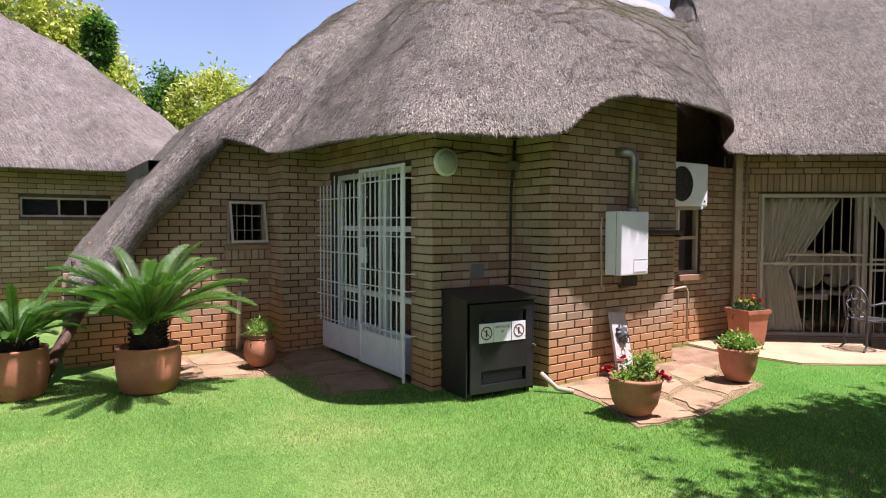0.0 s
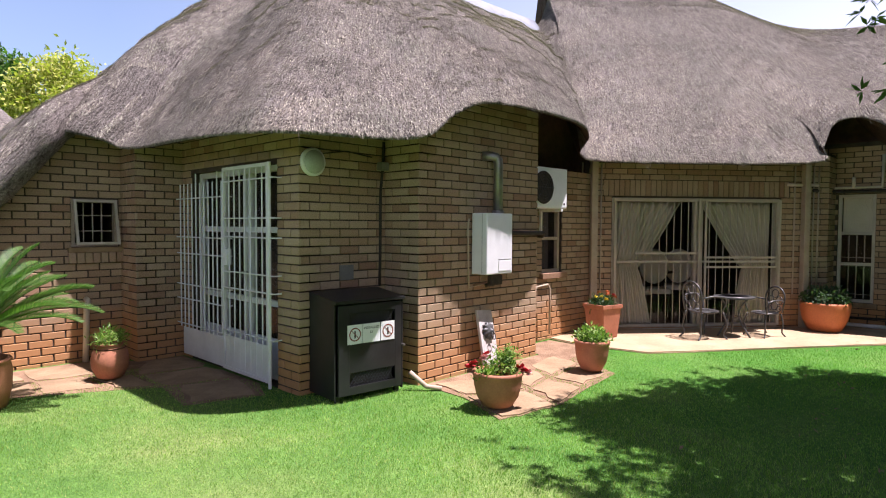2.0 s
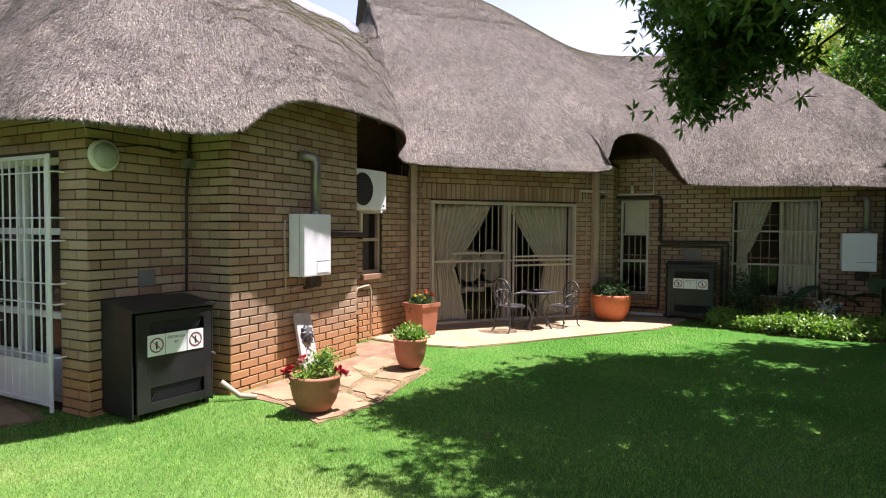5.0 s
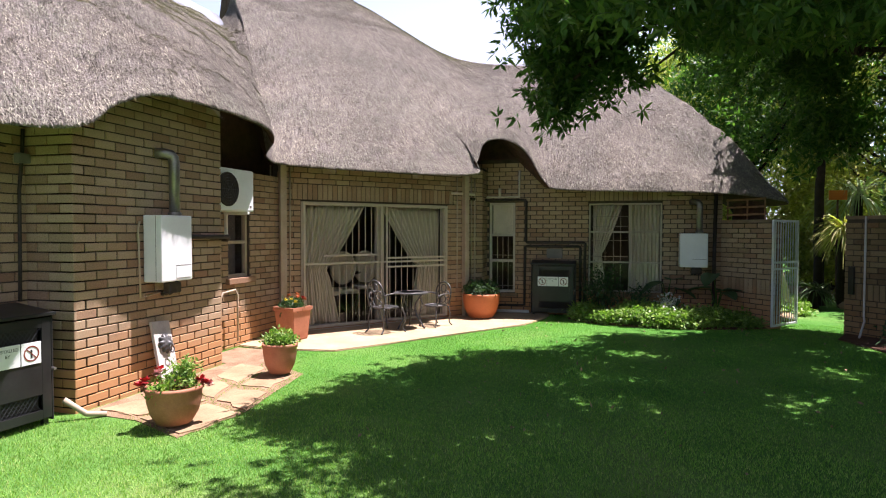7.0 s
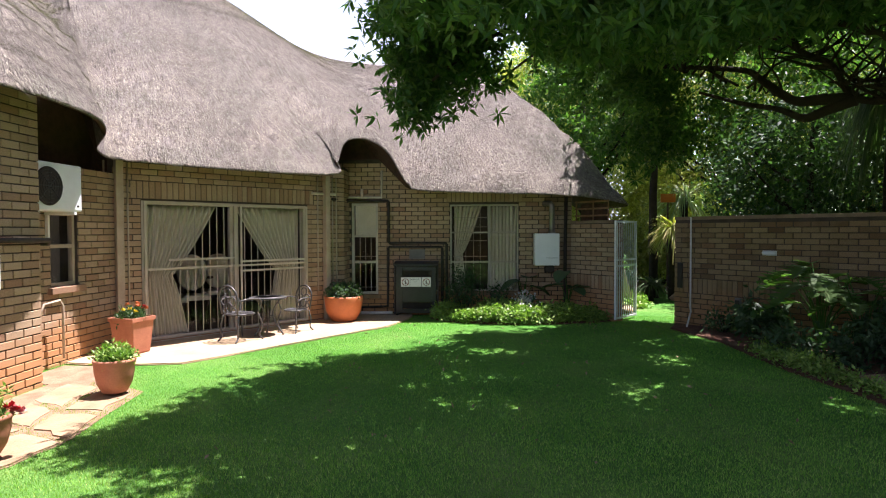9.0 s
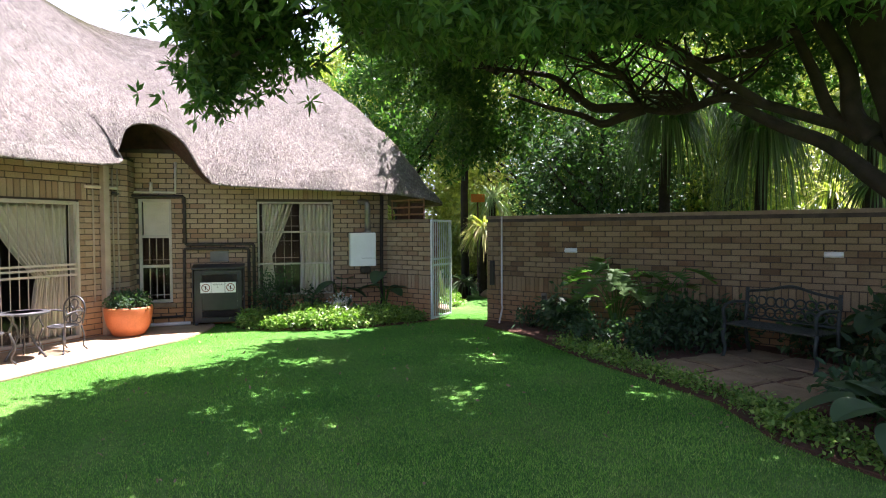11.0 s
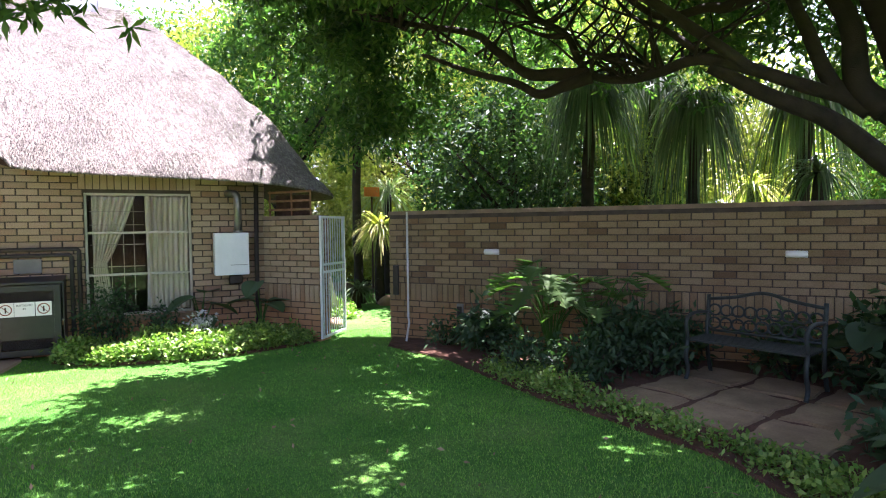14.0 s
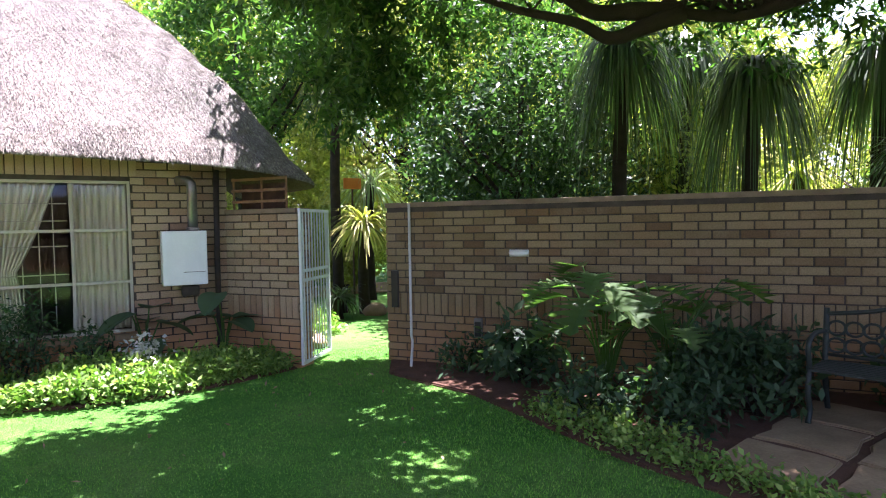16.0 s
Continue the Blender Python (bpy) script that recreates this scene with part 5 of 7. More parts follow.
def shade_tree():
    tree = thing("shade_tree", pose(6.2, -7.8, 0), "large spreading shade tree with dark leaning limbs", "tree")
    shift = pose(-6.2, 7.8, 0)

    def add(name, pts, r0, r1, parent=tree):
        bm = limb(bmesh.new(), pts, r0, r1)
        bmesh.ops.transform(bm, matrix=shift, verts=bm.verts)
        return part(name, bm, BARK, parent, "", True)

    add("trunk", [(4.5, -6.05, -0.2), (4.5, -5.95, 0.7), (4.55, -5.8, 1.5), (4.68, -5.6, 2.2), (4.85, -5.48, 2.9), (5.05, -5.38, 3.6), (5.2, -5.3, 4.6), (5.3, -5.3, 5.4)], 0.3, 0.12)
    main = [(4.62, -5.68, 1.9), (5.0, -5.42, 2.33), (5.35, -5.16, 2.54), (5.6, -4.85, 2.7), (5.84, -4.58, 2.8), (6.2, -4.58, 2.79), (6.58, -4.52, 2.8), (6.9, -4.34, 2.92), (7.04, -4.21, 3.28), (7.27, -4.0, 3.5), (7.53, -3.75, 3.9), (7.7, -3.3, 4.3)]
    add("limb", main, 0.062, 0.026)
    add("limb", [(4.6, -5.65, 1.6), (4.95, -5.43, 1.95), (5.2, -5.22, 2.26), (5.5, -4.98, 2.47), (5.8, -4.65, 2.74)], 0.1, 0.05)
    add("limb", [(6.86, -4.37, 2.88), (7.1, -4.15, 2.93), (7.32, -3.95, 2.97), (7.56, -3.73, 3.24), (7.72, -3.58, 3.42), (8.2, -3.1, 3.6), (8.6, -2.6, 3.8)], 0.075, 0.02)
    add("limb", [(6.85, -4.35, 2.88), (7.02, -4.15, 2.8), (7.17, -3.99, 2.74), (7.3, -3.8, 2.86), (7.6, -3.5, 3.0), (7.9, -3.1, 3.2)], 0.07, 0.018)
    add("limb", [(5.0, -5.4, 2.3), (5.22, -5.29, 2.55), (5.43, -5.19, 3.13), (5.6, -5.1, 3.55), (5.9, -4.8, 4.2)], 0.075, 0.03)
    add("limb", [(4.9, -5.42, 2.3), (5.07, -5.37, 2.51), (5.13, -5.34, 2.96), (5.35, -5.23, 3.48), (5.5, -4.9, 4.2)], 0.11, 0.05)
    add("limb", [(5.5, -5.15, 3.4), (5.89, -5.0, 3.3), (6.04, -4.9, 3.32), (6.39, -4.75, 3.33), (6.68, -4.54, 3.6), (7.0, -4.2, 3.9)], 0.06, 0.02)
    add("limb", [(5.6, -4.85, 2.7), (5.8, -4.2, 3.1), (5.95, -3.2, 3.5), (6.1, -1.9, 3.7), (6.05, -0.6, 3.4), (5.9, 0.1, 2.9)], 0.05, 0.015)
    add("limb", [(5.05, -5.38, 3.6), (5.0, -4.8, 4.1), (5.0, -2.8, 4.6), (4.9, -0.6, 4.4)], 0.06, 0.02)
    add("limb", [(4.7, -5.55, 2.4), (4.2, -6.2, 3.2), (3.9, -6.6, 4.3), (3.4, -6.4, 5.0)], 0.14, 0.04)
    add("limb", [(5.0, -5.4, 3.4), (6.0, -5.8, 4.2), (7.6, -6.0, 4.8), (9.4, -5.8, 5.2)], 0.13, 0.04)
    add("limb", [(5.2, -5.3, 4.4), (6.3, -4.6, 4.8), (7.2, -3.6, 4.9), (7.7, -2.2, 4.8), (7.9, -0.8, 4.2)], 0.07, 0.02)
    for pts in ([(6.39, -4.6, 2.86), (6.6, -4.55, 3.02), (6.8, -4.42, 3.06), (6.95, -4.3, 3.16), (7.05, -4.2, 3.5)], [(5.84, -4.58, 2.85), (6.1, -4.5, 3.1), (6.4, -4.4, 3.3), (6.6, -4.2, 3.7)], [(6.2, -4.58, 2.8), (6.25, -4.5, 3.1), (6.2, -4.4, 3.5)],
                [(7.04, -4.21, 3.28), (7.3, -4.1, 3.35), (7.7, -3.9, 3.6)], [(7.27, -4.0, 3.5), (7.2, -3.7, 3.9), (7.3, -3.4, 4.2)], [(6.1, -1.9, 3.7), (5.7, -1.5, 3.6), (5.3, -1.2, 3.4)], [(6.1, -1.9, 3.7), (7.0, -1.2, 3.6), (7.6, -0.6, 3.3)]):
        add("branch", pts, 0.035, 0.01)
    twig = random.Random(21)
    for k in range(70):
        i = twig.randrange(4, len(main) - 1)
        p = Vector(main[i]).lerp(Vector(main[i + 1]), twig.random())
        if k % 3 == 2:
            p = Vector((7.32, -3.95, 2.97)).lerp(Vector((8.6, -2.6, 3.8)), twig.random())
        a, L = twig.uniform(0, 6.28), twig.uniform(0.35, 1.0)
        d = Vector((math.cos(a), math.sin(a), twig.uniform(0.1, 1.1)))
        e = Vector((twig.uniform(-1, 1), twig.uniform(-1, 1), twig.uniform(-0.3, 0.6))) * 0.35
        add("twig", [p, p + d * L * 0.35 + e * L * 0.4, p + d * L * 0.7 - e * L * 0.2, p + d * L + e * L], 0.017, 0.005)
    rng = np.random.default_rng(4)
    n = 13500
    x, y = rng.uniform(1.8, 11.6, n), rng.uniform(-11, 1.6, n)
    ragged = np.array([(noise.noise(Vector((a * 1.4, b * 1.4, 7.0))), noise.noise(Vector((a * 1.4, b * 1.4, 17.0)))) for a, b in zip(x, y)])
    keep = inside(CANOPY, x + 0.75 * ragged[:, 0], y + 0.75 * ragged[:, 1])
    x, y = x[keep], y[keep]
    t = rng.uniform(0, 1, len(x)) ** 1.2
    wave = np.array([noise.noise(Vector((a * 0.7, b * 0.7, 2.0))) for a, b in zip(x, y)])
    z = 2.75 + 0.25 * wave + t * (1.5 + 0.9 * np.clip((1.4 - y) / 6, 0, 1))
    # the underside rises away from the open lawn
    for ox, oy, steps in ((0.2, -0.25, ((8, 0.43), (-90, 0.25))), (1.42, -0.42, ((3, 0.37), (-7, 0.42), (-12, 0.3), (-30, 0.235), (-90, 0.32)))):
        far, ang = np.hypot(x - ox, y - oy), np.degrees(np.arctan2(y - oy, x - ox))
        need = np.zeros(len(x))
        for lim, k in steps[::-1]:
            need = np.where(ang > lim, k, need)
        floor_z = np.minimum(1.85 + need * far, 5.4)
        z = np.where(z < floor_z, floor_z + 0.5 * t, z)
    gap = np.array([noise.noise(Vector((a * 1.25, b * 1.25, c * 0.5))) for a, b, c in zip(x, y, z)])
    keep = gap > -0.22
    # openings through which the sun reaches the lawn
    for gx, gy, gr in ((5.67, -1.69, 0.24), (5.49, -0.02, 0.24), (4.33, -2.42, 0.16), (4.17, -2.79, 0.16), (7.28, -2.36, 0.2), (6.3, -0.6, 0.2), (6.0, -4.55, 0.12), (5.35, -4.3, 0.14), (6.15, -5.1, 0.12), (5.5, -4.75, 0.1), (6.7, -4.9, 0.12), (7.9, -0.9, 0.14), (8.6, -1.8, 0.14), (6.6, -2.9, 0.14), (6.9, 0.1, 0.16), (8.2, -2.9, 0.14)):
        keep &= np.hypot(x - gx - 0.18 * z, y - gy + 0.27 * z) > gr
    pts = np.stack([x, y, z], axis=1)[keep]
    bunch = rng.normal(size=(110, 3))
    bunch *= (rng.uniform(0, 1, 110) ** 0.4 / np.linalg.norm(bunch, axis=1))[:, None]
    hang = np.vstack([np.array((6.2, 0.1, 3.28)) + bunch[:80] * np.array((0.42, 0.38, 0.4)), np.array((6.25, 0.25, 2.78)) + bunch[80:96] * np.array((0.2, 0.13, 0.18)), np.array((6.15, -0.35, 3.15)) + bunch[96:] * np.array((0.4, 0.3, 0.3))])
    ball = rng.normal(size=(300, 3))
    ball *= (rng.uniform(0.2, 1.0, 300) ** 0.5 / np.linalg.norm(ball, axis=1))[:, None]
    bough = np.array((9.55, -2.95, 3.55)) + ball * np.array((0.75, 1.2, 1.15))
    bough = bough[np.array([noise.noise(Vector(q) * 1.5) for q in bough]) > -0.1]
    corner = np.array((11.05, -3.15, 4.25)) + rng.normal(size=(60, 3)) * np.array((0.2, 0.28, 0.22))
    back = np.array((6.6, -6.8, 4.35)) + rng.normal(size=(480, 3)) * np.array((1.4, 0.9, 0.6))
    # unseen clumps overhead, added only to fill in the shade on the lawn
    shade_fill = [np.stack([rng.uniform(a, b, n), rng.uniform(c, d, n), rng.uniform(4.3, 5.1, n)], 1) for a, b, c, d, n in ((4.15, 5.4, -3.9, -1.2, 380), (4.95, 6.2, -0.1, 0.9, 110), (3.75, 4.0, 0.2, 0.5, 5))]
    over = np.array((5.3, -6.2, 4.3)) + rng.normal(size=(200, 3)) * np.array((0.75, 0.85, 0.45))
    pts = np.vstack([pts, hang, bough, corner, back, over, *shade_fill]) - np.array((6.2, -7.8, 0))
    tip = np.repeat(pts, 9, axis=0) + rng.normal(size=(9 * len(pts), 3)) * np.array((0.17, 0.17, 0.12))
    me = leaf_mesh("crown", tip, 0.015, 8, 0.118, 0.036, LEAF_TREE, 5, 0.35)
    crown = new("crown", me)
    crown.parent = tree
    tagged(crown, "dense glossy green leaves with gaps", kind="stuff")


shade_tree()


# ---- trees behind ----
def garden_tree(x, y, h, r, seed, material, label, leaf=0.2, clumps=420, base=1.0, per=20):
    rng = np.random.default_rng(seed)
    tree = thing("tree", pose(x, y, 0), label, "tree", "trees behind the garden")
    bm = limb(bmesh.new(), [(0, 0, -0.2), (0.1, 0.05, h * 0.3), (-0.1, 0.15, h * 0.6), (0.05, 0.0, h * 0.9)], 0.05 * r + 0.06, 0.03)
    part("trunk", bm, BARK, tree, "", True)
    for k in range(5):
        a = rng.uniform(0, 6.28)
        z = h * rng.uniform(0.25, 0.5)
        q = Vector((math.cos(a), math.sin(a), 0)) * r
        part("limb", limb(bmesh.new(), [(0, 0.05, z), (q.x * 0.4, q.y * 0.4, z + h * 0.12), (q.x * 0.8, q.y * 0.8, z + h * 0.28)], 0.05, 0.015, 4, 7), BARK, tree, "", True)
    u = rng.normal(size=(clumps * 2, 3))
    u /= np.linalg.norm(u, axis=1)[:, None]
    rad = rng.uniform(0.45, 1.0, len(u)) ** 0.6
    p = u * rad[:, None] * np.array((r, r, (h - base) / 2))
    p[:, 2] += base + (h - base) / 2
    lump = np.array([noise.noise(Vector(q) * (1.3 / r * 1.6) + Vector((seed * 3.1, 0, 0))) for q in p])
    p = p[lump > -0.08][:clumps]
    crown = new("crown", leaf_mesh("crown", p, r * 0.16 + 0.1, per, leaf, leaf * 0.45, material, seed + 1))
    crown.parent = tree
    tagged(crown, kind="stuff")


DG, LG = "dark green leafy garden tree", "yellow-green leafy garden tree with sunlight in its leaf colour"
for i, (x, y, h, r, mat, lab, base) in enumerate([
        (11.6, -6.6, 4.2, 1.7, LEAF_DARK, DG, 0.6), (10.9, -9.0, 4.0, 1.5, LEAF_YELLOW_SUNLIT, LG, 0.4), (13.2, -7.6, 6.5, 2.2, LEAF_TREE, DG, 1.0), (15.6, -3.2, 6.6, 1.6, LEAF_TREE, DG, 3.0), (11.6, -9.2, 4.4, 1.7, LEAF_TREE, DG, 0.6),
        (16.5, -7.0, 8.0, 2.8, LEAF_YELLOW_SUNLIT, LG, 1.0), (19.5, -3.6, 8.0, 2.8, LEAF_YELLOW_SUNLIT, LG, 0.6), (16.9, -5.6, 2.2, 1.1, LEAF_YELLOW_SUNLIT, LG, 0.1), (17.6, -3.1, 2.4, 1.2, LEAF_YELLOW_SUNLIT, LG, 0.1), (19.5, -6.4, 3.6, 1.6, LEAF_YELLOW_SUNLIT, LG, 0.1), (14.5, -12.5, 9.0, 3.4, LEAF_YELLOW_SUNLIT, LG, 0.6), (9.5, -13.5, 4.6, 2.2, LEAF_YELLOW_SUNLIT, LG, 0.4), (6.8, -12.0, 5.0, 2.2, LEAF_TREE, DG, 0.4),
        (4.0, -14.5, 4.5, 2.4, LEAF_YELLOW_SUNLIT, LG, 0.3), (-0.5, -13.0, 8.0, 3.4, LEAF_TREE, DG, 0.6), (22.0, -9.5, 10.0, 4.2, LEAF_TREE, DG, 0.4), (19.5, -15.5, 11.0, 4.5, LEAF_YELLOW_SUNLIT, LG, 0.4), (12.5, -19.0, 6.5, 3.4, LEAF_YELLOW_SUNLIT, LG, 0.4),
        (25.0, -2.0, 9.0, 4.0, LEAF_TREE, DG, 0.4), (-0.9, 24.0, 11.6, 2.3, LEAF_YELLOW_SUNLIT, LG, 1.5), (1.1, 24.5, 9.9, 1.7, LEAF_YELLOW_SUNLIT, LG, 1.5), (2.5, 25.0, 8.3, 1.2, LEAF_YELLOW_SUNLIT, LG, 1.5), (6.6, 26.0, 7.7, 2.0, LEAF_YELLOW_SUNLIT, LG, 1.5), (5.4, 30.0, 8.6, 1.6, LEAF_TREE, DG, 1.5), (2.1, 22.0, 8.0, 0.4, LEAF_TREE, DG, 6.5)]):
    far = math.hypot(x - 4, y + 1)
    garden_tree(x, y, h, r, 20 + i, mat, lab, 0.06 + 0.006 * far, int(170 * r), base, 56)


YUCCA = leafy("golden_yucca_leaves", [(0.0, (0.22, 0.24, 0.06)), (0.5, (0.45, 0.4, 0.13)), (1.0, (0.62, 0.52, 0.25))], 0.5, 0.3)


STRAP = leafy("strap_leaves", [(0.0, (0.05, 0.085, 0.035)), (0.5, (0.085, 0.125, 0.06)), (1.0, (0.15, 0.185, 0.10))], 0.5, 0.12)
PALE_PALM = leafy("pale_palm_leaves", [(0.0, (0.26, 0.30, 0.2)), (0.5, (0.38, 0.42, 0.3)), (1.0, (0.5, 0.53, 0.4))], 0.5, 0.3)


def strap_tree(x, y, h, r, seed, label, n=90, droop=1.0, width=0.02, blade=STRAP):
    """A tree with a rosette of long hanging strap leaves."""
    rng = random.Random(seed)
    tree = thing("strap_leaf_tree", pose(x, y, 0), label, "tree", "strap-leaved trees")
    part("trunk", limb(bmesh.new(), [(0, 0, -0.2), (0.05, 0.02, h * 0.5), (-0.03, 0, h)], 0.11, 0.08), BARK, tree, "", True)
    bm = bmesh.new()
    for k in range(n):
        a = rng.uniform(0, 6.28)
        rise = rng.uniform(-0.2, 0.9)
        L = r * rng.uniform(0.8, 1.25)
        d = Vector((math.cos(a), math.sin(a), 0))
        s = Vector((-d.y, d.x, 0)) * width
        prev = None
        for q in range(7):
            u = q / 6
            p = Vector((0, 0, h)) + d * L * (u * 0.9 - 0.25 * u * u * droop) + Vector((0, 0, L * (rise * u - droop * 1.15 * u * u)))
            w = s * (0.5 + 1.2 * u) if u < 0.3 else s * (1 - u) * 1.3 + s * 0.06
            cur = (bm.verts.new(p - w), bm.verts.new(p + w))
            if prev:
                bm.faces.new((prev[0], prev[1], cur[1], cur[0]))
            prev = cur
    crown = part("crown", bm, blade, tree)
    tagged(crown, "drooping strap-like green leaves", kind="stuff")


SL_ = "strap-leaved tree with drooping grey-green leaf crown"
strap_tree(9.56, -6.6, 3.6, 1.25, 1, SL_, 330, 1.15)
strap_tree(9.9, -8.2, 3.9, 1.2, 2, SL_, 260, 1.15)
strap_tree(8.4, -7.5, 3.2, 1.2, 3, SL_, 330, 1.25)
strap_tree(7.6, -8.7, 3.4, 1.2, 4, SL_, 300, 1.25)
strap_tree(15.2, -5.5, 2.3, 1.3, 16, "pale feathery palm beyond the garden gate", 170, 0.6, 0.018, PALE_PALM)
strap_tree(7.0, -8.0, 2.1, 0.8, 14, SL_, 90, 0.8)
strap_tree(9.1, -9.6, 2.1, 0.7, 15, "silvery spiky yucca behind the garden wall", 90, 0.5, 0.03, YUCCA)
strap_tree(14.3, -4.5, 3.9, 1.0, 5, "tall palm-like tree beyond the garden gate", 120)
strap_tree(13.5, -4.68, 1.5, 0.75, 6, "golden spiky yucca beyond the garden gate", 230, 0.5, 0.03, YUCCA)
strap_tree(13.2, -4.1, 0.35, 0.5, 7, "low agave beyond the garden gate", 60, 0.5)
strap_tree(13.8, -4.4, 0.3, 0.45, 8, "low agave beyond the garden gate", 60, 0.5)
sign = tagged(part("sign_board", boxed((14.6, -5.08, 2.16), (14.64, -4.74, 2.36), 0.006), simple("orange_sign", (0.75, 0.22, 0.03), (0.85, 0.28, 0.04), 0.5)), "small orange sign board among the trees", "sign")
tagged(part("sign_post", tubed([(14.63, -4.91, 0), (14.63, -4.91, 2.2)], 0.02, 8), WOOD_DARK), "thin dark post of the orange sign", "post")
poly_slab("drive", [(16.2, -9), (18.2, -9), (18.5, 0), (16.6, 0)], -0.05, 0.02, PAVE, "pale paved drive beyond the gate", "drive", "structure")
prop = tagged(part("roof_prop", tubed([(12.2, -3.4, 0.1), (11.75, -2.9, 1.5)], 0.07, 12), PLASTER, None, "", True), "pale sloping buttress beyond the gate", "prop")


# ---- beds of leaves ----
def bed_leaves(name, poly, count, h, leaf, material, label, seed, per=16, category="ground cover"):
    rng = np.random.default_rng(seed)
    pa = np.array(poly)
    lo, hi = pa.min(0), pa.max(0)
    x, y = rng.uniform(lo[0], hi[0], count * 4), rng.uniform(lo[1], hi[1], count * 4)
    k = inside(poly, x, y)
    x, y = x[k][:count], y[k][:count]
    z = np.array([h * (0.55 + 0.6 * noise.noise(Vector((a * 2.2, b * 2.2, seed)))) for a, b in zip(x, y)])
    z = np.maximum(z, 0.03) * rng.uniform(0.35, 1.0, len(x))
    ob = new(name, leaf_mesh(name, np.stack([x, y, z], 1), 0.1, per, leaf, leaf * 0.55, material, seed, 0.0, 0.7))
    tagged(ob, label, category, kind="stuff")


bed_leaves("ground_cover", [(10.55, 0.35), (10.3, 0.3), (10.0, -0.1), (9.85, -0.6), (9.8, -1.2), (9.98, -1.9), (10.22, -2.5), (10.5, -2.3), (10.5, -1.2), (10.6, -0.2)], 1700, 0.34, 0.062, LEAF_BED, "low leafy ground cover edging flower bed", 31, 18)
bed_leaves("ground_cover", [(7.7, -3.62), (7.2, -3.62), (6.7, -3.66), (5.9, -3.8), (5.0, -3.9), (4.1, -3.65), (3.3, -3.75), (3.4, -4.1), (5.0, -4.15), (6.3, -3.98), (7.3, -4.2), (7.8, -4.0)], 560, 0.16, 0.05, LEAF_BED, "straggling ground cover along lawn edge", 32, 12)
bed_leaves("ground_cover", [(11.6, -3.2), (13.5, -3.4), (13.7, -3.9), (12.0, -3.65)], 260, 0.2, 0.08, LEAF_BED, "sunlit low ground cover beyond the gate", 33, 14)


def shrub(x, y, r, h, seed, material, label, leaf=0.1, clumps=70, per=16, slim=0.4):
    rng = np.random.default_rng(seed)
    root = thing("shrub", pose(x, y, 0), label, "shrub", "shrubs in the beds")
    u = rng.normal(size=(clumps, 3))
    u /= np.linalg.norm(u, axis=1)[:, None]
    p = u * rng.uniform(0.4, 1.0, clumps)[:, None] * np.array((r, r, h * 0.5))
    p[:, 2] += h * 0.52
    crown = new("foliage", leaf_mesh("foliage", p, 0.12, per, leaf, leaf * slim, material, seed, 0.3))
    crown.parent = root
    tagged(crown, kind="stuff")
    for k in range(5):
        a = k * 1.26 + seed
        part("stem", tubed([(0, 0, -0.03), (0.3 * r * math.cos(a), 0.3 * r * math.sin(a), h * 0.35), (0.6 * r * math.cos(a), 0.6 * r * math.sin(a), h * 0.75)], [0.012, 0.009, 0.004], 6), BARK, root)


DS = "dark leafy shrub in shady bed"
for i, (x, y, r, h, leaf) in enumerate([(9.1, -3.95, 0.25, 0.32, 0.08), (8.5, -4.2, 0.38, 0.62, 0.15), (7.4, -4.0, 0.38, 0.36, 0.09), (6.85, -4.4, 0.38, 0.42, 0.1), (7.2, -5.0, 0.42, 0.62, 0.14), (7.0, -5.5, 0.42, 0.6, 0.12), (6.75, -5.05, 0.35, 0.5, 0.1), (5.2, -6.3, 0.6, 0.85, 0.15), (4.5, -5.6, 0.5, 0.7, 0.14), (4.3, -4.7, 0.35, 0.4, 0.11), (3.6, -5.0, 0.6, 0.8, 0.16), (3.3, -4.3, 0.45, 0.5, 0.13), (6.0, -6.0, 0.4, 0.55, 0.12)]):
    shrub(x, y, r, h, 50 + i, LEAF_DARK, DS, leaf, int(110 * r), 14)
shrub(10.65, -0.15, 0.34, 0.85, 80, LEAF_DARK, "grey-green shrub below the window", 0.06, 80, 20)
shrub(10.55, -0.75, 0.25, 0.55, 81, LEAF_DARK, "grey-green shrub below the window", 0.06, 50, 18)
shrub(10.3, -1.15, 0.2, 0.42, 82, simple("pale_blossom", (0.5, 0.52, 0.42), (0.66, 0.66, 0.56), 0.7), "small pale variegated shrub in flower bed", 0.06, 28, 12, 0.6)


def broad_leaf(bm, base, tip_dir, length, width, lobes=0, sag=0.35):
    """One large leaf blade; with lobes it is deeply cut."""
    d = Vector(tip_dir).normalized()
    s = d.cross(Vector((0, 0, 1))).normalized()
    nrm = s.cross(d)
    base = Vector(base)
    n = lobes * 2 if lobes else 10
    mid = [base + d * length * k / n - Vector((0, 0, sag * length * (k / n) ** 2)) for k in range(n + 1)]
    for side in (-1, 1):
        edge = []
        for k in range(n + 1):
            u = k / n
            w = width * (math.sin(math.pi * min(1, u * 0.85 + 0.15)) ** 0.7) * (1.0 if not lobes else (1.0 if k % 2 else 0.28))
            edge.append(mid[k] + s * side * w * 0.5 + nrm * 0.12 * w + (d * 0.35 * w if lobes and k % 2 else Vector()))
        vm = [bm.verts.new(p) for p in mid]
        ve = [bm.verts.new(p) for p in edge]
        for k in range(n):
            f = (vm[k], ve[k], ve[k + 1], vm[k + 1])
            bm.faces.new(f if side > 0 else f[::-1])
    return bm


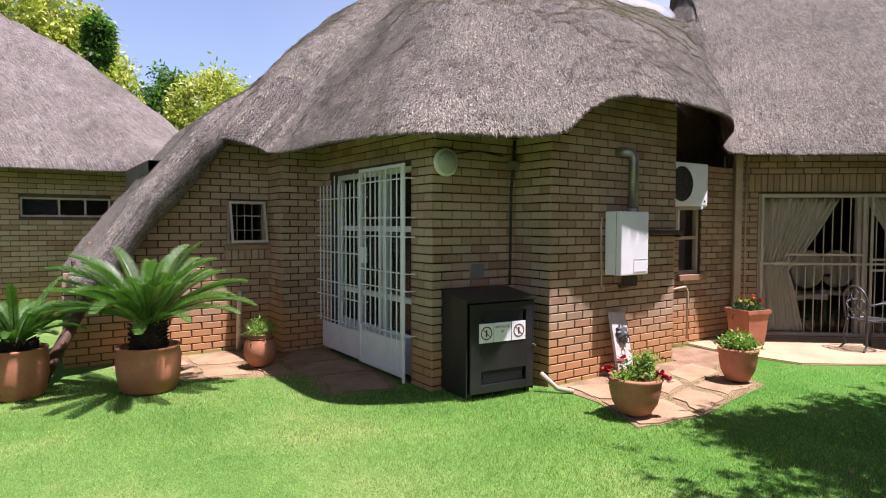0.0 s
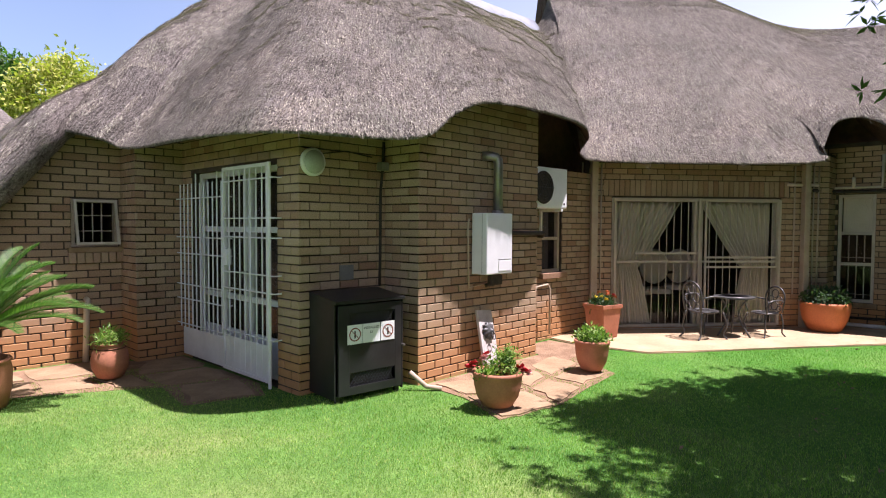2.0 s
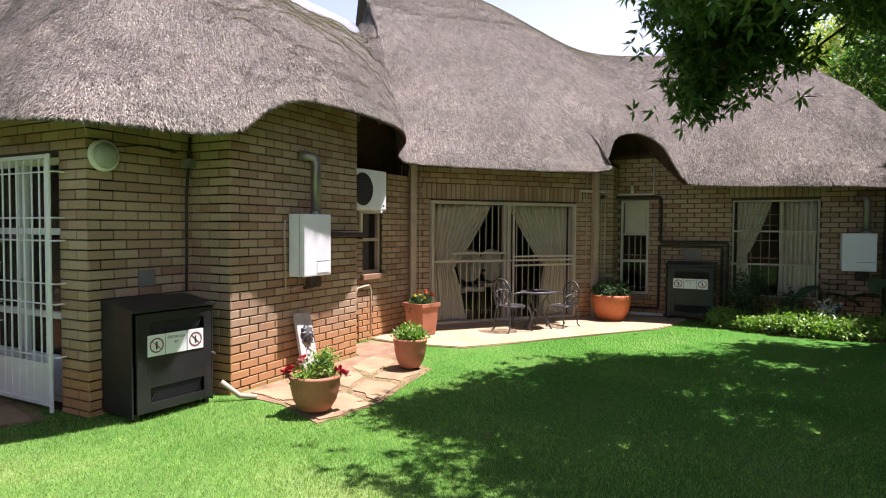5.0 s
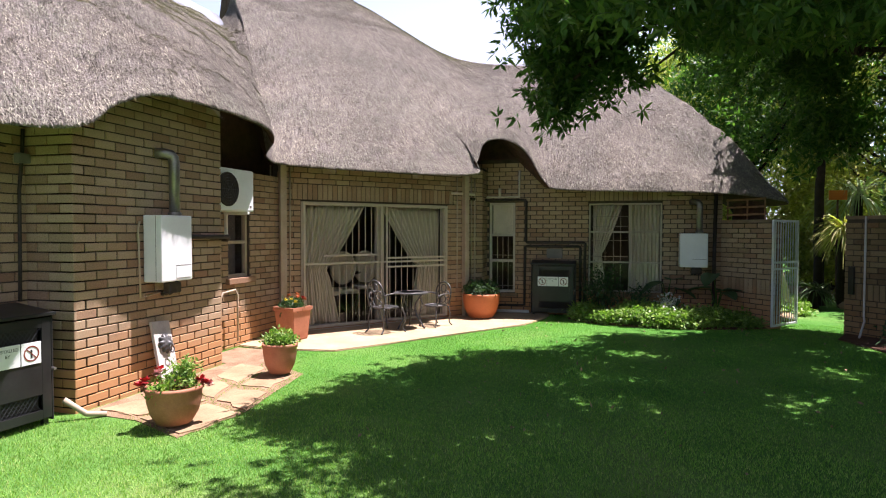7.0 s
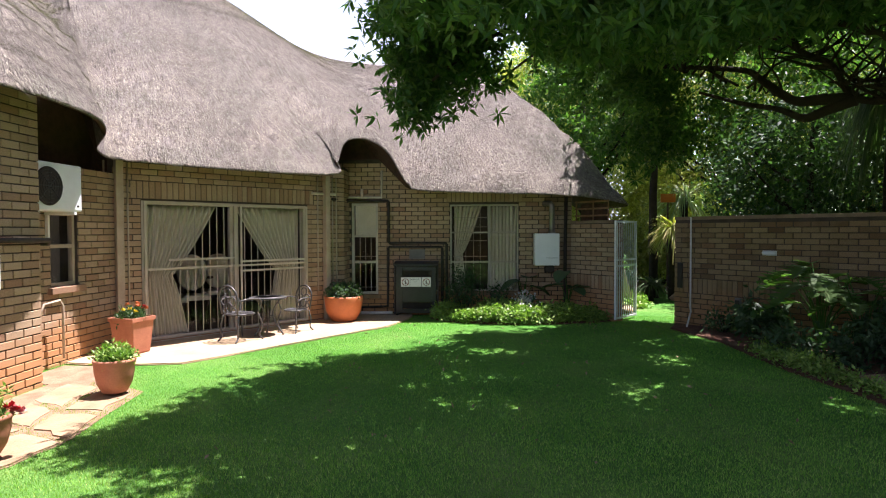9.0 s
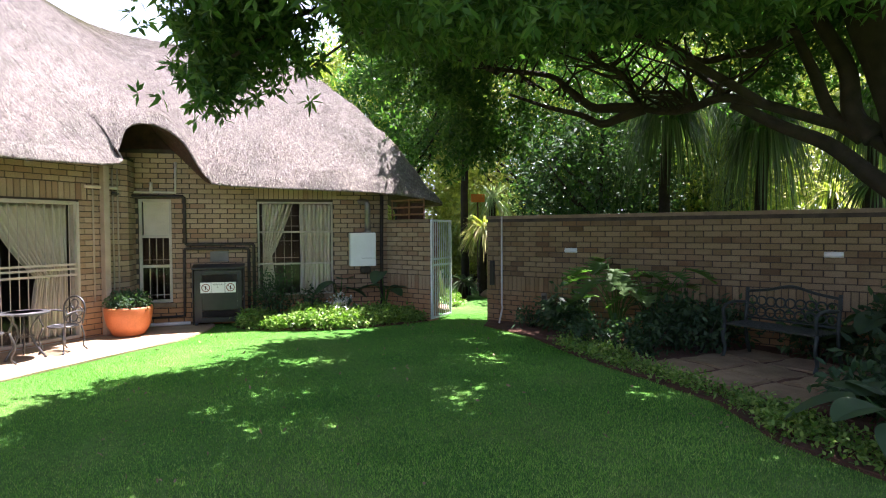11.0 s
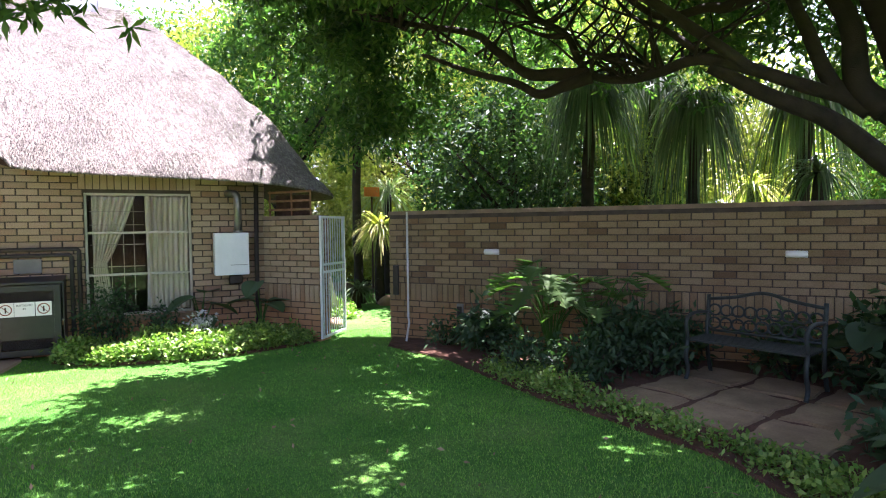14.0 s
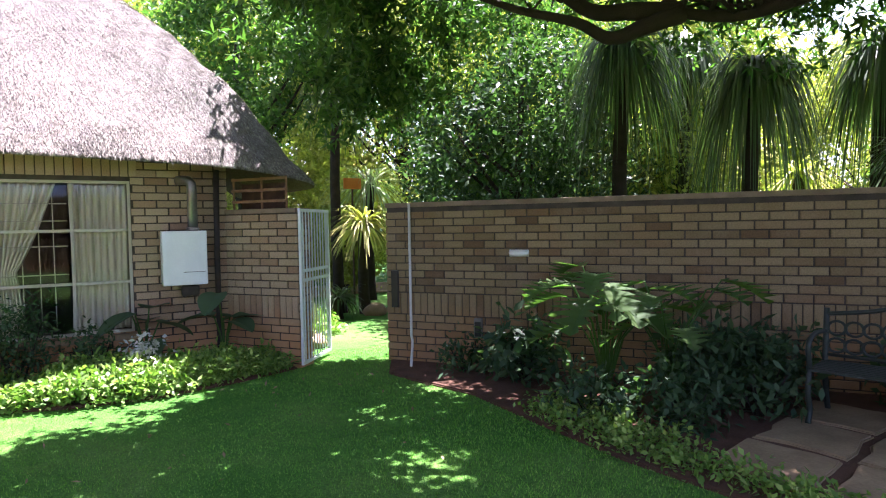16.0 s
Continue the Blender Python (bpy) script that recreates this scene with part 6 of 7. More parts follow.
def leaf_plant(name, x, y, n, h, length, width, lobes, seed, material, label, spread=0.5, z0=0.0):
    rng = random.Random(seed)
    root = thing(name, pose(x, y, z0), label, "plant", "large-leaved plants")
    for k in range(n):
        a = k * 2.4 + rng.uniform(-0.3, 0.3)
        hh = h * rng.uniform(0.55, 1.05)
        q = Vector((math.cos(a), math.sin(a), 0)) * spread * rng.uniform(0.5, 1.0)
        tip = (q.x, q.y, hh)
        part("stalk", tubed([(0, 0, -0.02), (q.x * 0.4, q.y * 0.4, hh * 0.65), tip], [0.012, 0.009, 0.006], 6), FROND, root)
        bm = broad_leaf(bmesh.new(), tip, (math.cos(a), math.sin(a), rng.uniform(-0.25, 0.3)), length * rng.uniform(0.8, 1.1), width * rng.uniform(0.85, 1.1), lobes)
        part("leaf", bm, material, root, "", True)


leaf_plant("split_leaf_plant", 7.85, -4.6, 18, 1.02, 0.42, 0.42, 6, 1, LEAF_TREE, "split-leaf philodendron with deeply cut leaves", 0.42)
leaf_plant("split_leaf_plant", 7.3, -4.75, 9, 0.95, 0.36, 0.36, 6, 2, LEAF_TREE, "split-leaf philodendron with deeply cut leaves", 0.4)
leaf_plant("elephant_ear", 10.74, -1.2, 6, 0.66, 0.36, 0.28, 0, 3, LEAF_DARK, "broad-leaved plant below water heater", 0.16)
leaf_plant("elephant_ear", 10.74, -1.95, 6, 0.84, 0.4, 0.3, 0, 4, LEAF_DARK, "broad-leaved plant below water heater", 0.16)
leaf_plant("elephant_ear", 3.62, -4.2, 8, 0.34, 0.42, 0.3, 0, 5, LEAF_DARK, "dark broad-leaved plant at lawn edge", 0.35)
leaf_plant("elephant_ear", 5.35, -6.4, 7, 0.6, 0.5, 0.34, 0, 6, LEAF_DARK, "dark broad-leaved plant beside bench", 0.3)


# ---- pots ----
POT_ROUND = [(0.5, 0.0), (0.62, 0.03), (0.86, 0.3), (0.97, 0.62), (1.0, 0.86), (1.04, 0.9), (1.06, 0.95), (1.03, 1.0), (0.93, 1.0), (0.9, 0.9), (0.05, 0.86)]
POT_BELLY = [(0.55, 0.0), (0.7, 0.05), (0.95, 0.3), (1.0, 0.5), (0.93, 0.75), (0.72, 0.92), (0.7, 0.96), (0.8, 1.0), (0.74, 1.0), (0.62, 0.94), (0.05, 0.9)]
POT_TUB = [(0.78, 0.0), (0.86, 0.04), (0.98, 0.4), (1.0, 0.75), (0.95, 0.93), (1.0, 0.97), (0.98, 1.0), (0.88, 1.0), (0.85, 0.92), (0.05, 0.9)]
POT_BOWL = [(0.6, 0.0), (0.68, 0.03), (0.9, 0.35), (1.0, 0.7), (1.03, 0.94), (1.0, 1.0), (0.94, 1.0), (0.9, 0.9), (0.05, 0.85)]


def pot(name, x, y, r, h, profile, material, label, z=0.0):
    p = thing(name, pose(x, y, z), label, "flower pot", "planted pots")
    part("pot", lathed([(a * r, b * h) for a, b in profile[:-1]], 40), material, p, "", True)
    part("soil", lathed([(0.8 * r, h * 0.84), (0.84 * r, h * 0.88), (0.3 * r, h * 0.9), (0.01, h * 0.9)], 24), SOIL, p)
    return p


def pot_leaves(p, r, z, h, n, leaf, material, seed, per=14, slim=0.45, name="foliage", label=""):
    rng = np.random.default_rng(seed)
    a = rng.uniform(0, 6.28, n)
    q = np.sqrt(rng.uniform(0, 1, n)) * r
    c = np.stack([q * np.cos(a), q * np.sin(a), z + h * rng.uniform(0.1, 1, n) * (1 - 0.5 * (q / r) ** 2)], 1)
    ob = new(name, leaf_mesh(name, c, 0.045, per, leaf, leaf * slim, material, seed, -0.3))
    ob.parent = p
    tagged(ob, label, kind="stuff")


def flower_head(p, x, y, z, r, material, seed):
    rng = random.Random(seed)
    bm = bmesh.new()
    for k in range(14):
        a, t = rng.uniform(0, 6.28), rng.uniform(-0.2, 1.2)
        d = Vector((math.cos(a) * math.cos(t), math.sin(a) * math.cos(t), math.sin(t)))
        s = d.cross(Vector((0.3, 0.2, 1))).normalized() * r * 0.5
        o = Vector((x, y, z))
        vs = [bm.verts.new(o), bm.verts.new(o + d * r * 0.6 + s), bm.verts.new(o + d * r), bm.verts.new(o + d * r * 0.6 - s)]
        bm.faces.new(vs)
    part("flower", bm, material, p)


PETAL_RED = simple("red_petals", (0.45, 0.02, 0.02), (0.6, 0.05, 0.06), 0.6)
PETAL_YELLOW = simple("yellow_petals", (0.75, 0.6, 0.03), (0.85, 0.72, 0.08), 0.6)
PETAL_ORANGE = simple("orange_petals", (0.6, 0.16, 0.05), (0.75, 0.3, 0.12), 0.6)
PETAL_PINK = simple("pink_petals", (0.6, 0.25, 0.25), (0.75, 0.45, 0.42), 0.6)

p = pot("terracotta_pot", 3.93, 2.92, 0.2, 0.29, POT_ROUND, TERRA, "terracotta pot with red flowers on stone slab", 0.02)
pot_leaves(p, 0.18, 0.25, 0.1, 34, 0.05, LEAF_BED, 1)
rng_ball = np.random.default_rng(5)
ball = new("bushy_herb", leaf_mesh("bushy_herb", rng_ball.normal(size=(46, 3)) * (0.045, 0.045, 0.055) + (0.05, -0.05, 0.4), 0.035, 14, 0.04, 0.016, LEAF_BED, 2, -0.3))
ball.parent = p
tagged(ball, "bright green bushy herb", kind="stuff")
for k, (x, y, z) in enumerate([(0.08, -0.17, 0.32), (0.11, -0.19, 0.29), (-0.1, 0.06, 0.39), (-0.15, 0.13, 0.34), (-0.06, 0.08, 0.41), (0.14, -0.2, 0.27), (-0.18, 0.16, 0.31)]):
    flower_head(p, x, y, z, 0.05, PETAL_RED if k % 3 != 2 else PETAL_PINK, k)
p = pot("terracotta_pot", 5.58, 3.0, 0.172, 0.31, POT_ROUND, TERRA, "terracotta pot of leafy seedlings on stone slab", 0.02)
pot_leaves(p, 0.15, 0.28, 0.14, 70, 0.05, LEAF_BED, 3)
p = pot("terracotta_pot", 2.02, 6.12, 0.165, 0.33, POT_BELLY, TERRA, "round-bellied terracotta pot with feathery plant", 0.02)
pot_leaves(p, 0.13, 0.32, 0.16, 46, 0.05, LEAF_BED, 4, 16, 0.22)
p = pot("terracotta_bowl", 10.1, 1.84, 0.31, 0.41, POT_BOWL, TERRA_ORANGE, "large orange terracotta bowl planter with shrub", 0.016)
pot_leaves(p, 0.3, 0.38, 0.26, 90, 0.06, LEAF_DARK, 5)
for k in range(5):
    flower_head(p, 0.2 - 0.02 * k, -0.22 + 0.09 * k, 0.5 + 0.02 * (k % 2), 0.03, PETAL_PINK, 30 + k)


def square_pot(m):
    q = thing("square_planter", m, "square tapered terracotta planter with pansies", "flower pot", "planted pots")
    bm = bmesh.new()
    prof = [(0.15, 0), (0.165, 0.02), (0.2, 0.36), (0.215, 0.37), (0.215, 0.41), (0.19, 0.41), (0.185, 0.35)]
    rings = [[bm.verts.new((sx * r, sy * r, z)) for sx, sy in ((-1, -1), (1, -1), (1, 1), (-1, 1))] for r, z in prof]
    for a, b in zip(rings, rings[1:]):
        for k in range(4):
            bm.faces.new((a[k], a[(k + 1) % 4], b[(k + 1) % 4], b[k]))
    bm.faces.new(rings[0][::-1])
    bm.faces.new(rings[-1])
    bmesh.ops.bevel(bm, geom=[e for e in bm.edges if abs((e.verts[0].co - e.verts[1].co).z) > 0.2], offset=0.012, segments=2, affect="EDGES")
    part("pot", bm, TERRA, q)
    part("soil", boxed((-0.18, -0.18, 0.34), (0.18, 0.18, 0.37), 0.005), SOIL, q)
    pot_leaves(q, 0.18, 0.36, 0.14, 60, 0.05, LEAF_DARK, 6)
    for k, (x, y, z, mat) in enumerate([(-0.12, -0.08, 0.5, PETAL_YELLOW), (-0.08, -0.14, 0.47, PETAL_YELLOW), (-0.15, 0.0, 0.49, PETAL_YELLOW), (0.05, -0.06, 0.52, PETAL_ORANGE), (0.12, 0.02, 0.54, PETAL_ORANGE), (0.15, -0.1, 0.49, PETAL_ORANGE), (0.02, 0.1, 0.53, PETAL_ORANGE), (0.1, -0.12, 0.51, PETAL_RED)]):
        flower_head(q, x, y, z, 0.042, mat, 60 + k)


square_pot(pose(7.36, 3.86, 0.016, 0, 0, -14) @ Matrix.Diagonal((0.86, 0.86, 1.08, 1)))


# ---- cycads ----
def frond_mesh(seed, length):
    rng = random.Random(seed)
    bm = bmesh.new()
    lift, sag = rng.uniform(0.5, 1.0), rng.uniform(0.3, 0.62)
    pts = [Vector((length * u * (1 - 0.12 * u), 0, length * (lift * u - sag * u * u))) for u in (k / 12 for k in range(13))]
    tube(bm, pts, [0.009 * (1 - 0.75 * k / 12) for k in range(13)], 5)
    n = 58
    for k in range(6, n):
        u = k / n
        i = min(int(u * 12), 11)
        p = pts[i].lerp(pts[i + 1], u * 12 - i)
        d = (pts[i + 1] - pts[i]).normalized()
        L = length * 0.15 * (math.sin(math.pi * (0.12 + 0.84 * u)) ** 0.6)
        for s in (-1, 1):
            q = (Vector((0, s, 0)) * 0.7 + d * 0.75 + Vector((0, 0, 0.35))).normalized()
            w = d * 0.0045
            vs = [bm.verts.new(p - w), bm.verts.new(p + w), bm.verts.new(p + q * L * 0.6 + w * 1.2), bm.verts.new(p + q * L), bm.verts.new(p + q * L * 0.6 - w * 1.2)]
            bm.faces.new(vs if s > 0 else vs[::-1])
    return mesh_of(bm, "frond", FROND)


def cycad(x, y, pr, ph, trunk_h, length, n, seed, label):
    rng = random.Random(seed)
    p = pot("potted_cycad", x, y, pr, ph, POT_TUB, TERRA, label, 0.0)
    tagged(p, category="potted palm")
    bm = bmesh.new()
    lathe(bm, [(0.10, 0), (0.13, 0.05), (0.135, trunk_h * 0.6), (0.09, trunk_h), (0.02, trunk_h + 0.03)], 16, (0, 0, ph * 0.86))
    for k in range(90):
        a = k * 2.4
        z = ph * 0.88 + trunk_h * k / 90
        c = Vector((0.125 * math.cos(a), 0.125 * math.sin(a), z))
        d = Vector((math.cos(a) * 0.8, math.sin(a) * 0.8, 0.5)).normalized()
        tube(bm, [c, c + d * 0.05], [0.018, 0.006], 5)
    part("stem", bm, BARK, p, "dark scaly stem")
    kinds = [frond_mesh(seed * 10 + k, length) for k in range(6)]
    for k in range(n):
        a = k * 137.5 + rng.uniform(-12, 12)
        ring = k / n
        f = new("frond", kinds[k % 6])
        f.parent = p
        s = rng.uniform(0.82, 1.08)
        f.matrix_basis = pose(0.03 * math.cos(radians(a)), 0.03 * math.sin(radians(a)), ph * 0.86 + trunk_h, 0, 12 - 48 * (1 - ring), a) @ Matrix.Diagonal((s, s, s, 1))


cycad(0.93, 5.86, 0.27, 0.40, 0.24, 0.92, 54, 3, "large cycad with feathery fronds in terracotta tub")
cycad(-0.04, 6.25, 0.24, 0.42, 0.1, 0.62, 34, 4, "small cycad with feathery fronds in terracotta tub")


# ---- patio furniture ----
def arc(cx, cz, r, a0, a1, y, n=10):
    return [(cx + r * math.cos(radians(a0 + (a1 - a0) * k / n)), y, cz + r * math.sin(radians(a0 + (a1 - a0) * k / n))) for k in range(n + 1)]


def iron_chair(m):
    c = thing("garden_chair", m, "ornate dark cast-iron garden armchair on patio", "chair", "chairs round the patio table")
    for sx in (-1, 1):
        part("front_leg", tubed(spline([(sx * 0.19, -0.19, 0.40), (sx * 0.23, -0.23, 0.22), (sx * 0.2, -0.2, 0.08), (sx * 0.23, -0.24, 0.0)], 5), 0.013, 8), IRON, c, "", True)
        part("back_leg", tubed(spline([(sx * 0.17, 0.18, 0.40), (sx * 0.19, 0.21, 0.22), (sx * 0.18, 0.2, 0.08), (sx * 0.2, 0.26, 0.0)], 5), 0.013, 8), IRON, c, "", True)
        part("armrest", tubed(spline([(sx * 0.2, 0.2, 0.62), (sx * 0.25, 0.05, 0.65), (sx * 0.26, -0.15, 0.63), (sx * 0.24, -0.2, 0.55), (sx * 0.2, -0.17, 0.42)], 5), 0.012, 8), IRON, c, "", True)
    seat = part("seat_rim", tubed(spline([(0.21 * math.cos(t), 0.20 * math.sin(t), 0.41) for t in (2 * math.pi * k / 12 for k in range(13))], 3), 0.014, 8), IRON, c, "", True)
    for k in range(-4, 5):
        y = k * 0.042
        w = 0.21 * math.sqrt(max(0.05, 1 - (y / 0.2) ** 2))
        part("seat_slat", boxed((-w, y - 0.011, 0.404), (w, y + 0.011, 0.416), 0.003), IRON, c)
    bz = 0.42
    part("back_frame", tubed([(x, 0.20 + 0.09 * (z - bz), z) for x, _, z in [(-0.17, 0, 0.42), (-0.2, 0, 0.6)] + arc(0, 0.66, 0.2, 180, 0, 0, 16) + [(0.2, 0, 0.6), (0.17, 0, 0.42)]], 0.014, 8), IRON, c, "", True)
    for cx, cz, r in ((0, 0.74, 0.07), (-0.09, 0.62, 0.07), (0.09, 0.62, 0.07), (0, 0.52, 0.07), (-0.1, 0.48, 0.045), (0.1, 0.48, 0.045)):
        part("scroll", tubed([(x, 0.20 + 0.09 * (z - bz), z) for x, _, z in arc(cx, cz, r, 0, 360, 0, 16)], 0.009, 6), IRON, c, "", True)
    return c


def bistro_table(m):
    t = thing("garden_table", m, "round dark cast-iron garden table on patio", "table")
    part("tabletop", lathed([(0.27, 0.60), (0.285, 0.605), (0.285, 0.625), (0.27, 0.63)], 40), IRON, t)
    part("rim_pattern", lathed([(0.2, 0.6305), (0.205, 0.636), (0.215, 0.636), (0.22, 0.6305)], 40), IRON, t)
    for k in range(3):
        a = 2.094 * k + 0.4
        cx, sx = math.cos(a), math.sin(a)
        part("leg", tubed(spline([(0.2 * cx, 0.2 * sx, 0.6), (0.09 * cx, 0.09 * sx, 0.42), (0.1 * cx, 0.1 * sx, 0.25), (0.25 * cx, 0.25 * sx, 0.0)], 6), 0.014, 8), IRON, t, "", True)
    part("brace", tubed([(0.1 * math.cos(t_), 0.1 * math.sin(t_), 0.3) for t_ in (2 * math.pi * k / 18 for k in range(19))], 0.008, 6), IRON, t, "", True)


bistro_table(pose(8.72, 2.64, 0.016) @ Matrix.Diagonal((0.92, 0.92, 0.86, 1)))
small = Matrix.Diagonal((0.88, 0.88, 0.88, 1))
ch = iron_chair(pose(8.26, 2.87, 0.016, 0, 0, 62) @ small)
copy_thing(ch, pose(9.02, 2.33, 0.016, 0, 0, -118) @ small)


def garden_bench(m):
    b = thing("garden_bench", m, "dark green ornate metal garden bench in shade", "bench")
    L = 1.02
    GREEN_IRON = simple("green_black_iron", (0.026, 0.033, 0.028), (0.05, 0.06, 0.05), 0.5, 0.2, scale=14, bumps=0.15)
    for x in (0.0, L):
        part("front_leg", tubed(spline([(x, 0, 0.42), (x, -0.03, 0.25), (x, 0.01, 0.1), (x, -0.03, 0.0)], 5), 0.02, 8), GREEN_IRON, b, "", True)
        part("back_leg", tubed(spline([(x, 0.42, 0.85), (x, 0.38, 0.42), (x, 0.4, 0.2), (x, 0.46, 0.0)], 5), 0.02, 8), GREEN_IRON, b, "", True)
        part("armrest", tubed(spline([(x, 0.4, 0.66), (x, 0.15, 0.68), (x, -0.02, 0.62), (x, 0.0, 0.42)], 5), 0.018, 8), GREEN_IRON, b, "", True)
    for k in range(8):
        y = 0.0 + k * 0.054
        part("seat_slat", boxed((-0.01, y - 0.02, 0.405), (L + 0.01, y + 0.02, 0.425), 0.004), GREEN_IRON, b)
    back = lambda x, z: (x, 0.38 + 0.09 * (z - 0.42), z)
    part("top_rail", tubed(spline([back(0, 0.8), back(L * 0.25, 0.84), back(L * 0.5, 0.9), back(L * 0.75, 0.84), back(L, 0.8)], 6), 0.018, 8), GREEN_IRON, b, "", True)
    part("bottom_rail", tubed([back(0, 0.47), back(L, 0.47)], 0.014, 8), GREEN_IRON, b, "", True)
    for k in range(9):
        cx = 0.068 + k * 0.1105
        for cz in (0.55, 0.69):
            part("scroll", tubed([back(x, z) for x, _, z in arc(cx, cz, 0.057, 0, 360, 0, 14)], 0.011, 6), GREEN_IRON, b, "", True)
    return b


garden_bench(along((6.44, -5.14), (5.32, -5.42)) @ pose(0.0, 0.0, 0.036) @ Matrix.Diagonal((1, 1, 0.9, 1)))


# ---- the plank with a lion's mask ----
def plaque(m):
    q = thing("wooden_plank", m, "weathered wooden plank leaning on brick wall", "plank")
    part("board", boxed((-0.125, -0.016, 0), (0.125, 0.016, 0.64), 0.006), WOOD_GREY, q)
    bm = bmesh.new()
    bmesh.ops.create_icosphere(bm, subdivisions=4, radius=0.085)
    for v in bm.verts:
        a, r = math.atan2(v.co.z, v.co.x), math.hypot(v.co.x, v.co.z) / 0.085
        mane = 0.14 * math.sin(a * 11) * r * r + 0.12 * noise.noise(v.co * 45)
        snout = 0.035 * math.exp(-((v.co.x / 0.022) ** 2 + ((v.co.z + 0.012) / 0.028) ** 2)) if v.co.y < 0 else 0
        v.co = Vector((v.co.x * (1 + mane), v.co.y * 0.45 * (1 + mane) - snout - 0.03, v.co.z * (1 + mane) + 0.42))
    part("mask", bm, IRON, q, "dark metal animal-mask", True)
    part("knocker_ring", tubed([(0.03 * math.cos(t), -0.085, 0.36 + 0.035 * math.sin(t)) for t in (2 * math.pi * k / 16 for k in range(17))], 0.006, 6), IRON, q)


plaque(pose(4.83, 3.70, 0.0, -15, 5, 3))
rock = bmesh.new()
bmesh.ops.create_icosphere(rock, subdivisions=2, radius=0.06)
for v in rock.verts:
    v.co *= 1 + 0.25 * noise.noise(v.co * 20)
    v.co.z *= 0.6
rk = tagged(part("stone", rock, SLATE, None, "", True), "small pale stone at wall foot", "stone")
rk.location = (6.65, 3.72, 0.03)


def edging_stone(x, y, size, seed):
    bm = bmesh.new()
    bmesh.ops.create_icosphere(bm, subdivisions=2, radius=size)
    for v in bm.verts:
        v.co *= 1 + 0.3 * noise.noise(v.co * (1.2 / size) + Vector((seed, 0, 0)))
        v.co.z *= 0.55
    ob = tagged(part("stone", bm, SLATE, None, "", True), "rough sandstone rock edging the path beyond the gate", "stone", "stones beyond the gate")
    ob.matrix_world = pose(x, y, size * 0.3, 0, 0, seed * 50)


for k, (x, y, size) in enumerate([(11.25, -3.12, 0.14), (11.55, -3.2, 0.12), (11.85, -3.32, 0.15), (12.2, -3.42, 0.11), (13.3, -4.75, 0.2), (13.75, -4.95, 0.16)]):
    edging_stone(x, y, size, k + 1)


# ---- grass and straw ----
def grass():
    rng = np.random.default_rng(77)
    n = 900000
    x, y = rng.uniform(-1.6, 10.9, n), rng.uniform(-4.0, 6.6, n)
    d = np.hypot(x - 1.0, y + 0.3)
    keep = rng.uniform(0, 1, n) < np.clip(1.25 - d / 11, 0.25, 1)
    keep &= d > 1.3
    house = [(2.95, 6.8), (2.95, 4.4), (3.93, 4.4), (3.93, 3.86), (5.92, 3.86), (5.92, 4.4), (6.6, 4.4), (6.6, 9), (2.9, 9)]
    for poly in (house, PATIO, BED_WALL, BED_GARDEN, [(0.35, 7.15), (2.5, 7.15), (2.5, 6.7), (3.1, 6.7), (3.1, 9), (0.35, 9)], *SLAB_AREAS):
        keep &= ~inside(poly, x, y)
    x, y = x[keep], y[keep]
    n = len(x)
    z = np.full(n, -0.012)
    h = rng.uniform(0.006, 0.02, n) * (0.8 + 0.5 * np.sin(x * 2.1) * np.sin(y * 1.7) * 0.4)
    a = rng.uniform(0, 6.283, n)
    lean = rng.uniform(0.2, 1.6, n) * h
    b = rng.uniform(0, 6.283, n)
    w = rng.uniform(0.0014, 0.003, n)
    base = np.stack([x, y, z], 1)
    side = np.stack([np.cos(a) * w, np.sin(a) * w, np.zeros(n)], 1)
    tip = base + np.stack([np.cos(b) * lean, np.sin(b) * lean, h + 0.012], 1)
    v = np.stack([base - side, base + side, tip], 1).reshape(-1, 3)
    ob = new("grass", from_arrays("grass", v, np.arange(3 * n).reshape(n, 3), GRASS))
    tagged(ob, "short dense green grass blades", "grass", kind="stuff")


grass()


def fallen_leaves():
    rng = np.random.default_rng(12)
    n = 150
    pts = np.stack([rng.uniform(4, 10, n), rng.uniform(-3.6, 1.5, n), np.full(n, 0.035)], 1)
    ob = new("fallen_leaves", leaf_mesh("fallen_leaves", pts, 0.004, 1, 0.05, 0.022, SLATE, 13, 0.0, 0.1))
    tagged(ob, "dry fallen leaves on the lawn", "leaves", kind="stuff")


fallen_leaves()


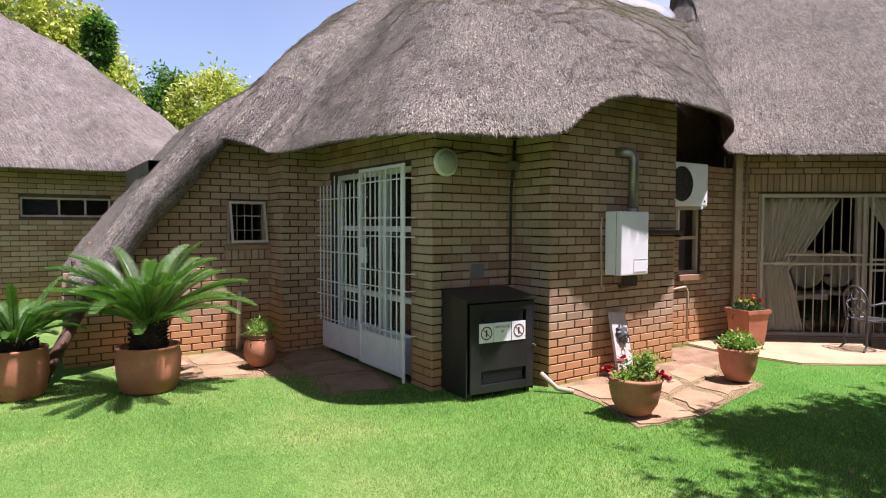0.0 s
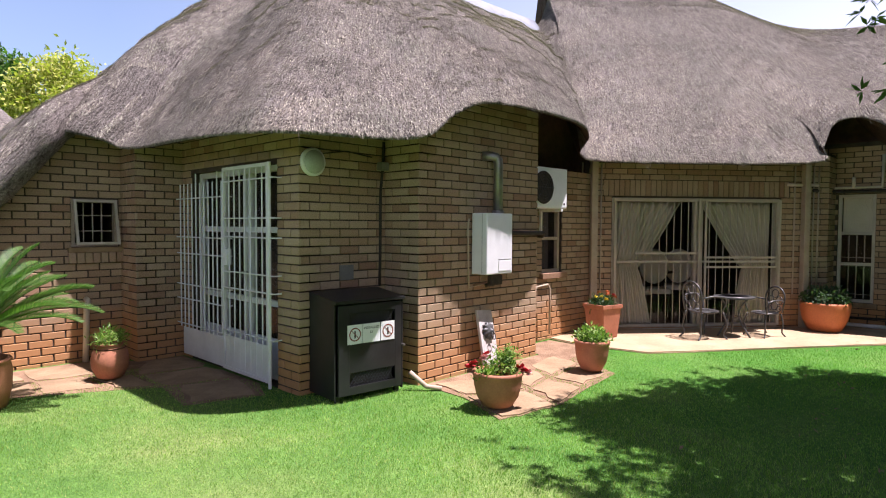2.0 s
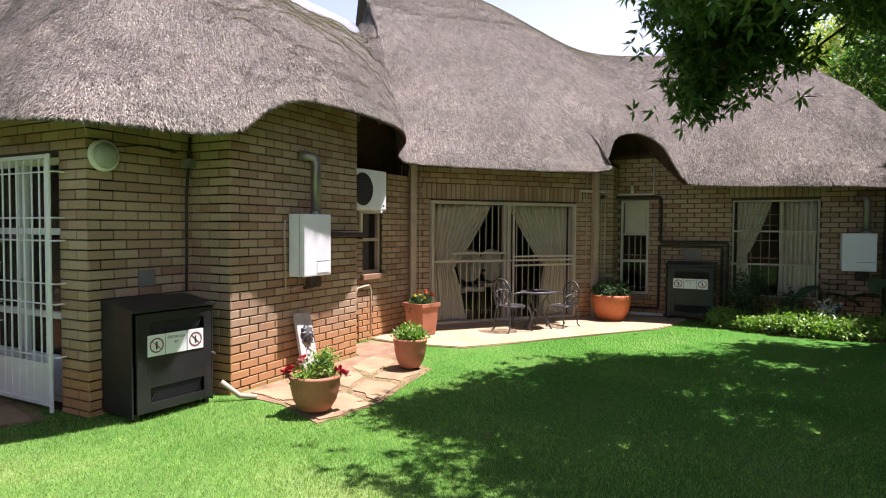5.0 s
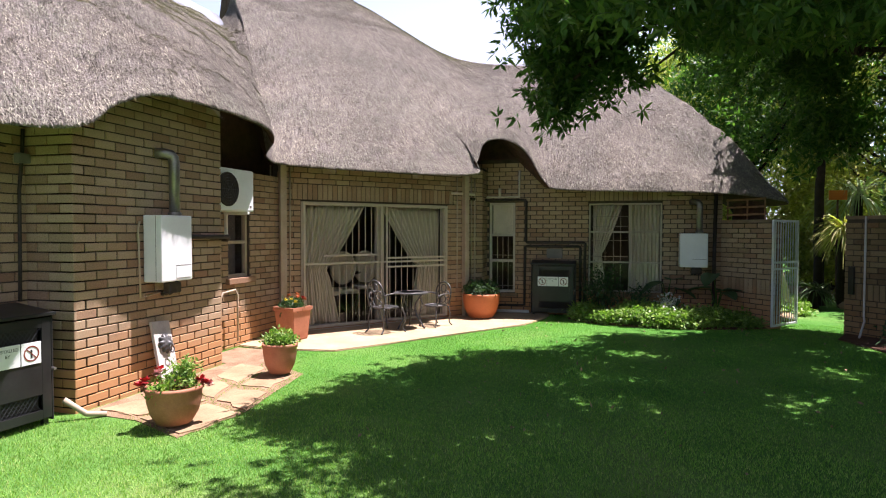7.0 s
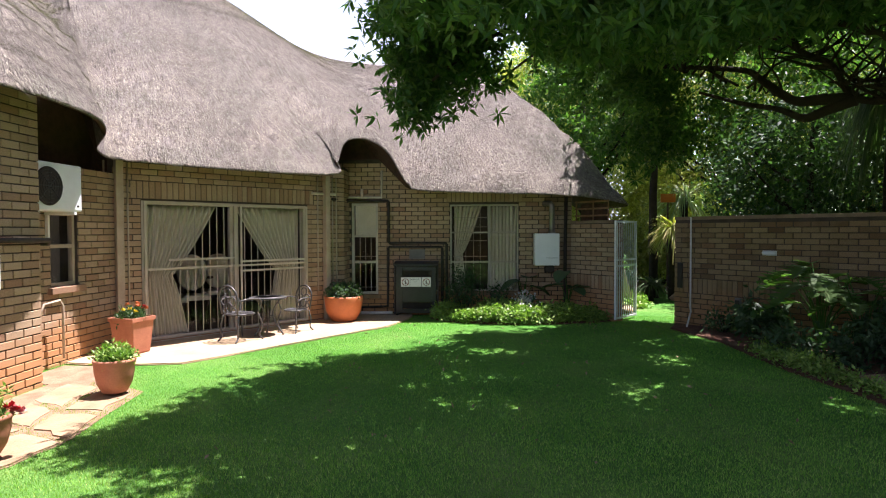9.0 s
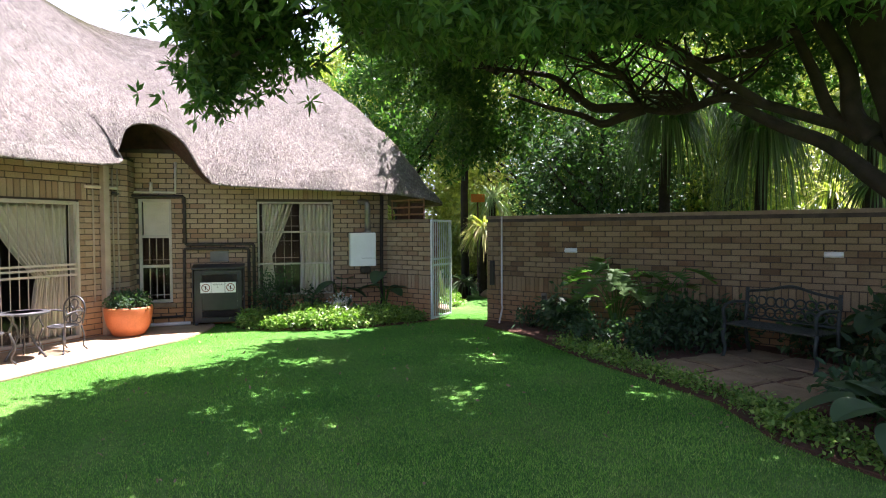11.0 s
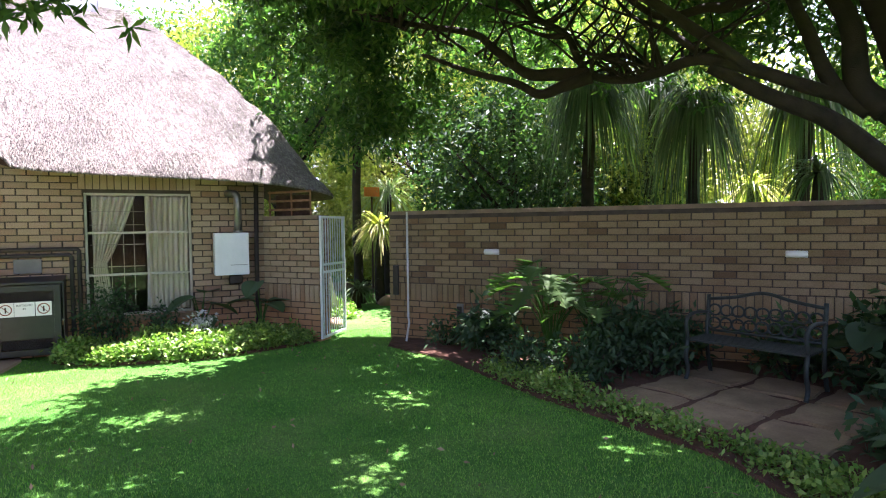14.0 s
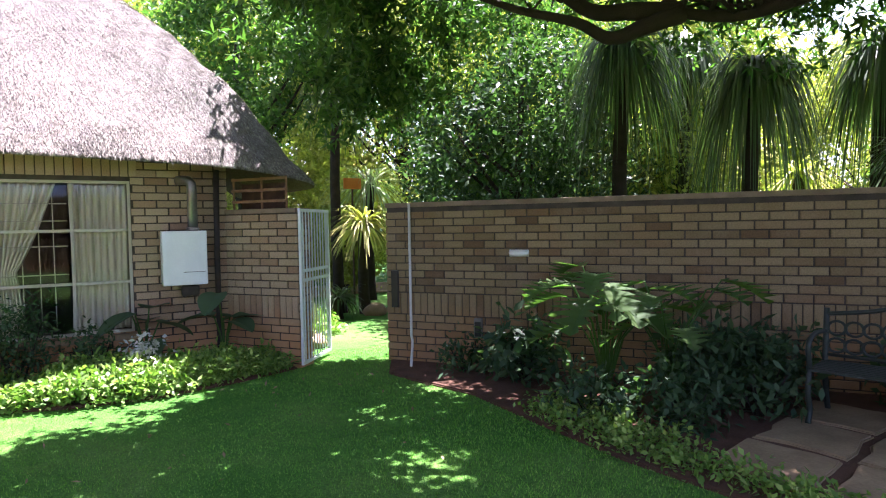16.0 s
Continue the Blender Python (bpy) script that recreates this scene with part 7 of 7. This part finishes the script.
def loose_straw(roof, count, seed, span=(0.025, 0.065), girth=(0.0018, 0.0045)):
    """Straw ends that stand off the thatch, lying down the slope."""
    me = roof.data
    rng = np.random.default_rng(seed)
    n = len(me.polygons)
    co = np.empty(len(me.vertices) * 3)
    me.vertices.foreach_get("co", co)
    co = co.reshape(-1, 3)
    quads = np.array([list(p.vertices) for p in me.polygons if len(p.vertices) == 4 and p.material_index == 0])
    q = co[quads]
    face_n = np.cross(q[:, 1] - q[:, 0], q[:, 3] - q[:, 0])
    face_n /= np.linalg.norm(face_n, axis=1)[:, None] + 1e-9
    flat = np.abs(face_n[:, 2]) > 0.35
    quads, q = quads[flat], q[flat]
    area = np.linalg.norm(np.cross(q[:, 2] - q[:, 0], q[:, 3] - q[:, 1]), axis=1) / 2
    pick = rng.choice(len(quads), count, p=area / area.sum())
    u, v = rng.uniform(0, 1, (count, 1)), rng.uniform(0, 1, (count, 1))
    a, b, c, d = (q[pick, k] for k in range(4))
    p = (a * (1 - u) + b * u) * (1 - v) + (d * (1 - u) + c * u) * v
    nrm = np.cross(b - a, d - a)
    nrm /= np.linalg.norm(nrm, axis=1)[:, None] + 1e-9
    nrm *= np.where(nrm[:, 2:3] < 0, -1.0, 1.0)
    down = np.tile((0.0, 0.0, -1.0), (count, 1))
    down -= nrm * np.sum(down * nrm, axis=1)[:, None]
    down /= np.linalg.norm(down, axis=1)[:, None] + 1e-9
    side = np.cross(nrm, down)
    dirn = down + side * rng.normal(0, 0.25, (count, 1)) + nrm * rng.uniform(0.08, 0.45, (count, 1))
    L = rng.uniform(*span, (count, 1))
    w = side * rng.uniform(*girth, (count, 1))
    verts = np.stack([p - w, p + w, p + dirn * L], 1).reshape(-1, 3)
    ob = new("straw", from_arrays("straw", verts, np.arange(3 * count).reshape(count, 3), STRAW))
    ob.parent = roof
    tagged(ob, "loose grey straw ends on thatch", kind="stuff")


STRAW = leafy("straw_ends", [(0.0, (0.12, 0.10, 0.092)), (0.5, (0.255, 0.228, 0.208)), (0.85, (0.39, 0.356, 0.328)), (1.0, (0.61, 0.565, 0.50))], 0.8, 0.05, 0.15)
loose_straw(bpy.data.objects["roof_main_house"], 430000, 1)
loose_straw(bpy.data.objects["roof_main_house"], 900, 8, (0.1, 0.3), (0.0015, 0.0028))
loose_straw(bpy.data.objects["roof_skirt"], 40000, 2)
loose_straw(bpy.data.objects["roof_cottage"], 50000, 3)


# ---- bricks of the walls ----
def lay_bricks(job):
    wall, length, height, openings, soldiers, near, top, material = job
    spots = []
    halves = max(2, round(2 * length / (BL + JOINT)))
    pitch = 2 * length / halves
    bl = pitch - JOINT
    soldiers = [(s[0], s[1], -0.04 + round((s[2] + 0.04) / COURSE) * COURSE) for s in soldiers]
    rows = int((height + 0.05) / COURSE) + 1
    for row in range(rows):
        z = -0.04 + row * COURSE
        if z + BH > height + 0.02:
            break
        cuts = [(o[0], o[1]) for o in openings if z + BH > o[2] + 0.01 and z < o[3] - 0.01]
        cuts += [(s[0], s[1]) for s in soldiers if z + BH > s[2] + 0.01 and z < s[2] + 3 * COURSE - 0.02]
        u = -pitch / 2 if row % 2 else 0.0
        while u < length:
            pieces = [(max(u, -0.011), min(u + bl if u + bl < length - 0.02 else length + 0.011, length + 0.011))]
            for a, b in cuts:
                nxt = []
                for p, q in pieces:
                    if q <= a or p >= b:
                        nxt.append((p, q))
                    else:
                        nxt += [(p, a - 0.004)] if p < a - 0.03 else []
                        nxt += [(b + 0.004, q)] if q > b + 0.03 else []
                pieces = nxt
            spots += [(p, z, round(q - p, 2), BH) for p, q in pieces if q - p > 0.03]
            u += pitch
    for s in soldiers:
        u = s[0]
        while u + BH < s[1] + 0.02 and u + BH < length + 0.01:
            spots.append((u, s[2], BH, 3 * COURSE - JOINT))
            u += COURSE
    spots = [s for s in spots if s[1] < 3.0 and (top is None or s[1] + s[3] < top(s[0] + s[2] / 2))]
    close = [s for s in spots if near[0] <= s[0] <= near[1] and s[1] < 2.3]
    rng = random.Random(int(length * 1000))
    rng.shuffle(close)
    close = sorted(close[:280])
    for u, z, l, h in close:
        ob = new("brick", brick_mesh(l, h, material))
        ob.parent = wall
        ob.location = (u, rng.uniform(-0.002, 0.002), z)
    picked = set(close)
    rest = [s for s in spots if s not in picked]
    if rest:
        verts, faces = [], []
        for u, z, l, h in rest:
            me = brick_mesh(l, h, material)
            k = len(verts)
            dy = rng.uniform(-0.002, 0.002)
            verts += [(v.co.x + u, v.co.y + dy, v.co.z + z) for v in me.vertices]
            faces += [[k + i for i in p.vertices] for p in me.polygons]
        me = bpy.data.meshes.new("bricks")
        me.from_pydata(verts, [], faces)
        me.materials.append(material)
        ob = new("bricks", me)
        ob.parent = wall
        tagged(ob, kind="stuff")


for job in BRICK_JOBS:
    lay_bricks(job)
